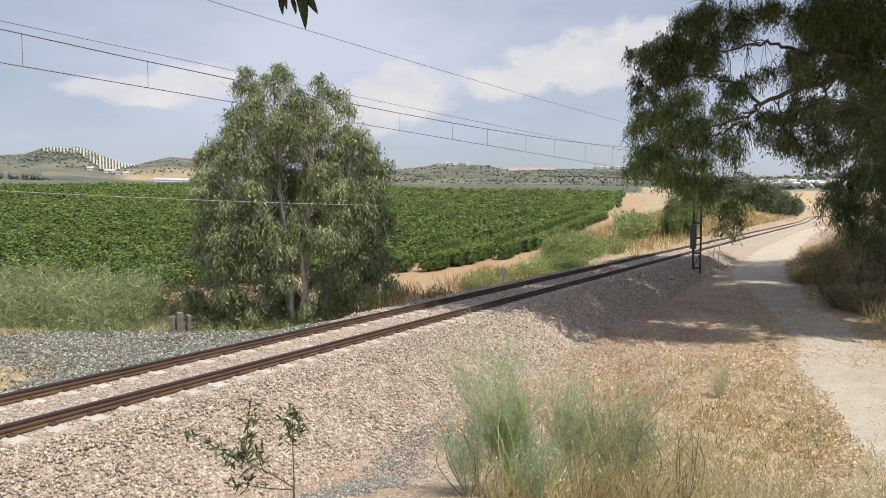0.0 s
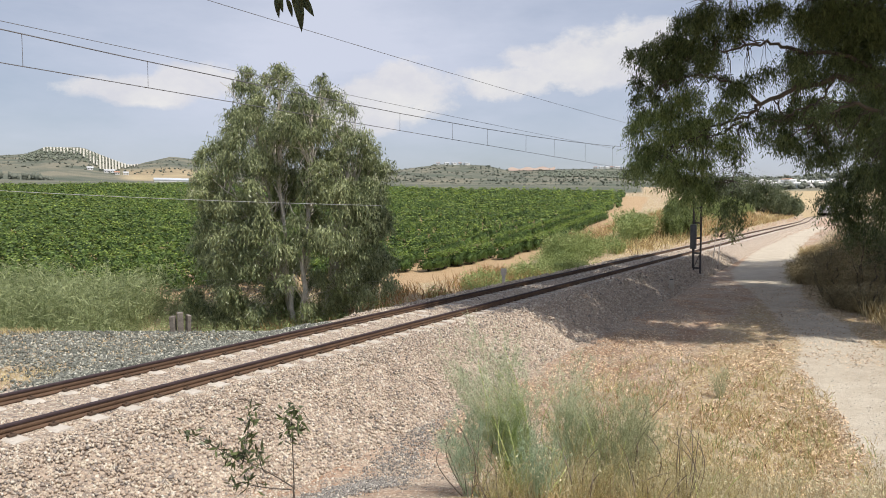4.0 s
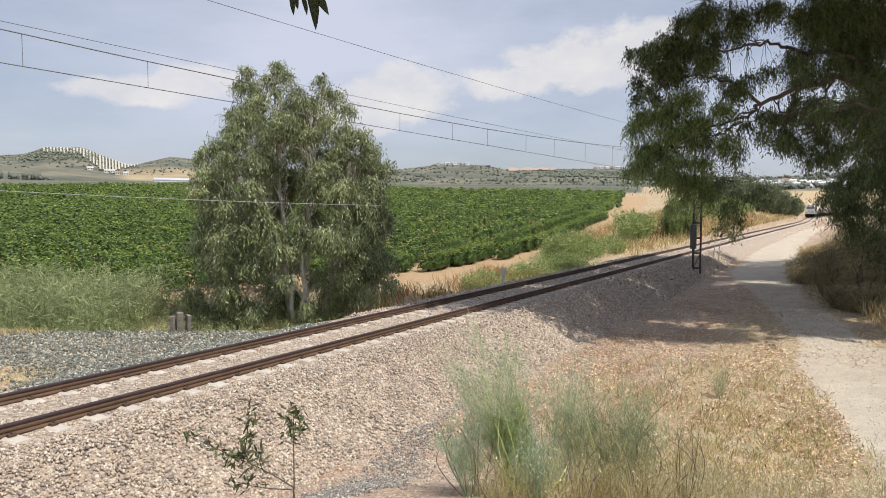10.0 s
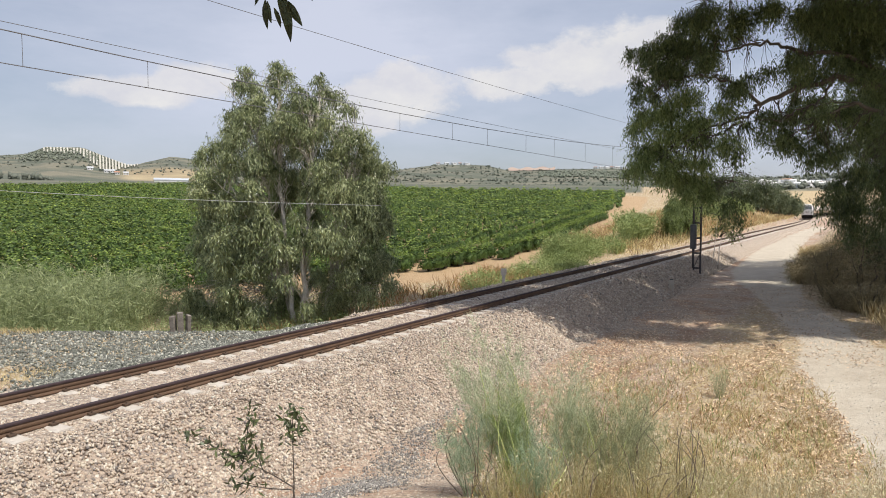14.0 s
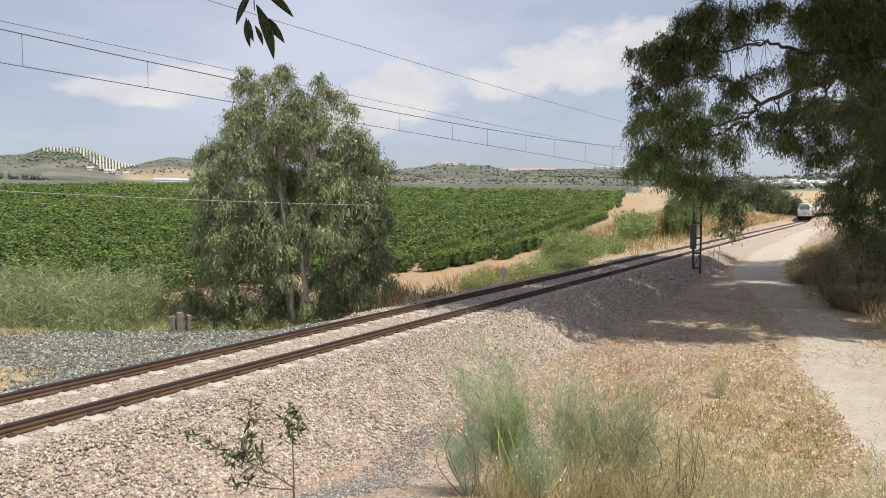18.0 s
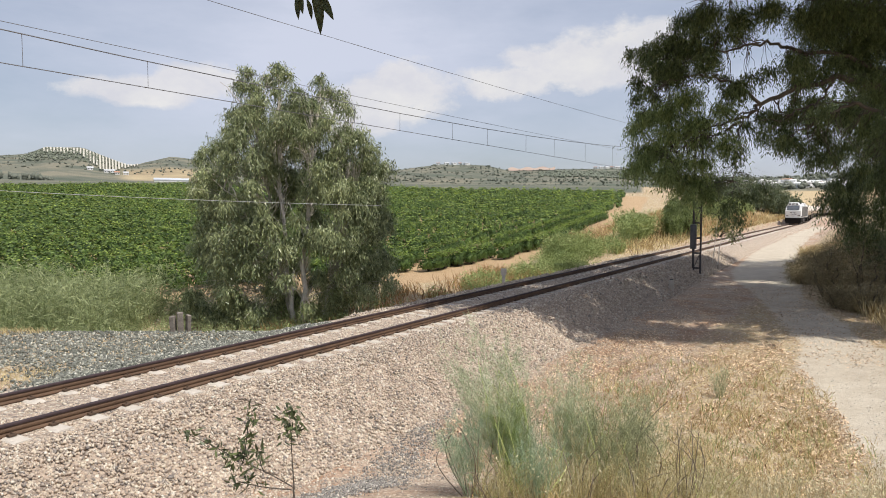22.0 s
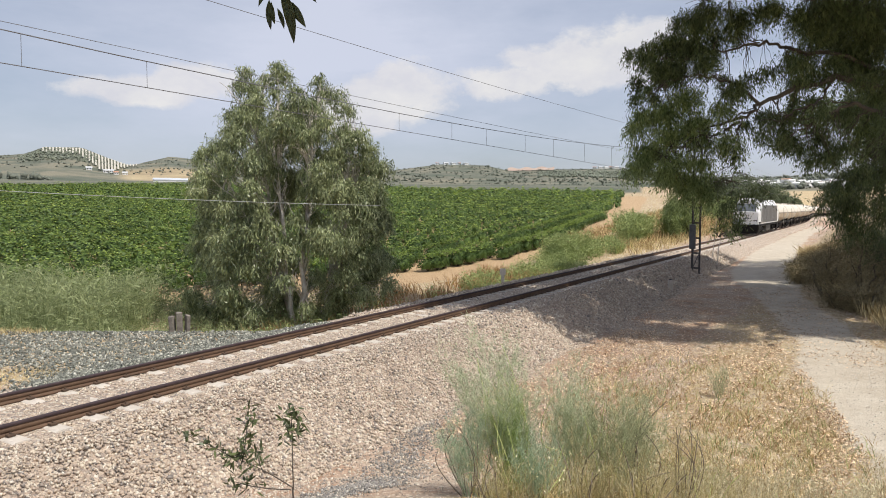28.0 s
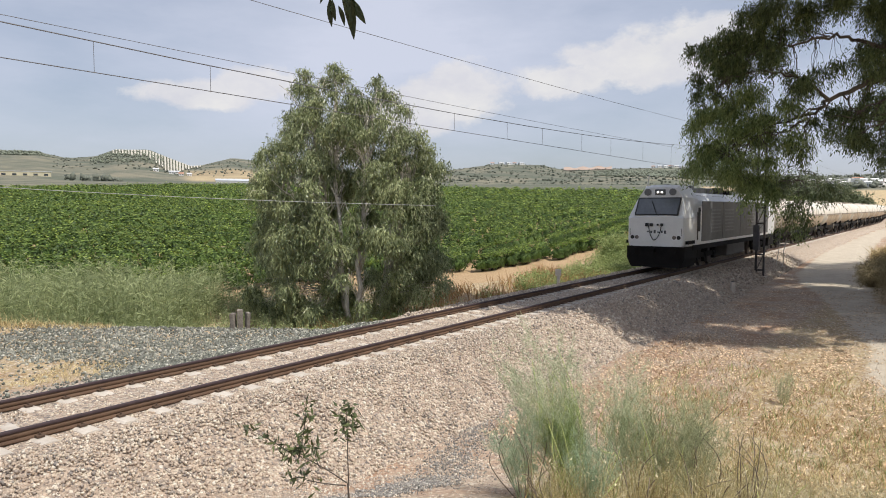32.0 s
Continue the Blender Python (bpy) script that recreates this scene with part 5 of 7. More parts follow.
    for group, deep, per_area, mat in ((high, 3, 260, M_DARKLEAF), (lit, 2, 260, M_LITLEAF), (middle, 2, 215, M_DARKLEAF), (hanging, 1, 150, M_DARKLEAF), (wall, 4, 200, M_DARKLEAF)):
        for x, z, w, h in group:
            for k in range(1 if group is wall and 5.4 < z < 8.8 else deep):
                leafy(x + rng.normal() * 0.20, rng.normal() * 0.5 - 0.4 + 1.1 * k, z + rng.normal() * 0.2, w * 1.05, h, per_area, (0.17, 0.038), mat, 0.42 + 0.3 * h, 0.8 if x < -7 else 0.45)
    # the rest of the crown: wide and high over the road, and past it on the bank
    # unseen from the camera, added to throw the shade on road and ballast
    for cx in np.arange(4.1, 33, 2.7):
        for cy in np.arange(20.0, 42, 3.0):
            if cy < 34 or cx > 17:
                leafy(cx - X + rng.normal() * 0.45, cy - Y + rng.normal() * 0.45, 13.4 + (cy - 20) * 0.27 + rng.normal() * 0.3 - zb, 2.0, 1.0, 140, (0.54, 0.21), M_DARKLEAF, 0.8, 0.45, 6)
    return tree


build_roadside_tree()


def build_bank_tree():
    """A smaller tree further along the road, mostly out of view, added to shade its far stretch."""
    rng = np.random.default_rng(29)
    X, Y = 32.0, 45.0
    zb = float(height(X, Y)[0])
    tree = tagged(new("bank_tree"), "dark bushy tree on the bank further along the road", "tree")
    tree.matrix_basis = pose(X, Y, zb - 0.1)
    v, f = tube_arrays([(0, 0, 0), (-0.2, 0, 2), (-0.5, 0, 4), (-0.8, 0.1, 6.5), (-0.8, 0, 9)], [0.34, 0.28, 0.22, 0.15, 0.05], 9)
    part("trunk", np_mesh("trunk", v, f, M_BARKDARK, smooth=True), M_BARKDARK, tree)
    for k, (x, y, z, w, h) in enumerate(((-2.6, 0, 7.2, 2.0, 1.5), (-4.6, 1.0, 9.6, 2.0, 1.3), (-4.4, -2.5, 10.4, 2.1, 1.3), (0, 0, 9, 2.4, 1.7), (-2.6, 3.0, 9.0, 2.2, 1.5), (1.5, -2.5, 8, 2.4, 1.8),
                                         (-1.6, -2.2, 5.6, 1.7, 1.6), (-0.6, 0.5, 3.8, 2.0, 1.8), (-5.8, 3.5, 9.5, 1.9, 1.1), (-0.5, 5, 7.5, 2.2, 1.7), (1.0, -1.0, 4.6, 2.0, 1.8))):
        root = np.array([-0.5, 0, min(8.5, max(2.0, z - 1.5))])
        bo = bough(tree, "bough", root, (x, y, z), (w, w, h), int(85 * w * h), 8, (0.38, 0.10), 0.75, (M_DARKLEAF, M_BARKDARK), rng, 0.8, 0.3, 6)
        SWAY.append((bo, Vector(root), 0.5, k * 1.1, 2.9))


build_bank_tree()


def leafy_bush(name, x, y, w, d, h, mat, label, seed, leaves=2600, leaf=(0.11, 0.04), bark=None, droop=0.3, category="bush", group=""):
    """A many-stemmed bush: stems from one foot and uneven clumps of leaves."""
    rng = np.random.default_rng(seed)
    zb = float(height(x, y)[0])
    bush = tagged(new(name), label, category, group)
    bush.matrix_basis = pose(x, y, zb - 0.05)
    pieces, lv = [], []
    k = max(5, int(5 + w * 2))
    for i in range(k):
        a = rng.uniform(0, 2 * math.pi)
        q = math.sqrt(rng.random())
        e = np.array([w * 0.75 * q * math.cos(a), d * 0.75 * q * math.sin(a), h * (0.95 - 0.45 * q * q) * rng.uniform(0.65, 1.0)])
        p, r = limb((0.25 * e[0], 0.25 * e[1], 0), e, 0.035 + 0.01 * h, 0.008, rng, 6, 0.1)
        pieces.append(tube_arrays(p, r, 5))
        for t in (0.55, 0.95):
            c = np.array([0.25 * e[0], 0.25 * e[1], 0]) * (1 - t) + e * t
            lv.append(strand_leaves(c, (w * 0.3, d * 0.3, h * 0.2), max(4, leaves // (k * 2 * 6)), 6, leaf, droop, rng, 0.35 + 0.08 * h, 0.2))
    tv, tf = join_arrays(pieces)
    part("branching_stem", np_mesh("branching_stem", tv, tf, bark or M_BARKDARK, smooth=True), None, bush)
    v, f = join_arrays(lv)
    part("foliage", np_mesh("foliage", v, f, mat), None, bush)
    return bush


# shrubs under the roadside tree, on the bank by the road
for k, (bx, by, bw, bd, bh) in enumerate(((18.4, 29.8, 1.8, 1.7, 3.2), (20.2, 27.4, 1.9, 1.8, 3.2), (18.3, 32.6, 1.6, 1.6, 2.6), (22.5, 30.5, 2.1, 2.0, 3.8), (20.0, 35.0, 1.8, 1.7, 2.8), (21.0, 33.0, 2.0, 2.0, 3.4), (17.2, 27.6, 1.1, 1.1, 1.6), (23.5, 37.0, 2.0, 2.0, 3.4),
                                          (22.0, 38.5, 1.6, 1.6, 2.4), (26.5, 44, 1.7, 1.7, 2.6), (16.6, 28.6, 0.9, 0.9, 1.1), (22.0, 41.5, 1.2, 1.2, 1.5), (19.8, 38.0, 1.1, 1.1, 1.4))):
    leafy_bush("roadside_shrub", bx, by, bw, bd, bh, M_DARKLEAF if k in (3, 5, 7) else M_SHRUB, "dusty brownish shrub on the shaded bank beside the road", 40 + k, 5200, (0.085, 0.030), group="shrubs beside the road")
# the slim tree by the mast
def build_young_tree():
    rng = np.random.default_rng(60)
    x, y = 18.3, 46.3
    zb = float(height(x, y)[0])
    tree = tagged(new("young_tree"), "slim young tree with two thin stems beside the mast", "tree")
    tree.matrix_basis = pose(x, y, zb - 0.05)
    for dx, e in ((-0.16, (0.1, 0.0, 3.4)), (0.14, (0.75, 0.1, 3.8))):
        p, r = limb((dx, 0, 0), e, 0.032, 0.010, rng, 8, 0.03)
        v, f = tube_arrays(p, r, 6)
        part("stem", np_mesh("stem", v, f, M_BARK, smooth=True), None, tree)
    for k, (cx, cy, cz, w, h) in enumerate(((0.1, 0, 2.7, 0.5, 0.5), (0.7, 0, 3.2, 0.6, 0.6), (1.2, 0.1, 2.6, 0.45, 0.6), (0.4, 0, 3.9, 0.7, 0.5), (1.1, -0.1, 3.9, 0.6, 0.5))):
        root = np.array([0.3, 0.0, max(2.2, cz - 0.6)])
        bo = bough(tree, "bough", root, (cx, cy, cz), (w, w, h), int(120 * w * h), 8, (0.14, 0.05), 0.8, (M_LITLEAF, M_BARKDARK), rng, 0.45, 0.2, 5)
        SWAY.append((bo, Vector(root), 0.8, k * 1.7, 2.2))


build_young_tree()
# trees and scrub past the bank beyond the track
M_BANKLEAF = surface("bank_tree_leaf", (0.055, 0.078, 0.036), (0.20, 0.235, 0.12), 0.6, 0.4, 4, 0.0, island=0.8, through=0.2)
for k, (bx, by, bw, bd, bh) in enumerate(((66, 152, 4.5, 4, 8.8), (74, 161, 5.0, 4, 8.6), (81, 168, 4.5, 4, 8.4), (60, 146, 4, 4, 7.6), (88.5, 178, 4.2, 3.6, 7.6), (54, 140, 4, 4, 6.4), (95.5, 190, 4.0, 3.6, 6.6))):
    leafy_bush("bank_tree", bx, by, bw, bd, bh, M_BANKLEAF, "rounded grey-green tree on the bank above the line", 70 + k, 7000, (0.36, 0.18), category="tree", group="trees on the far bank")
for k, (bx, by, bw, bh) in enumerate(((22.6, 68.0, 1.6, 4.6), (24.6, 69.5, 2.0, 5.2))):
    leafy_bush("path_tree", bx, by, bw, bw, bh, M_LITLEAF, "bushy green tree between the line and the sandy path", 130 + k, 7000, (0.20, 0.07), droop=0.6, category="tree", group="trees by the sandy path")
for k, (s, c, bw, bh) in enumerate(((118, -8.5, 2.4, 2.8), (126, -8.5, 2.6, 3.4), (134, -8.5, 2.6, 3.4), (142, -9.0, 2.6, 3.2), (150, -8.5, 2.2, 2.6))):
    p = tp(s, c, 0.0)
    leafy_bush("bank_bush", p[0], p[1], bw, bw, bh, M_CANE, "yellow-green bush in the dry grass of the cutting bank", 110 + k, 3600, (0.26, 0.11), group="bushes on the cutting bank")
for k, (bx, by, bw, bd, bh) in enumerate(((93, 196, 3.0, 3, 4.0), (99, 207, 3.0, 3, 4.4), (88, 190, 2.2, 2, 2.8), (101, 213, 3, 3, 4.0), (104, 220, 3.4, 3, 4.6), (96, 203, 2.4, 2.4, 3.0))):
    leafy_bush("far_bush", bx, by, bw, bd, bh, M_SHRUB, "olive-green bush beside the distant bend of the line", 90 + k, 1500, (0.4, 0.2), group="bushes by the bend")


# ---- vineyard ----
def vine_places():
    rng = np.random.default_rng(5)
    a = radians(24.0)
    ds, dn = np.array([math.sin(a), math.cos(a)]), np.array([-math.cos(a), math.sin(a)])
    u, w = np.meshgrid(np.arange(-120, 240, 1.6), np.arange(-40, 240, 2.5))
    u, w = u.ravel() + rng.normal(size=u.size) * 0.2, w.ravel() + rng.normal(size=w.size) * 0.10
    x, y = u * ds[0] + w * dn[0], u * ds[1] + w * dn[1]
    # an uneven last row along the path
    s_rim = np.arange(30, 112, 1.7) + rng.normal(size=49) * 0.25
    rim = tp(s_rim, N0 - np.interp(s_rim, VINE_S, VINE_N) - 0.2 - 0.9 * rng.random(49), 0.0)
    x, y = np.concatenate([x, rim[:, 0]]), np.concatenate([y, rim[:, 1]])
    r, az = np.hypot(x, y), np.degrees(np.arctan2(x, y))
    s, c = track_sc(x, y)
    n = N0 - c
    front = np.interp(s, VINE_S, VINE_N)
    keep = (n > front + 0.5 * lumps(x, y, 3.0) - 0.7) & (r < np.interp(az, [-33, -12, 0, 14], [212, 203, 172, 170])) & (az > -42) & (az < 15.0) & (y > 5)
    x, y, n, s, r = x[keep], y[keep], n[keep], s[keep], r[keep]
    return x, y, height(x, y), n - np.interp(s, VINE_S, VINE_N), r


def vine_arrays(rng, leaves, size):
    """One vine about its foot, long along its row: a dense heart, leaves over it and young shoots on the ridge, whose
    paler green also paints the sun on the row tops.
    """
    d = unit(rng.normal(size=(leaves, 3)) * np.array([1, 1, 0.9]))
    d[:, 2] = np.abs(d[:, 2]) * 1.3 - 0.35
    p = d * (0.80 + 0.2 * rng.random((leaves, 1))) * np.array([1.04, 0.47, 0.65]) * (0.85 + 0.3 * np.sin(3 * np.arctan2(d[:, 1:2], d[:, 0:1]) + 1.0) ** 2) + np.array([0, 0, 0.44])
    p[:, 2] = np.maximum(p[:, 2], 0.06)
    young = rng.random(leaves) < 0.25
    k = young.sum()
    p[young] = np.stack([rng.uniform(-0.9, 0.9, k), rng.normal(size=k) * 0.17, 0.92 + 0.40 * rng.random(k) ** 1.7], axis=1)
    out = unit(d * np.array([0.4, 1.8, 0.75]))
    out[young] = (0.0, 0.0, 1.0)
    way = rng.normal(size=(leaves, 3)) + np.array([0, 0, -0.5])
    way = unit(way - 0.9 * np.sum(way * out, axis=1, keepdims=True) * out)
    v, f = leaf_arrays(p, way, size * (0.7 + 0.6 * rng.random(leaves)), size * 0.95 * (0.7 + 0.6 * rng.random(leaves)), rng, 0.10, out * 1.6)
    # the heart: a lumpy mound
    a, b = np.meshgrid(np.linspace(0, 2 * math.pi, 8)[:-1], np.array([-0.5, 0.15, 0.7, 1.2]), indexing="ij")
    a, b = a.ravel(), b.ravel()
    lump = 0.82 + 0.3 * rng.random(len(a))
    hv = np.stack([0.74 * np.cos(a) * np.cos(b) * lump, 0.30 * np.sin(a) * np.cos(b) * lump, 0.40 + 0.46 * np.sin(b) * lump], axis=1)
    q, r = [g.ravel() for g in np.meshgrid(np.arange(7), np.arange(3), indexing="ij")]
    q0, q1 = q * 4 + r, ((q + 1) % 7) * 4 + r
    hf = np.concatenate([np.stack([q0, q1, q1 + 1], axis=1), np.stack([q0, q1 + 1, q0 + 1], axis=1)])
    vv, ff = join_arrays([(v, f), (hv, hf)])
    return vv, ff, np.concatenate([young, young, np.zeros(len(hf), bool)]).astype(int)


def build_vineyard():
    rng = np.random.default_rng(6)
    x, y, z, inside, r = vine_places()
    order = np.argsort(r)
    x, y, z, inside, r = x[order], y[order], z[order], inside[order], r[order]
    single = np.where((inside < 5.2) & (r < 95))[0][:150]
    kinds = []
    for k in range(3):
        lv, lf, young = vine_arrays(rng, 440, 0.15)
        pieces = [tube_arrays(*limb((0, 0, -0.05), (0.4 * math.cos(q), 0.3 * math.sin(q), 0.6), 0.04, 0.012, rng, 5, 0.1), 5) for q in rng.uniform(0, 6.28, 4)]
        tv, tf = join_arrays(pieces)
        kinds.append((np_mesh("vine_foliage", lv, lf, [M_VINE, M_VINETIP], young), np_mesh("vine_stem", tv, tf, M_BARKDARK)))
    models = []
    for leaf_me, stem_me in kinds:
        vine = tagged(new("grape_vine"), "leafy green bush vine at the sandy edge of the vineyard", "grape vine", "vines of the vineyard")
        part("foliage", leaf_me, None, vine)
        part("stem", stem_me, None, vine)
        models.append(vine)
    for j, i in enumerate(single):
        m = pose(x[i], y[i], z[i], 0, 0, 66 + 180 * rng.integers(2) + rng.normal() * 9)
        if j < 3:
            models[j].matrix_basis = m
        else:
            copy_thing(models[j % 3], m)
    rest = np.setdiff1d(np.arange(len(x)), single)
    vs, fs, ms, n = [], [], [], 0
    for lo, hi, count, size in ((0, 80, 170, 0.19), (80, 125, 72, 0.27), (125, 400, 30, 0.38)):
        sel = rest[(r[rest] >= lo) & (r[rest] < hi)]
        tmpl = [vine_arrays(rng, count, size) for k in range(6)]
        for i in sel:
            v, f, young = tmpl[rng.integers(6)]
            a = radians(66) + math.pi * rng.integers(2) + rng.normal() * 0.15
            sc = rng.uniform(0.85, 1.2)
            R = np.array([[math.cos(a), -math.sin(a), 0], [math.sin(a), math.cos(a), 0], [0, 0, 1]]) * sc
            vs.append((v @ R.T + (x[i], y[i], z[i])).astype(np.float32))
            fs.append(f + n)
            ms.append(young)
            n += len(v)
    tagged(new("vine_rows", np_mesh("vine_rows", np.concatenate(vs), np.concatenate(fs), [M_VINE, M_VINETIP], np.concatenate(ms))), "long green rows of leafy vines climbing the slope", "vineyard", kind="stuff")


build_vineyard()


# ---- grasses and reeds ----
def grass(name, x, y, tall, width, mat, label, rng, lean=0.35, bend=0.15, category="grass", sink=0.03):
    z = height(x, y) - sink
    h = tall * (0.45 + 0.75 * rng.random(len(x))) * (1 + 0.22 * lumps(x, y, 2.6))
    base = np.stack([x, y, z], axis=1)
    tip = base + np.stack([rng.normal(size=len(x)) * lean * h, rng.normal(size=len(x)) * lean * h, h], axis=1)
    v, f = blade_arrays(base, tip, width, rng, bend)
    return tagged(new(name, np_mesh(name, v, f, mat)), label, category, kind="stuff")


def scatter(n, s0, s1, c0, c1, rng, clump=0.0, clumps=40):
    """Places in a stretch along the track, gathered in clumps."""
    if clump:
        cs, cc = rng.uniform(s0, s1, clumps), rng.uniform(c0, c1, clumps)
        k = rng.integers(0, clumps, n)
        s, c = cs[k] + rng.normal(size=n) * clump, cc[k] + rng.normal(size=n) * clump
        c = np.clip(c, min(c0, c1), max(c0, c1))
    else:
        s, c = rng.uniform(s0, s1, n), rng.uniform(c0, c1, n)
    p = tp(s, c, 0.0)
    return p[:, 0], p[:, 1]


def leafy_stand(name, x, y, tall, leaf, per, mat, label, rng, lean=0.15, category="grass"):
    """Cane or reed: thin stalks with narrow leaves all the way up."""
    z = height(x, y) - 0.03
    h = tall * (0.5 + 0.6 * rng.random(len(x))) * (1 + 0.25 * lumps(x, y, 2.2))
    base = np.stack([x, y, z], axis=1)
    tip = base + np.stack([rng.normal(size=len(x)) * lean * h, rng.normal(size=len(x)) * lean * h, h], axis=1)
    sv, sf = blade_arrays(base, tip, leaf[1] * 0.6, rng, 0.1)
    tri = np.concatenate([sf[:, [0, 1, 2]], sf[:, [0, 2, 3]]])
    q = (0.15 + 0.85 * rng.random((len(x), per, 1)) ** 0.8)
    p = (base[:, None] + (tip - base)[:, None] * q).reshape(-1, 3) + rng.normal(size=(len(x) * per, 3)) * 0.06
    way = unit(rng.normal(size=p.shape) * np.array([1, 1, 0.45]) + np.array([0, 0, 0.55]))
    lv, lf = leaf_arrays(p, way, leaf[0] * (0.6 + 0.8 * rng.random(len(p))), leaf[1] * (0.7 + 0.6 * rng.random(len(p))), rng)
    v, f = join_arrays([(sv, tri), (lv, lf)])
    return tagged(new(name, np_mesh(name, v, f, mat)), label, category, kind="stuff")


def build_grasses():
    rng = np.random.default_rng(8)
    # reeds below the siding
    gx, gy = rng.uniform(-28, -13.2, 4200), rng.uniform(26.5, 35, 4200)
    ok = rng.random(len(gx)) < np.clip(0.75 + 0.5 * lumps(gx, gy, 1.8), 0.2, 1)
    leafy_stand("reed_bed", gx[ok], gy[ok], 2.25, (0.36, 0.042), 10, M_REED, "dense grey-green reeds below the siding bank", rng, 0.14, "reeds")
    gx, gy = rng.uniform(-28, -12.4, 3000), rng.uniform(24.0, 27.5, 3000)
    leafy_stand("reed_bed", gx, gy, 1.25, (0.26, 0.034), 7, M_REED, "yellow-green undergrowth before the reeds", rng, 0.2, "reeds")
    gx, gy = rng.uniform(-17.5, -5, 4200), rng.uniform(22, 36.5, 4200)
    leafy_stand("green_undergrowth", gx, gy, 0.75, (0.20, 0.03), 6, M_REED, "yellow-green weeds in the hollow by the eucalyptus", rng, 0.25)
    gx, gy = scatter(2600, 4, 17, -15.5, -9.0, rng, 0.5, 40)
    grass("dry_grass", gx, gy, 0.5, 0.012, M_DRY, "straw-yellow dry grass behind the siding", rng)
    gx, gy = rng.uniform(-26, -12.5, 4200), rng.uniform(20.5, 24.0, 4200)
    grass("dry_grass", gx, gy, 0.7, 0.02, M_DRY, "straw-yellow dry grass before the reeds", rng)
    gx, gy = rng.uniform(-9.4, -7.2, 1500), rng.uniform(12.4, 14.4, 1500)
    grass("dry_grass", gx, gy, 0.10, 0.010, M_DRY, "low dry grass on the bare end of the siding", rng, 0.6)
    gx, gy = rng.uniform(-16, -11.0, 1500), rng.uniform(18.5, 19.3, 1500)
    grass("dry_grass", gx, gy, 0.2, 0.014, M_DRY, "low straw-yellow grass on the rim of the siding", rng, 0.5)
    # the strip between the track and the vines
    gx, gy = scatter(1700, 31, 50, -9.2, -4.6, rng, 0.45, 60)
    leafy_stand("cane_grass", gx, gy, 0.8, (0.26, 0.034), 8, M_CANE, "green grass and young cane along the ditch", rng, 0.2)
    gx, gy = scatter(1100, 46, 61, -9.2, -5.6, rng, 0.5, 26)
    leafy_stand("cane_grass", gx, gy, 1.0, (0.30, 0.04), 8, M_CANE, "green cane grass beside the line", rng, 0.2)
    gx, gy = scatter(420, 49, 54, -9.2, -6.8, rng, 0.6, 4)
    leafy_stand("cane_grass", gx, gy, 1.9, (0.40, 0.05), 10, M_CANE, "tall leafy clump of cane beside the line", rng, 0.2)
    gx, gy = scatter(700, 64, 71, -9.4, -6.4, rng, 0.7, 7)
    leafy_stand("cane_grass", gx, gy, 2.5, (0.5, 0.07), 9, M_CANE, "large grey-green clump of cane beside the path", rng, 0.25)
    gx, gy = scatter(7000, 14, 42, -11.0, -3.4, rng, 0.6, 90)
    grass("dry_grass", gx, gy, 0.65, 0.032, M_RUSTGRASS, "brown and straw-coloured weeds under the eucalyptus", rng)
    gx, gy = scatter(700, 14, 30, -12.5, -5.0, rng, 0.5, 18)
    leafy_stand("cane_grass", gx, gy, 0.8, (0.22, 0.035), 7, M_CANE, "green undergrowth at the foot of the eucalyptus", rng, 0.2)
    gx, gy = scatter(7000, 58, 150, -14, -4.0, rng, 0.9, 110)
    grass("rust_weed", gx, gy, 0.75, 0.05, M_RUSTGRASS, "rust-brown withered weeds on the cutting bank", rng, 0.45)
    gx, gy = scatter(16000, 56, 150, -14, -3.2, rng, 1.0, 160)
    grass("dry_grass", gx, gy, 0.8, 0.04, M_DRY, "golden dry grass on the cutting bank", rng)
    gx, gy = scatter(6000, 66, 230, -9, -2.7, rng, 1.2, 200)
    grass("dry_grass", gx, gy, 0.55, 0.06, M_DRY, "golden dry grass on the shoulder of the line", rng, 0.4)
    gx, gy = scatter(3500, 66, 230, -9, -2.9, rng, 1.0, 120)
    grass("rust_weed", gx, gy, 0.5, 0.06, M_RUSTGRASS, "rust-brown weeds on the shoulder of the line", rng, 0.4)
    gx, gy = scatter(300, 92, 118, -11, -7, rng, 0.9, 9)
    leafy_stand("cane_grass", gx, gy, 1.7, (0.4, 0.1), 8, M_CANE, "green brush on top of the cutting bank", rng, 0.25)
    # the dry verge before the camera
    n = 150000
    gx, gy = rng.uniform(0.3, 9.2, n), rng.uniform(7.6, 20.5, n)
    edge = np.interp(gy, ROAD_Y, ROAD_X) - 1.8 - 0.3 * lumps(gx, gy, 1.1) - 1.0 * rng.random(n) ** 2
    left = 0.2 + (gy - 8) * 0.36
    keep = (gx < edge) & (gx > left + 0.4 * lumps(gx, gy, 0.8)) & (rng.random(n) < (1.0 - (gy - 8) / 13) * np.clip(0.40 + 0.7 * lumps(gx, gy, 1.4) + 0.55 * lumps(gx, gy, 0.33), 0.03, 1))
    gx, gy = gx[keep], gy[keep]
    rust = (rng.random(len(gx)) < soft(gy + 1.5 * lumps(gx, gy, 2.2), 10.0, 14) * 0.5 + 0.10)
    grass("dry_grass", gx[~rust], gy[~rust], 0.22, 0.0085, M_DRY, "bleached dry grass on the verge of the road", rng, 0.5, 0.3)
    weed = rng.random(len(gx)) < 0.10 * np.clip(1 + 1.5 * lumps(gx, gy, 0.7), 0, 2.5)
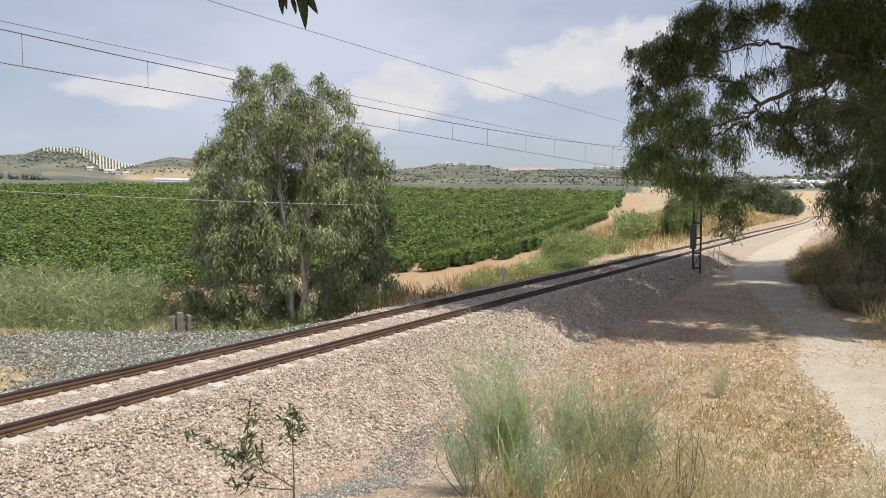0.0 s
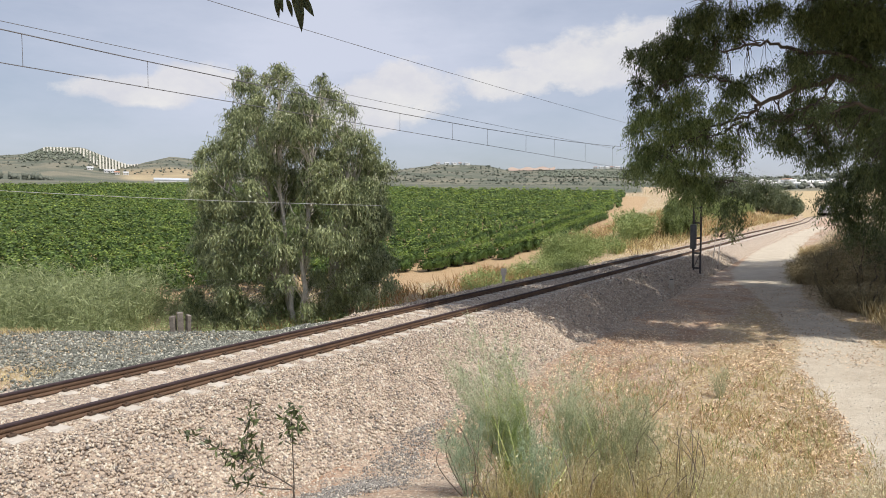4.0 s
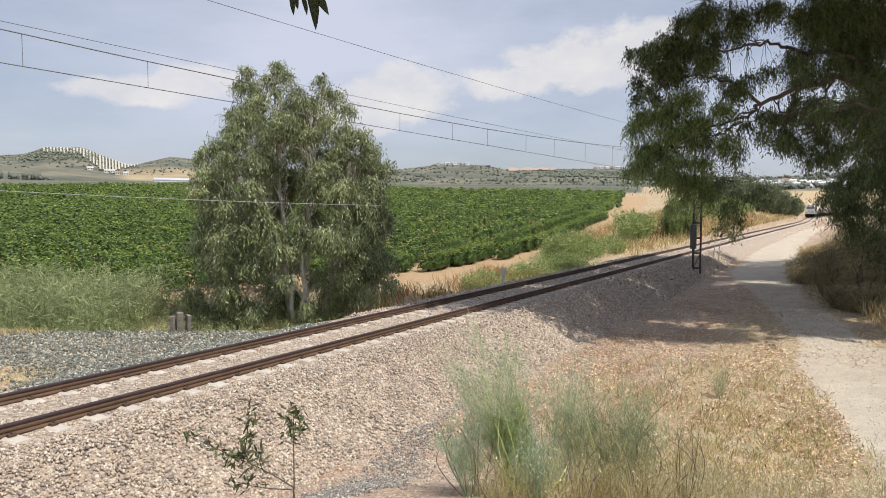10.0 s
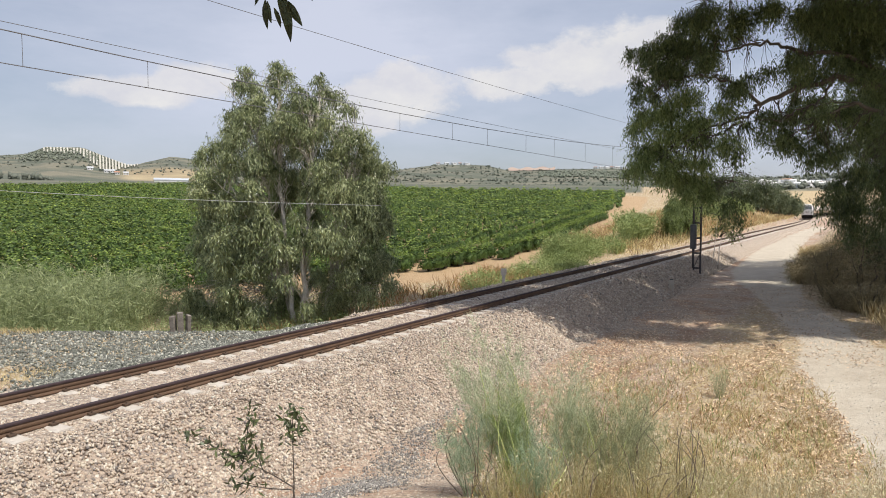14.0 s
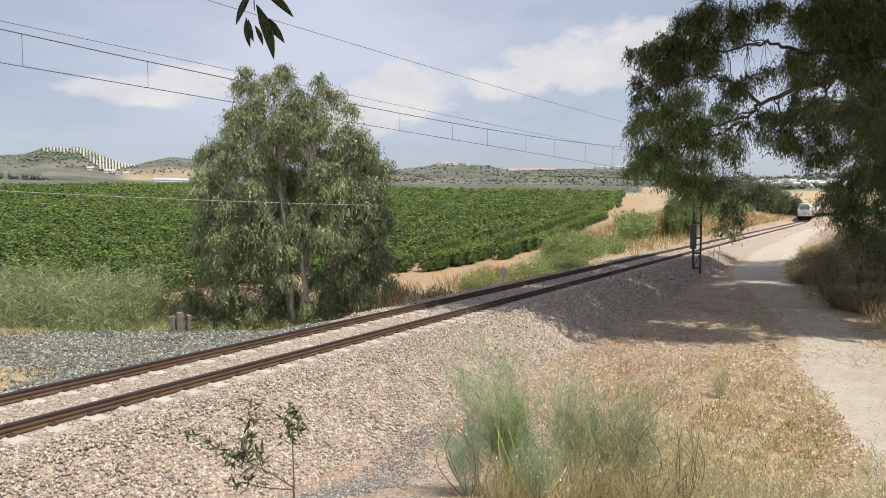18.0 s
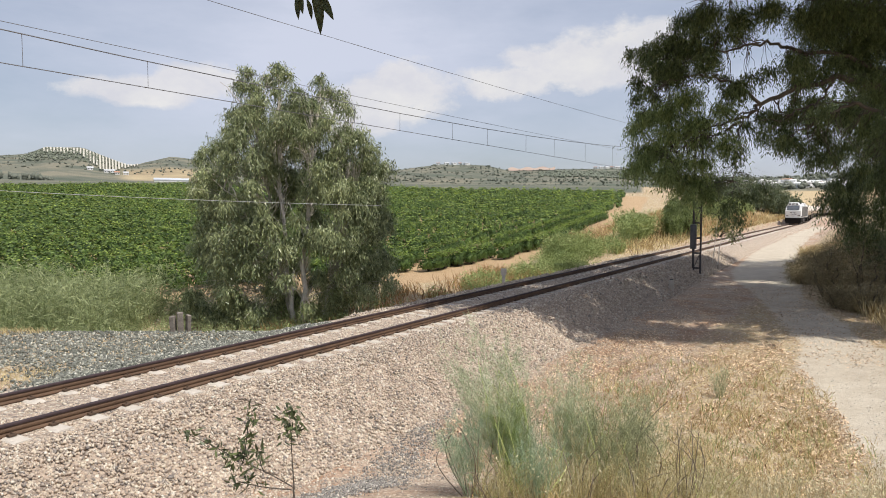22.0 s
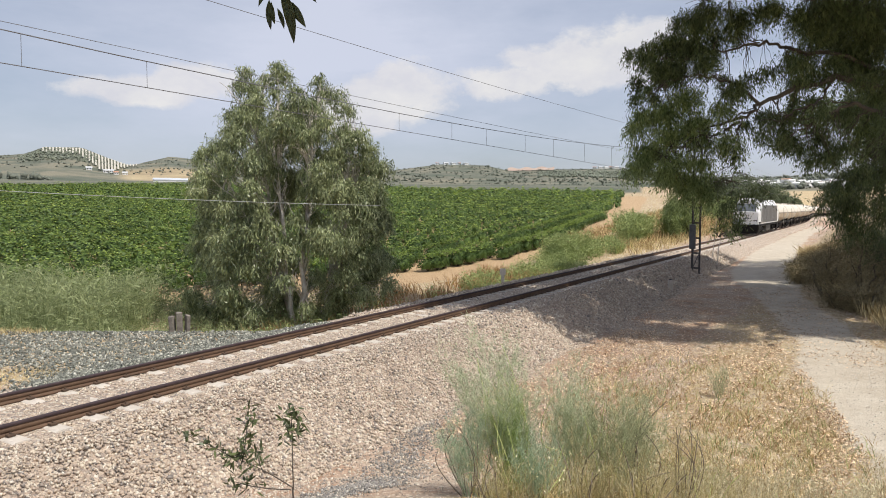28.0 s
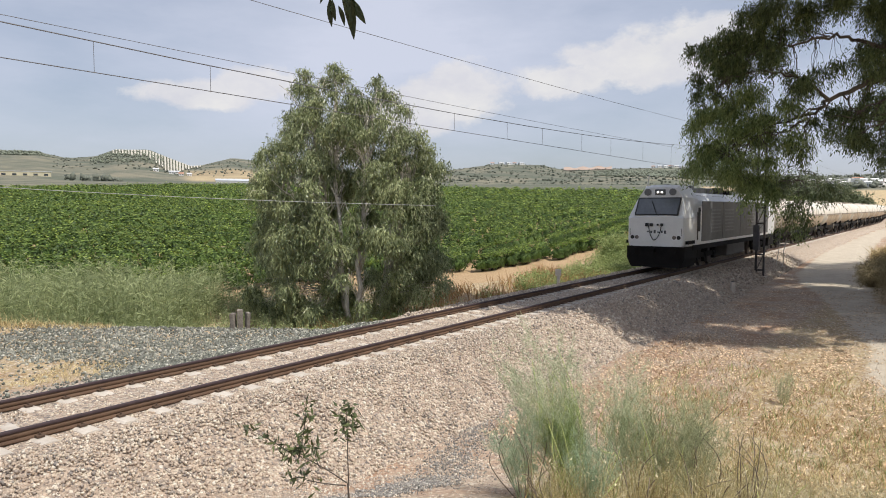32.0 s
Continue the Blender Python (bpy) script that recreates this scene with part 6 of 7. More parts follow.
    grass("green_weed", gx[weed], gy[weed], 0.24, 0.013, M_CANE, "green weeds scattered through the dry verge", rng, 0.5, 0.3)
    grass("rust_weed", gx[rust], gy[rust], 0.11, 0.010, M_RUSTGRASS, "rust-brown withered weeds on the verge", rng, 0.6, 0.3)
    # dry grass on the shaded bank by the road, kept clear of the wheel tracks
    n = 9000
    gy = rng.uniform(20, 60, n)
    gx = np.interp(gy, ROAD_Y, ROAD_X) + 2.3 + np.abs(rng.normal(size=n)) * 1.9
    grass("dry_grass", gx, gy, 0.75, 0.022, M_DRY, "pale dry grass on the bank beside the road", rng, 0.4)


build_grasses()


def stem_plant(name, x, y, stems, tall, spread, mat, label, seed, lean=(0, 0), stalks=0, stalk_mat=None, fuzz=9, low=0.3, hair=0.055):
    """A broom-like plant: a few arching stems, branchlets along them and a haze of hair-thin twigs."""
    rng = np.random.default_rng(seed)
    zb = float(height(x, y)[0])
    plant = tagged(new(name), label, "bush")
    plant.matrix_basis = pose(x, y, zb - 0.03)

    def fan(n, reach):
        a, q = rng.uniform(0, 2 * math.pi, n), np.sqrt(rng.random(n))
        h = tall * reach * (0.6 + 0.4 * rng.random(n)) * (1 - 0.15 * q)
        base = np.stack([0.3 * spread * q * np.cos(a), 0.3 * spread * q * np.sin(a), 0 * a], axis=1)
        tip = np.stack([spread * q * np.cos(a) + rng.normal(size=n) * 0.06 + lean[0] * h, spread * q * np.sin(a) + rng.normal(size=n) * 0.06 + lean[1] * h, h], axis=1)
        return base, tip

    def sprout(base, tip, n, lo, length, wild):
        k = rng.integers(0, len(base), n)
        t = rng.uniform(lo, 1.0, n)[:, None]
        run = tip[k] - base[k]
        b = base[k] + run * t + rng.normal(size=(n, 3)) * 0.006
        d = unit(unit(run) * (1 - wild) + rng.normal(size=(n, 3)) * wild + np.array([0, 0, 0.25]))
        return b, b + d * tall * length * rng.uniform(0.5, 1.3, (n, 1))

    base, tip = fan(stems, 1.0)
    b1, t1 = sprout(base, tip, stems * 5, low, 0.16, 0.35)
    b2, t2 = sprout(b1, t1, stems * 5 * fuzz, 0.1, hair, 0.55)
    v, f = join_arrays([blade_arrays(base, tip, 0.0038, rng, 0.16), blade_arrays(b1, t1, 0.003, rng, 0.2)])
    tuft = tagged(part("stem_tuft", np_mesh("stem_tuft", v, f, mat), None, plant), kind="stuff")
    SWAY.append((tuft, Vector((0, 0, 0)), 0.8, seed * 0.7, 2.4))
    v, f = blade_arrays(b2, t2, 0.0029, rng, 0.15)
    spray = tagged(part("twig_spray", np_mesh("twig_spray", v, f, mat), None, plant), kind="stuff")
    SWAY.append((spray, Vector((0, 0, 0)), 0.8, seed * 0.7, 2.4))
    if stalks:
        sb, st = fan(stalks, 0.95)
        for a, b in zip(sb, st):
            bow = np.array([rng.normal() * 0.12, rng.normal() * 0.1, 0.08])
            pts = [a + (b - a) * t + bow * math.sin(math.pi * t) for t in np.linspace(0, 1, 9)]
            v, f = tube_arrays(pts, list(np.linspace(0.009, 0.004, 9)), 5)
            part("stalk", np_mesh("stalk", v, f, stalk_mat, smooth=True), None, plant)
    return plant


M_STALK = surface("yellow_green_stalk", (0.42, 0.50, 0.15), (0.66, 0.70, 0.32), 0.6, 6, 40, 0.1)
M_DEADSTALK = surface("dead_stalk", (0.12, 0.095, 0.07), (0.30, 0.25, 0.19), 0.8, 6, 40, 0.2)
BROOMS = (
        (0.98, 8.3, 100, 2.15, 0.52, M_BROOMPALE, (-0.26, 0), 14, M_STALK, "tall feathery grey-green broom leaning over the near bank"),
        (0.92, 8.1, 40, 1.60, 0.20, M_BROOM, (-0.16, 0), 16, M_STALK, "fresh green broom bush on the near grassy bank"),
        (0.36, 8.0, 60, 1.15, 0.34, M_BROOMGREEN, (-0.10, 0), 10, M_DEADSTALK, "blue-green feathery bush with dark bare stems at its foot"),
        (1.06, 7.7, 60, 0.9, 0.34, M_BROOMGREEN, (0, 0), 3, M_STALK, "blue-green feathery bush on the near grassy bank"),
        (1.62, 8.3, 66, 1.8, 0.36, M_BROOMPALE, (-0.02, 0), 3, M_STALK, "pale grey-green feathery bush on the near grassy bank"),
        (1.95, 8.0, 60, 1.4, 0.42, M_BROOMGREY, (0, 0), 6, M_STALK, "grey-green wiry bush on the near grassy bank"),
        (2.30, 8.1, 60, 1.6, 0.40, M_BROOMGREY, (0.02, 0), 5, M_DEADSTALK, "grey-green wiry bush on the near grassy bank"),
        (2.85, 8.0, 30, 1.35, 0.28, M_DRYSTEM, (0.06, 0), 9, M_DEADSTALK, "withered brown wiry bush with dark bare stems"),
        )
TUFTS = (
        (1.55, 7.5, 60, 0.8, 0.5, M_DRYSTEM, (0, 0), 5, M_DEADSTALK, "tuft of straw-dry stems on the near grassy bank"),
        (2.2, 7.4, 60, 0.8, 0.5, M_DRYSTEM, (0, 0), 5, M_DEADSTALK, "tuft of straw-dry stems on the near grassy bank"),
        (3.0, 7.6, 56, 0.75, 0.5, M_DRYSTEM, (0, 0), 3, M_STALK, "tuft of straw-dry stems on the near grassy bank"),
        (0.6, 7.3, 60, 0.6, 0.45, M_DRYSTEM, (0, 0), 5, M_DEADSTALK, "tuft of straw-dry stems on the near grassy bank"),
        (3.30, 8.4, 26, 0.80, 0.26, M_CREAMWEED, (0, 0), 0, None, "small weed with cream seed heads in the dry grass"),
        (6.35, 15.6, 60, 0.85, 0.26, M_BROOMGREY, (0, 0), 0, None, "small green tuft on the dry verge"))
for k, (bx, by, n, tall, spread, mat, lean, stalks, stalk_mat, label) in enumerate(BROOMS + TUFTS):
    stem_plant("broom_bush", bx, by, n, tall, spread, mat, label, 200 + k, lean, stalks, stalk_mat, 20 if k < 7 else 6, 0.28 if k < 7 else 0.15)


def build_oats():
    """Ripe seed heads and bent straws standing through the near grass."""
    rng = np.random.default_rng(57)
    n = 21000
    x, y = rng.uniform(0.5, 7.5, n), rng.uniform(7.2, 13.0, n)
    ok = (rng.random(n) < np.clip(0.5 + 0.9 * lumps(x, y, 0.5), 0.05, 1) * np.clip(1.2 - (y - 8) * 0.2, 0.15, 1)) & (x > 0.4 + (y - 8) * 0.4)
    x, y = x[ok], y[ok]
    z = height(x, y)
    h = rng.uniform(0.10, 0.62, len(x)) * np.clip(1.3 - (y - 7.5) * 0.25, 0.4, 1)
    p = np.stack([x, y, z + h], axis=1)
    lv, lf = leaf_arrays(p, unit(rng.normal(size=p.shape) * 0.6 + np.array([0.2, 0, -0.7])), rng.uniform(0.035, 0.075, len(p)), 0.014, rng)
    base = np.stack([x + rng.normal(size=len(x)) * 0.1, y, z - 0.02], axis=1)
    bv, bf = blade_arrays(base, p, 0.005, rng, 0.2)
    v, f = join_arrays([(lv, lf), (bv, np.concatenate([bf[:, [0, 1, 2]], bf[:, [0, 2, 3]]]))])
    tagged(new("wild_oats", np_mesh("wild_oats", v, f, M_STRAW)), "bleached wild oats with drooping seed heads", "grass", kind="stuff")
    # fine grey gravel at the foot of the ballast
    n = 30000
    x, y = rng.uniform(-2.6, 1.0, n), rng.uniform(7.8, 15.0, n)
    ok = rng.random(n) < np.clip(1.0 - 1.5 * np.abs(x + 1.25 - 0.19 * (y - 8.8)) + 0.4 * lumps(x, y, 0.7), 0.0, 1)
    p = np.stack([x[ok], y[ok], height(x[ok], y[ok]) + 0.012], axis=1)
    sv, sf = stone_arrays(p, 0.008 + 0.022 * rng.random(len(p)) ** 2, rng)
    tagged(new("fine_gravel", np_mesh("fine_gravel", sv, sf, M_FINEGRAVEL)), "fine grey gravel at the foot of the ballast", "gravel", kind="stuff")


def build_litter():
    """Fallen leaves along the rim of the road and under the tree."""
    rng = np.random.default_rng(91)
    n = 26000
    y = 8.5 + 13 * rng.random(n) ** 0.8
    x = np.interp(y, ROAD_Y, ROAD_X) - 1.9 - np.abs(rng.normal(size=n)) * np.interp(y, [8, 14, 18, 21], [0.9, 1.8, 3.4, 4.0])
    ok = rng.random(n) < np.clip(0.35 + 1.0 * lumps(x, y, 1.1) + 0.3 * lumps(x, y, 0.4), 0.06, 1)
    # the foot of the ballast, and the shaded road
    q = tp(rng.uniform(11, 24, 7000), 4.2 + np.abs(rng.normal(size=7000)) * 1.5, 0.0)
    y2 = rng.uniform(18.5, 36, 24000)
    x2 = np.interp(y2, ROAD_Y, ROAD_X) + rng.uniform(-6.5, 4.0, 24000)
    ok2 = rng.random(24000) < np.clip(0.55 + 0.9 * lumps(x2, y2, 1.3), 0.15, 1)
    x, y = np.concatenate([x[ok], q[:, 0], x2[ok2]]), np.concatenate([y[ok], q[:, 1], y2[ok2]])
    ok = track_sc(x, y)[1] > 3.9
    x, y = x[ok], y[ok]
    p = np.stack([x, y, height(x, y) + 0.02 + 0.05 * rng.random(len(x))], axis=1)
    way = unit(rng.normal(size=p.shape) * np.array([1, 1, 0.35]))
    v, f = leaf_arrays(p, way, rng.uniform(0.04, 0.12, len(p)), rng.uniform(0.018, 0.042, len(p)), rng, 0.3, np.array([0, 0, 1.5]) + 0 * p)
    tagged(new("leaf_litter", np_mesh("leaf_litter", v, f, M_LITTER)), "rust-brown fallen leaves along the edge of the road", "leaves", kind="stuff")


M_LITTER = surface("fallen_leaf", (0.25, 0.145, 0.075), (0.88, 0.68, 0.46), 0.75, 2, 20, 0.0, island=1.5)
build_litter()
M_STRAW = surface("bleached_straw", (0.28, 0.215, 0.10), (0.92, 0.86, 0.62), 0.7, 2, 20, 0.0, island=0.9, through=0.3)
M_FINEGRAVEL = stone_surface("fine_grey_gravel", ((0.0, (0.10, 0.095, 0.09)), (0.5, (0.22, 0.205, 0.19)), (0.85, (0.36, 0.335, 0.30)), (1.0, (0.66, 0.62, 0.56))))
build_oats()


def build_sapling():
    """The thin oleander-like sapling on the slope before the ballast."""
    rng = np.random.default_rng(31)
    x, y = -1.72, 7.2
    sap = tagged(new("sapling"), "spindly sapling with dark narrow leaves before the ballast", "sapling")
    zb = 0.30
    sap.matrix_basis = pose(x - 0.02, y, zb - 1.02)
    # the stem forks near the ground; each shoot carries loose bunches of leaves
    shoots = [((0.15, 0, 0.80), (0.12, 0, 1.25), (0.10, 0, 1.64), ((0.62, 10), (0.75, 26), (0.88, 30), (1.0, 26)), 0.085),
              ((0.13, 0, 0.83), (-0.20, 0, 1.02), (-0.44, 0, 1.09), ((0.75, 8), (1.0, 22)), 0.05),
              ((-0.40, 0, 1.08), (-0.36, 0.04, 1.3), (-0.34, 0.02, 1.68), ((0.25, 20), (0.5, 20), (0.75, 18), (1.0, 10)), 0.055),
              ((-0.44, 0, 1.10), (-0.62, 0.04, 1.22), (-0.98, 0.05, 1.35), ((0.2, 14), (0.5, 8), (0.75, 12), (1.0, 14)), 0.05),
              ((-0.15, 0, 0.98), (-0.20, -0.05, 1.05), (-0.22, -0.05, 1.24), ((0.6, 10), (1.0, 12)), 0.05),
              ((0.12, 0, 0.80), (-0.25, 0.05, 0.78), (-0.48, 0.05, 0.86), ((0.6, 10), (0.85, 16), (1.0, 16)), 0.07)]
    for k, (a, b, c, bunches, wide) in enumerate(shoots):
        a, b, c = np.array(a), np.array(b), np.array(c)
        pts = [(1 - t) ** 2 * a + 2 * t * (1 - t) * b + t * t * c for t in np.linspace(0, 1, 9)]
        tv, tf = tube_arrays(pts, list(np.linspace(0.008, 0.003, 9)), 5)
        p = np.concatenate([np.repeat([((1 - t) ** 2 * a + 2 * t * (1 - t) * b + t * t * c)], n, axis=0) for t, n in bunches])
        p = p + rng.normal(size=p.shape) * wide * np.array([0.7, 0.7, 0.5])
        way = unit(rng.normal(size=p.shape) + np.array([0, 0, -0.35 if k == 0 else 0.1]))
        lv, lf = leaf_arrays(p, way, 0.125 * (0.6 + 0.6 * rng.random(len(p))), 0.032, rng)
        tri = np.concatenate([tf[:, [0, 1, 2]], tf[:, [0, 2, 3]]])
        v, f = join_arrays([(lv, lf), (tv, tri)])
        me = np_mesh("shoot", v - a, f, [M_SAPLEAF, M_BARKDARK], np.concatenate([np.zeros(len(lf), int), np.ones(len(tri), int)]))
        ob = part("shoot", me, None, sap, at=Matrix.Translation(a))
        SWAY.append((ob, Vector(a), 4.5 if k < 2 else 2.5, 0.6 + k * 0.35, 2.0))
    part("stem", rod((0.18, 0, 0.3), (0.14, 0, 0.83), 0.010, 6), M_BARKDARK, sap)
    return sap


build_sapling()


def build_sprig():
    """The leaves that hang into view close to the camera."""
    rng = np.random.default_rng(41)
    sp = tagged(new("leaf_sprig"), "hanging sprig of dark narrow gum leaves", "leaves")
    D = 1.5
    k = D / 1219.0
    # each leaf: where it starts and ends, in the sprig's own space, and its width
    for n, (x0, z0, x1, z1, w) in enumerate(((-22, 95, 0, 0, 21), (-42, 75, -41, 24, 12), (-20, 78, 22, 26, 17), (-38, 70, -33, 33, 11), (-28, 60, -18, 26, 9), (-30, 120, -60, 62, 14), (-10, 120, 40, 70, 15))):
        a, b = Vector((x0 * k, 0.004 * (n % 3), z0 * k)), Vector((x1 * k, 0.006 * ((n + 1) % 3), z1 * k))
        bm = bmesh.new()
        d = b - a
        side = Vector((d.z, 0.25 * d.length, -d.x)).normalized()
        rows = []
        for t, q in ((0, 0.06), (0.12, 0.45), (0.3, 0.9), (0.5, 1.0), (0.7, 0.78), (0.87, 0.42), (1, 0.03)):
            c = a + d * t + side * (0.10 * d.length * math.sin(math.pi * t) * (1 if n % 2 else -1) * 0.5)
            rows.append([bm.verts.new(c - side * w * k * q / 2), bm.verts.new(c + Vector((0, -0.15 * w * k * q, 0))), bm.verts.new(c + side * w * k * q / 2)])
        for r0, r1 in zip(rows[:-1], rows[1:]):
            for i in range(2):
                bm.faces.new((r0[i], r0[i + 1], r1[i + 1], r1[i]))
        bmesh.ops.solidify(bm, geom=bm.faces[:], thickness=0.0006)
        part("leaf", bm, M_SPRIG, sp, smooth=True)
    pts = [(-26 * k, 0, 85 * k), (-24 * k, 0, 140 * k), (-10 * k, 0.01, 220 * k), (20 * k, 0.03, 330 * k)]
    v, f = tube_arrays(pts, [0.0012, 0.0016, 0.002, 0.003], 6)
    part("twig", np_mesh("twig", v, f, M_BARKDARK), None, sp)
    return sp


sprig = build_sprig()


# ---- far country ----
def house(name, x, y, w, d, h, turn, label, roof=M_GREYROOF, gable=0.0, windows=0, group="", z=None, paint=None):
    zb = float(height(x, y)[0]) if z is None else z
    hs = tagged(new(name), label, "building", group)
    hs.matrix_basis = pose(x, y, zb - 0.3, 0, 0, turn)
    wall = part("wall", box(0, 0, h / 2, w, d, h), paint or M_WALL, hs)
    if gable:
        bm = bmesh.new()
        a = [bm.verts.new(p) for p in ((-w / 2 - 0.3, -d / 2 - 0.3, h), (w / 2 + 0.3, -d / 2 - 0.3, h), (w / 2 + 0.3, d / 2 + 0.3, h), (-w / 2 - 0.3, d / 2 + 0.3, h), (-w / 2 - 0.3, 0, h + gable), (w / 2 + 0.3, 0, h + gable))]
        for q in ((0, 1, 5, 4), (2, 3, 4, 5), (0, 4, 3), (1, 2, 5), (0, 3, 2, 1)):
            bm.faces.new([a[i] for i in q])
        bmesh.ops.recalc_face_normals(bm, faces=bm.faces)
        part("roof", bm, roof, hs)
    else:
        part("roof", box(0, 0, h + 0.15, w + 0.4, d + 0.4, 0.3), roof, hs)
    for k in range(windows):
        part("window", box(-w / 2 + w * (k + 0.5) / windows, -d / 2 - 0.03, h * 0.55, w / windows * 0.4, 0.1, h * 0.3), M_DARKWIN, hs)
    return hs


def polar(az, r):
    return r * math.sin(radians(az)), r * math.cos(radians(az))


def build_far():
    rng = np.random.default_rng(77)
    # the white town and works to the right
    for k in range(90):
        az = 21.0 + 10.0 * (k + rng.random()) / 90
        r = rng.uniform(660, 700) + 34 * (k % 5)
        x, y = polar(az, r)
        long_one = k % 6 == 3
        house("works_building" if long_one else "town_house", x, y, rng.uniform(14, 24) if long_one else rng.uniform(5, 10), 7, rng.uniform(3.8, 5) if long_one else rng.uniform(3.5, 6.5), -az + rng.uniform(-20, 20),
              "long white works shed on the edge of the distant town" if long_one else "small white house of the distant town", M_ROOF if k % 11 == 5 else M_WALL, 1.0 if k % 3 == 1 else 0.0, 3, "buildings of the distant town")
    for k, (az, r) in enumerate(((12.4, 1180), (12.9, 1190), (13.3, 1185), (13.7, 1195), (14.1, 1190), (14.6, 1185), (-0.4, 1140), (0.3, 1150), (0.9, 1145), (1.4, 1150), (2.0, 1148))):
        x, y = polar(az, r)
        house("hill_house", x, y, 6 + 2 * (k % 3), 5, 3, -az + 25 * (k % 3), "small white house on the ridge of the hill", M_ROOF if k % 3 == 0 else M_GREYROOF, 1.0, 2, "houses on the ridge")
    for k, (az, r, w) in enumerate(((-25.9, 520, 4), (-25.2, 510, 3.5), (-25.5, 530, 3.5), (-24.6, 520, 4), (-27.0, 525, 4.5))):
        x, y = polar(az, r)
        house("farmhouse", x, y, w * 0.8, 3.2, 1.7, -az, "white farmhouse below the olive hill", M_ROOF if k == 1 else M_GREYROOF, 0.9, 2, "farm buildings")
    for k, (az, r, w) in enumerate(((-21.7, 420, 14), (-20.8, 425, 9), (-3.3, 345, 11), (-1.3, 345, 12), (0.9, 345, 13))):
        x, y = polar(az, r)
        house("greenhouse", x, y, w, 9, 2.0 if k < 2 else 1.1, -az, "long greenhouse of pale plastic sheet", M_PLASTIC, 1.2 if k < 2 else 0.5, 0, "greenhouses")
    x, y = polar(-35.6, 430)
    house("barn", x, y, 24, 8, 3.3, 35, "long pale-yellow open-fronted barn behind the vineyard", M_GREYROOF, 0.0, 5, z=float(height(x, y)[0]) - 1.2, paint=M_CREAMWALL)
    # bare strips between the rows of the olive grove
    for k in range(30):
        t = k / 29
        az = -29.9 + 6.1 * t
        lo = 885 - (170 + 190 * math.sin(math.pi * min(1, max(0, t - 0.30) / 0.72)) ** 2 + 14 * math.sin(k * 2.3))
        rr = np.linspace(lo, 886, 12)
        wdt = np.radians(0.052)
        aa = np.radians(az) + 0 * rr
        vs, fs = [], []
        for i, (r_, a_) in enumerate(zip(rr, aa)):
            for sgn in (-1, 1):
                px, py = r_ * math.sin(a_ + sgn * wdt), r_ * math.cos(a_ + sgn * wdt)
                vs.append((px, py, float(height(px, py)[0]) + 1.3))
            if i:
                j = 2 * i
                fs.append((j - 2, j - 1, j + 1, j))
        tagged(new("orchard_strip", np_mesh("orchard_strip", vs, fs, M_STRIP)), "bare pale strip of soil between olive rows", "orchard soil", "strips of the olive grove")
    # olive trees on the slopes, and scrub on the hills
    def crowns(n, az0, az1, r0, r1, w, name, label, seed, mat=M_OLIVE, lattice=0.0):
        g = np.random.default_rng(seed)
        a, r = np.radians(g.uniform(az0, az1, n)), g.uniform(r0, r1, n)
        x, y = r * np.sin(a), r * np.cos(a)
        if lattice:
            x, y = np.round(x / lattice) * lattice, np.round(y / lattice) * lattice
        z = height(x, y)
        pos = np.repeat(np.stack([x, y, z + w * 0.55], axis=1), 5, axis=0) + g.normal(size=(n * 5, 3)) * w * np.array([0.35, 0.35, 0.2])
        v, f = stone_arrays(pos, w * g.uniform(0.45, 0.8, n * 5) * np.repeat(0.5 + 1.1 * g.random(n) ** 2, 5), g)
        tagged(new(name, np_mesh(name, v, f, mat)), label, "trees", kind="stuff")
    crowns(130, -37.3, -34.4, 700, 870, 1.7, "olive_grove", "pale-dotted olive grove on the next far hill", 9, lattice=11.0)
    crowns(420, -31.0, -26.5, 600, 840, 1.5, "olive_grove", "scattered grey-green olive trees on the far hill", 1, lattice=9.0)
    crowns(500, -34, -16, 500, 890, 0.9, "hill_scrub", "dark scrub dotted over the far hill", 2, M_RIDGE)
    crowns(620, -5, 17, 560, 1190, 1.5, "hill_scrub", "dark scrub and trees dotted over the far hill", 3, M_RIDGE)
    crowns(500, -5, 17, 330, 640, 0.9, "hill_scrub", "low scrub at the foot of the far hill", 8, M_RIDGE)
    crowns(900, 8, 18, 700, 1000, 2.0, "olive_grove", "grey-green olive trees on the far slope", 4)
    crowns(500, 20, 32, 640, 1250, 4.0, "town_trees", "dark trees among the distant buildings", 5, M_RIDGE)
    crowns(16, -33, -29.5, 330, 360, 2.2, "far_hedge", "dark round trees behind the vineyard crest", 6, M_RIDGE)
    # the reddish quarry cut
    vs, fs = [], []
    for i, az in enumerate(np.linspace(5.4, 9.2, 16)):
        for j, (r, up) in enumerate(((1110, 1.0), (1170, 2.0), (1196, 5.0 + 1.5 * math.sin(i * 1.3)))):
            x, y = polar(az, r)
            vs.append((x, y, float(height(x, y)[0]) + up))
        if i:
            for j in range(2):
                q = 3 * i + j
                fs.append((q - 3, q, q + 1, q - 2))
    tagged(new("quarry", np_mesh("quarry", vs, fs, M_QUARRY)), "reddish cut face of a quarry in the far hill", "quarry", kind="structure")


build_far()


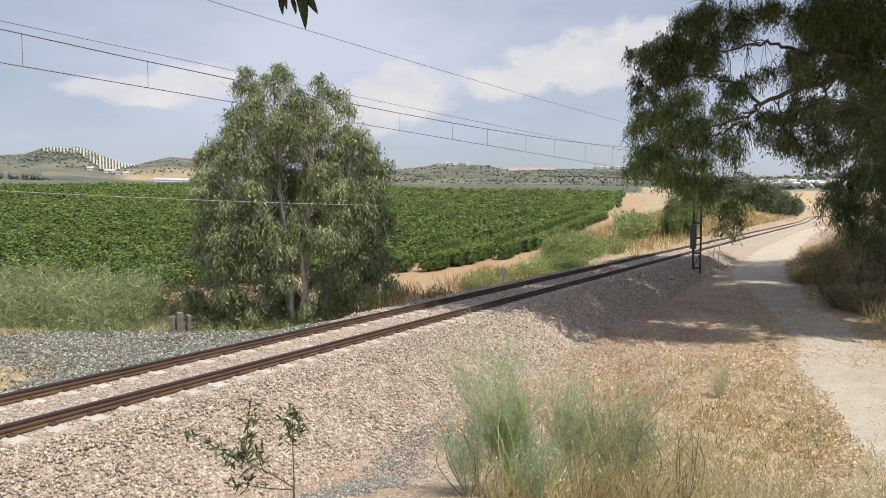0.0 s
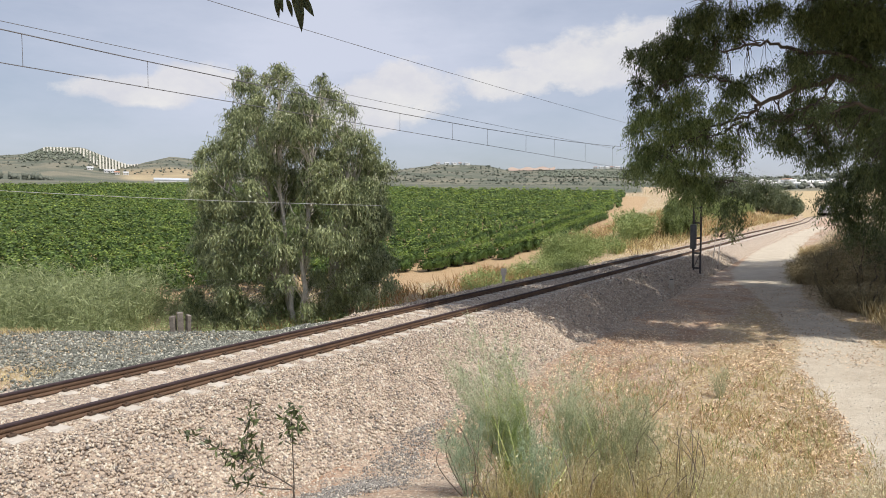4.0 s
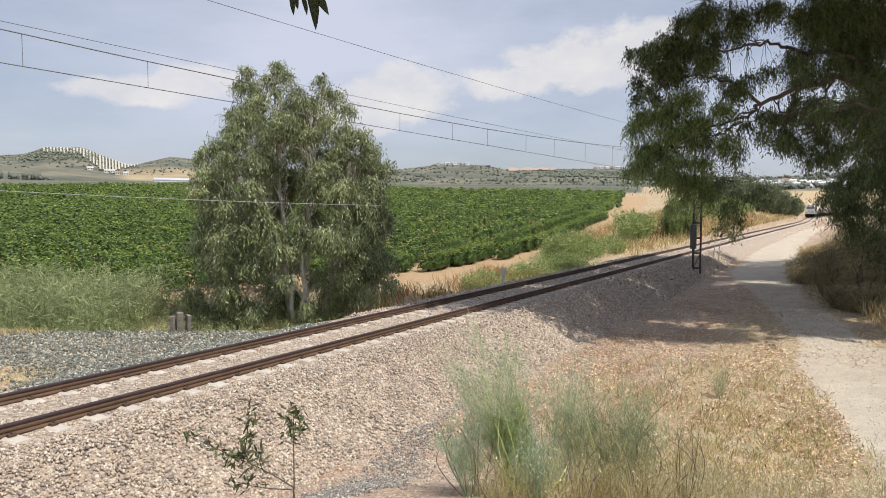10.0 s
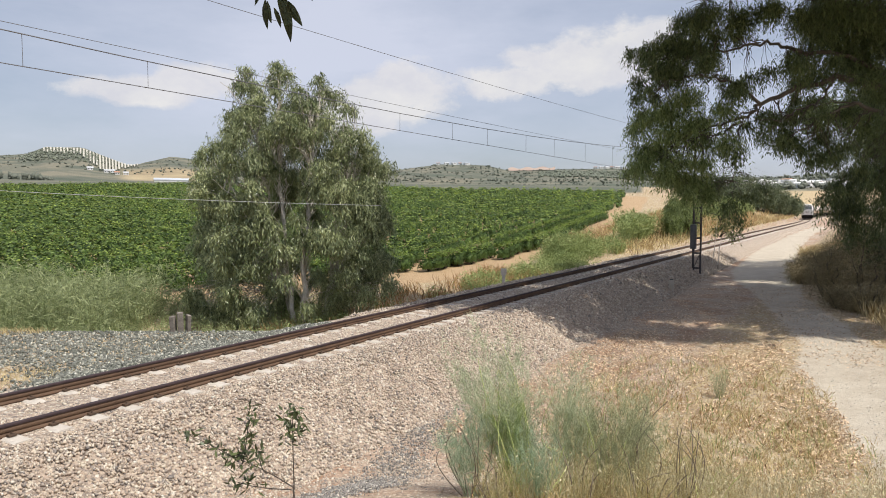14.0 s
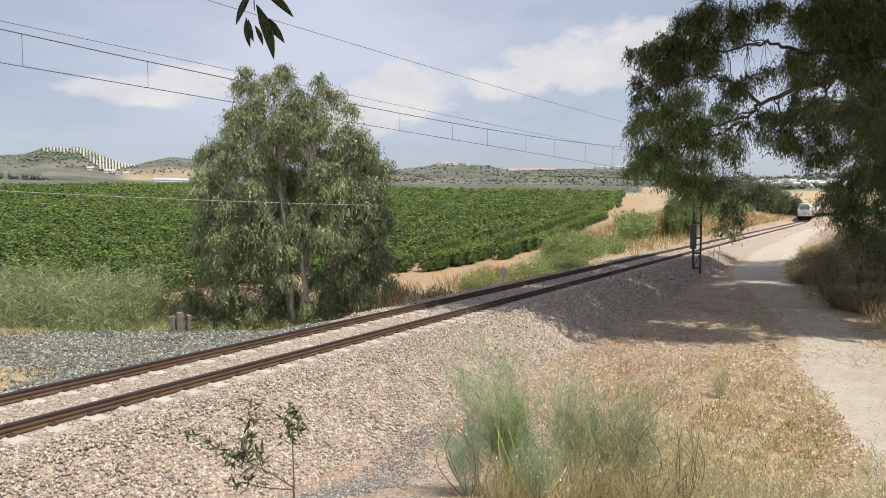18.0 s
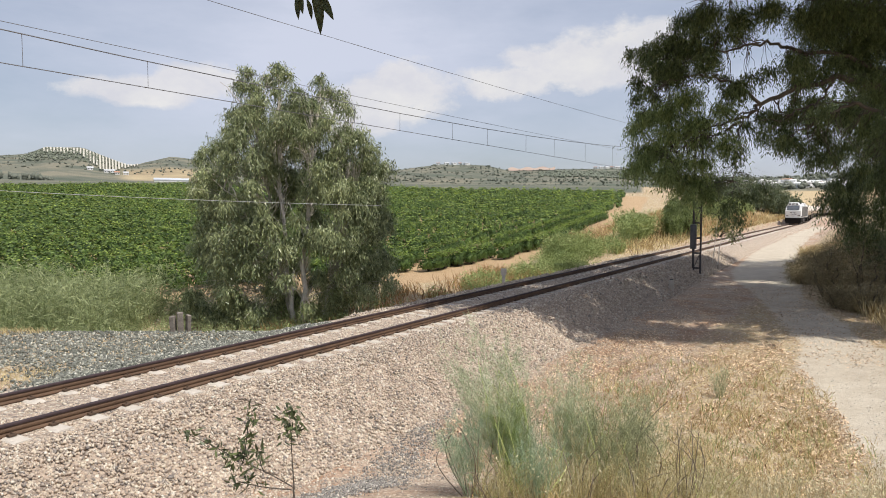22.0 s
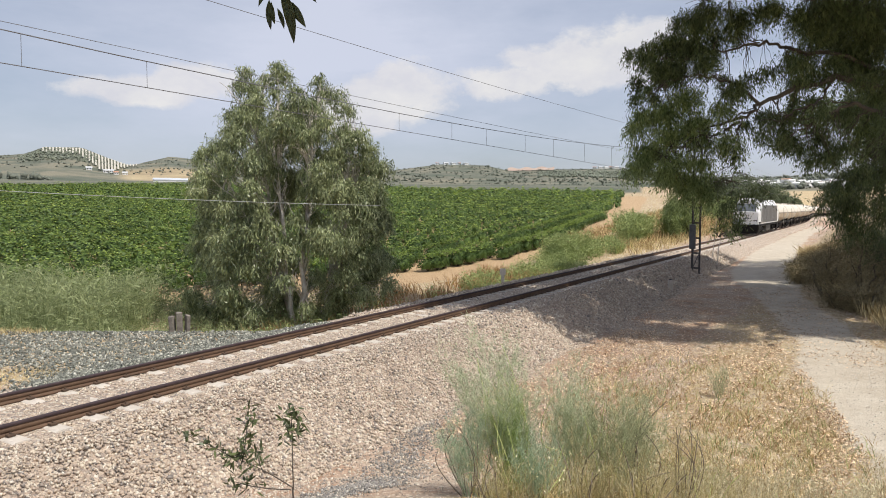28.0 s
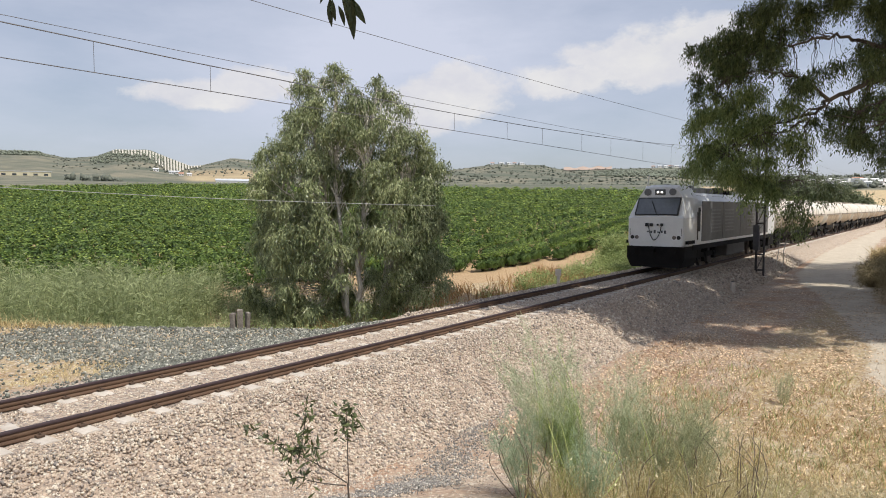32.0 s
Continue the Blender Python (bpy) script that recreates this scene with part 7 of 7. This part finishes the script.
# ---- sleepers and fastenings, under the rails ----
def build_sleepers():
    prof = [(-1.30, -0.17), (-0.62, -0.17), (-0.45, -0.20), (0.45, -0.20), (0.62, -0.17), (1.30, -0.17), (1.33, -0.36), (-1.33, -0.36)]
    bm = bmesh.new()
    rows = [[bm.verts.new((c, y, z - (0.02 if abs(y) > 0.1 else 0))) for c, z in prof] for y in (-0.14, -0.09, 0.09, 0.14)]
    for a, b in zip(rows[:-1], rows[1:]):
        for i in range(len(prof)):
            bm.faces.new((a[i], a[(i + 1) % len(prof)], b[(i + 1) % len(prof)], b[i]))
    bm.faces.new(rows[0][::-1])
    bm.faces.new(rows[-1])
    bmesh.ops.recalc_face_normals(bm, faces=bm.faces)
    me = bm_mesh("sleeper", bm, M_SLEEPER)
    cl = bmesh.new()
    for dx in (-0.105, 0.105):
        add_box(cl, dx, 0, -0.145, 0.09, 0.11, 0.035, bevel=0.008)
        add_rod(cl, (dx, 0, -0.15), (dx, 0, -0.10), 0.016, 6)
    clip_me = bm_mesh("clip", cl, M_CLIP)
    track = tagged(new("sleeper_row"), "row of worn concrete sleepers sunk in ballast under the rails", "sleepers", kind="structure")
    for k in range(200):
        s = -8.13 + 0.6 * k
        x, y, a = on_line(s)
        sl = part("sleeper", me, None, track, at=pose(x, y, 0.0, 0, 0, -math.degrees(a)))
        if k < 70:
            for c0 in (-GAUGE / 2, GAUGE / 2):
                part("clip", clip_me, None, sl, at=Matrix.Translation((c0, 0, 0)))


build_sleepers()


# ---- movement ----
FRONT_T = [-1, 0, 3, 6, 9, 12, 14, 17, 19, 21, 23, 25, 27.5, 29.2, 31.2, 32, 33]
FRONT_S = [358, 349, 322, 295, 267, 238, 219, 193, 176.5, 159, 140, 119, 92, 70, 44, 33.0, 19.5]
SPRIG_T = [0, 1, 2, 3, 6, 7, 8, 9, 10, 11, 12, 13, 14, 17, 18, 19, 20, 21, 22, 23, 24, 25, 27.5, 28, 28.5, 29, 29.5, 30, 30.5, 31, 31.5, 32]
SPRIG_X = [544, 495, 504, 534, 541, 551, 534, 554, 562, 543, 511, 525, 518, 513, 488, 503, 476, 518, 570, 527, 506, 504, 508, 525, 540, 540, 534, 510, 522, 538, 531, 530]
SPRIG_Y = [53, 72, 78, 55, 64, 57, 74, 65, 54, 72, 85, 64, 75, 88, 105, 74, 94, 87, 62, 76, 94, 90, 79, 77, 66, 69, 74, 76, 75, 81, 62, 67]


def motions():
    times = [0, 1.5, 3, 4.5, 6, 7.5, 9, 11, 13, 15, 17, 18.5, 20, 21, 22, 23.5, 25, 26.2, 27.5, 28.4, 29.2, 30.2, 31.2, 31.6, 32]

    def roll(thing, offset, length):
        rows = []
        for t in times:
            s = float(np.interp(t, FRONT_T, FRONT_S)) + offset
            x0, y0, a0 = on_line(s + 0.2 * length)
            x1, y1, a1 = on_line(s + 0.8 * length)
            a = math.atan2(x1 - x0, y1 - y0)
            back = 0.2 * length
            rows.append((t, pose(x0 - back * math.sin(a), y0 - back * math.cos(a), 0.0, 0, 0, 180 - math.degrees(a))))
        walk(thing, rows)

    roll(locomotive, 0.5, 22.4)
    for k, w in enumerate(wagons):
        roll(w, LOCO_LEN + k * WAGON_LEN, 14.3)
    # the locomotive's wheels turn with the way that it has gone
    for ws, y, r in WHEELS:
        rows = []
        for i in range(641):
            gone = FRONT_S[1] - float(np.interp(i * 0.05, FRONT_T, FRONT_S))
            rows.append((i * 0.05, pose(0, y, r, -math.degrees(gone / r) % 360, 0, 0)))
        walk(ws, rows)
    # the sprig swings in the wind
    rows = []
    for t, px, py in zip(SPRIG_T, SPRIG_X, SPRIG_Y):
        rows.append((t, pose((px - 784) / 1219 * 1.5, 1.5, EYE_Z + (369 - py) / 1219 * 1.5 * 0.985, 0, (px - 525) * 0.10, 0)))
    walk(sprig, rows)
    # boughs and shoots sway
    for ob, place, swing, phase, period in SWAY:
        rows = []
        for i in range(33):
            w = 2 * math.pi * i / period
            a = swing * (0.65 * math.sin(w + phase) + 0.35 * math.sin(w * 0.43 + 1.7 * phase))
            b = 0.5 * swing * math.sin(w * 0.71 + 2.1 * phase)
            rows.append((i, Matrix.Translation(place) @ pose(0, 0, 0, b, a, 0)))
        walk(ob, rows)


motions()
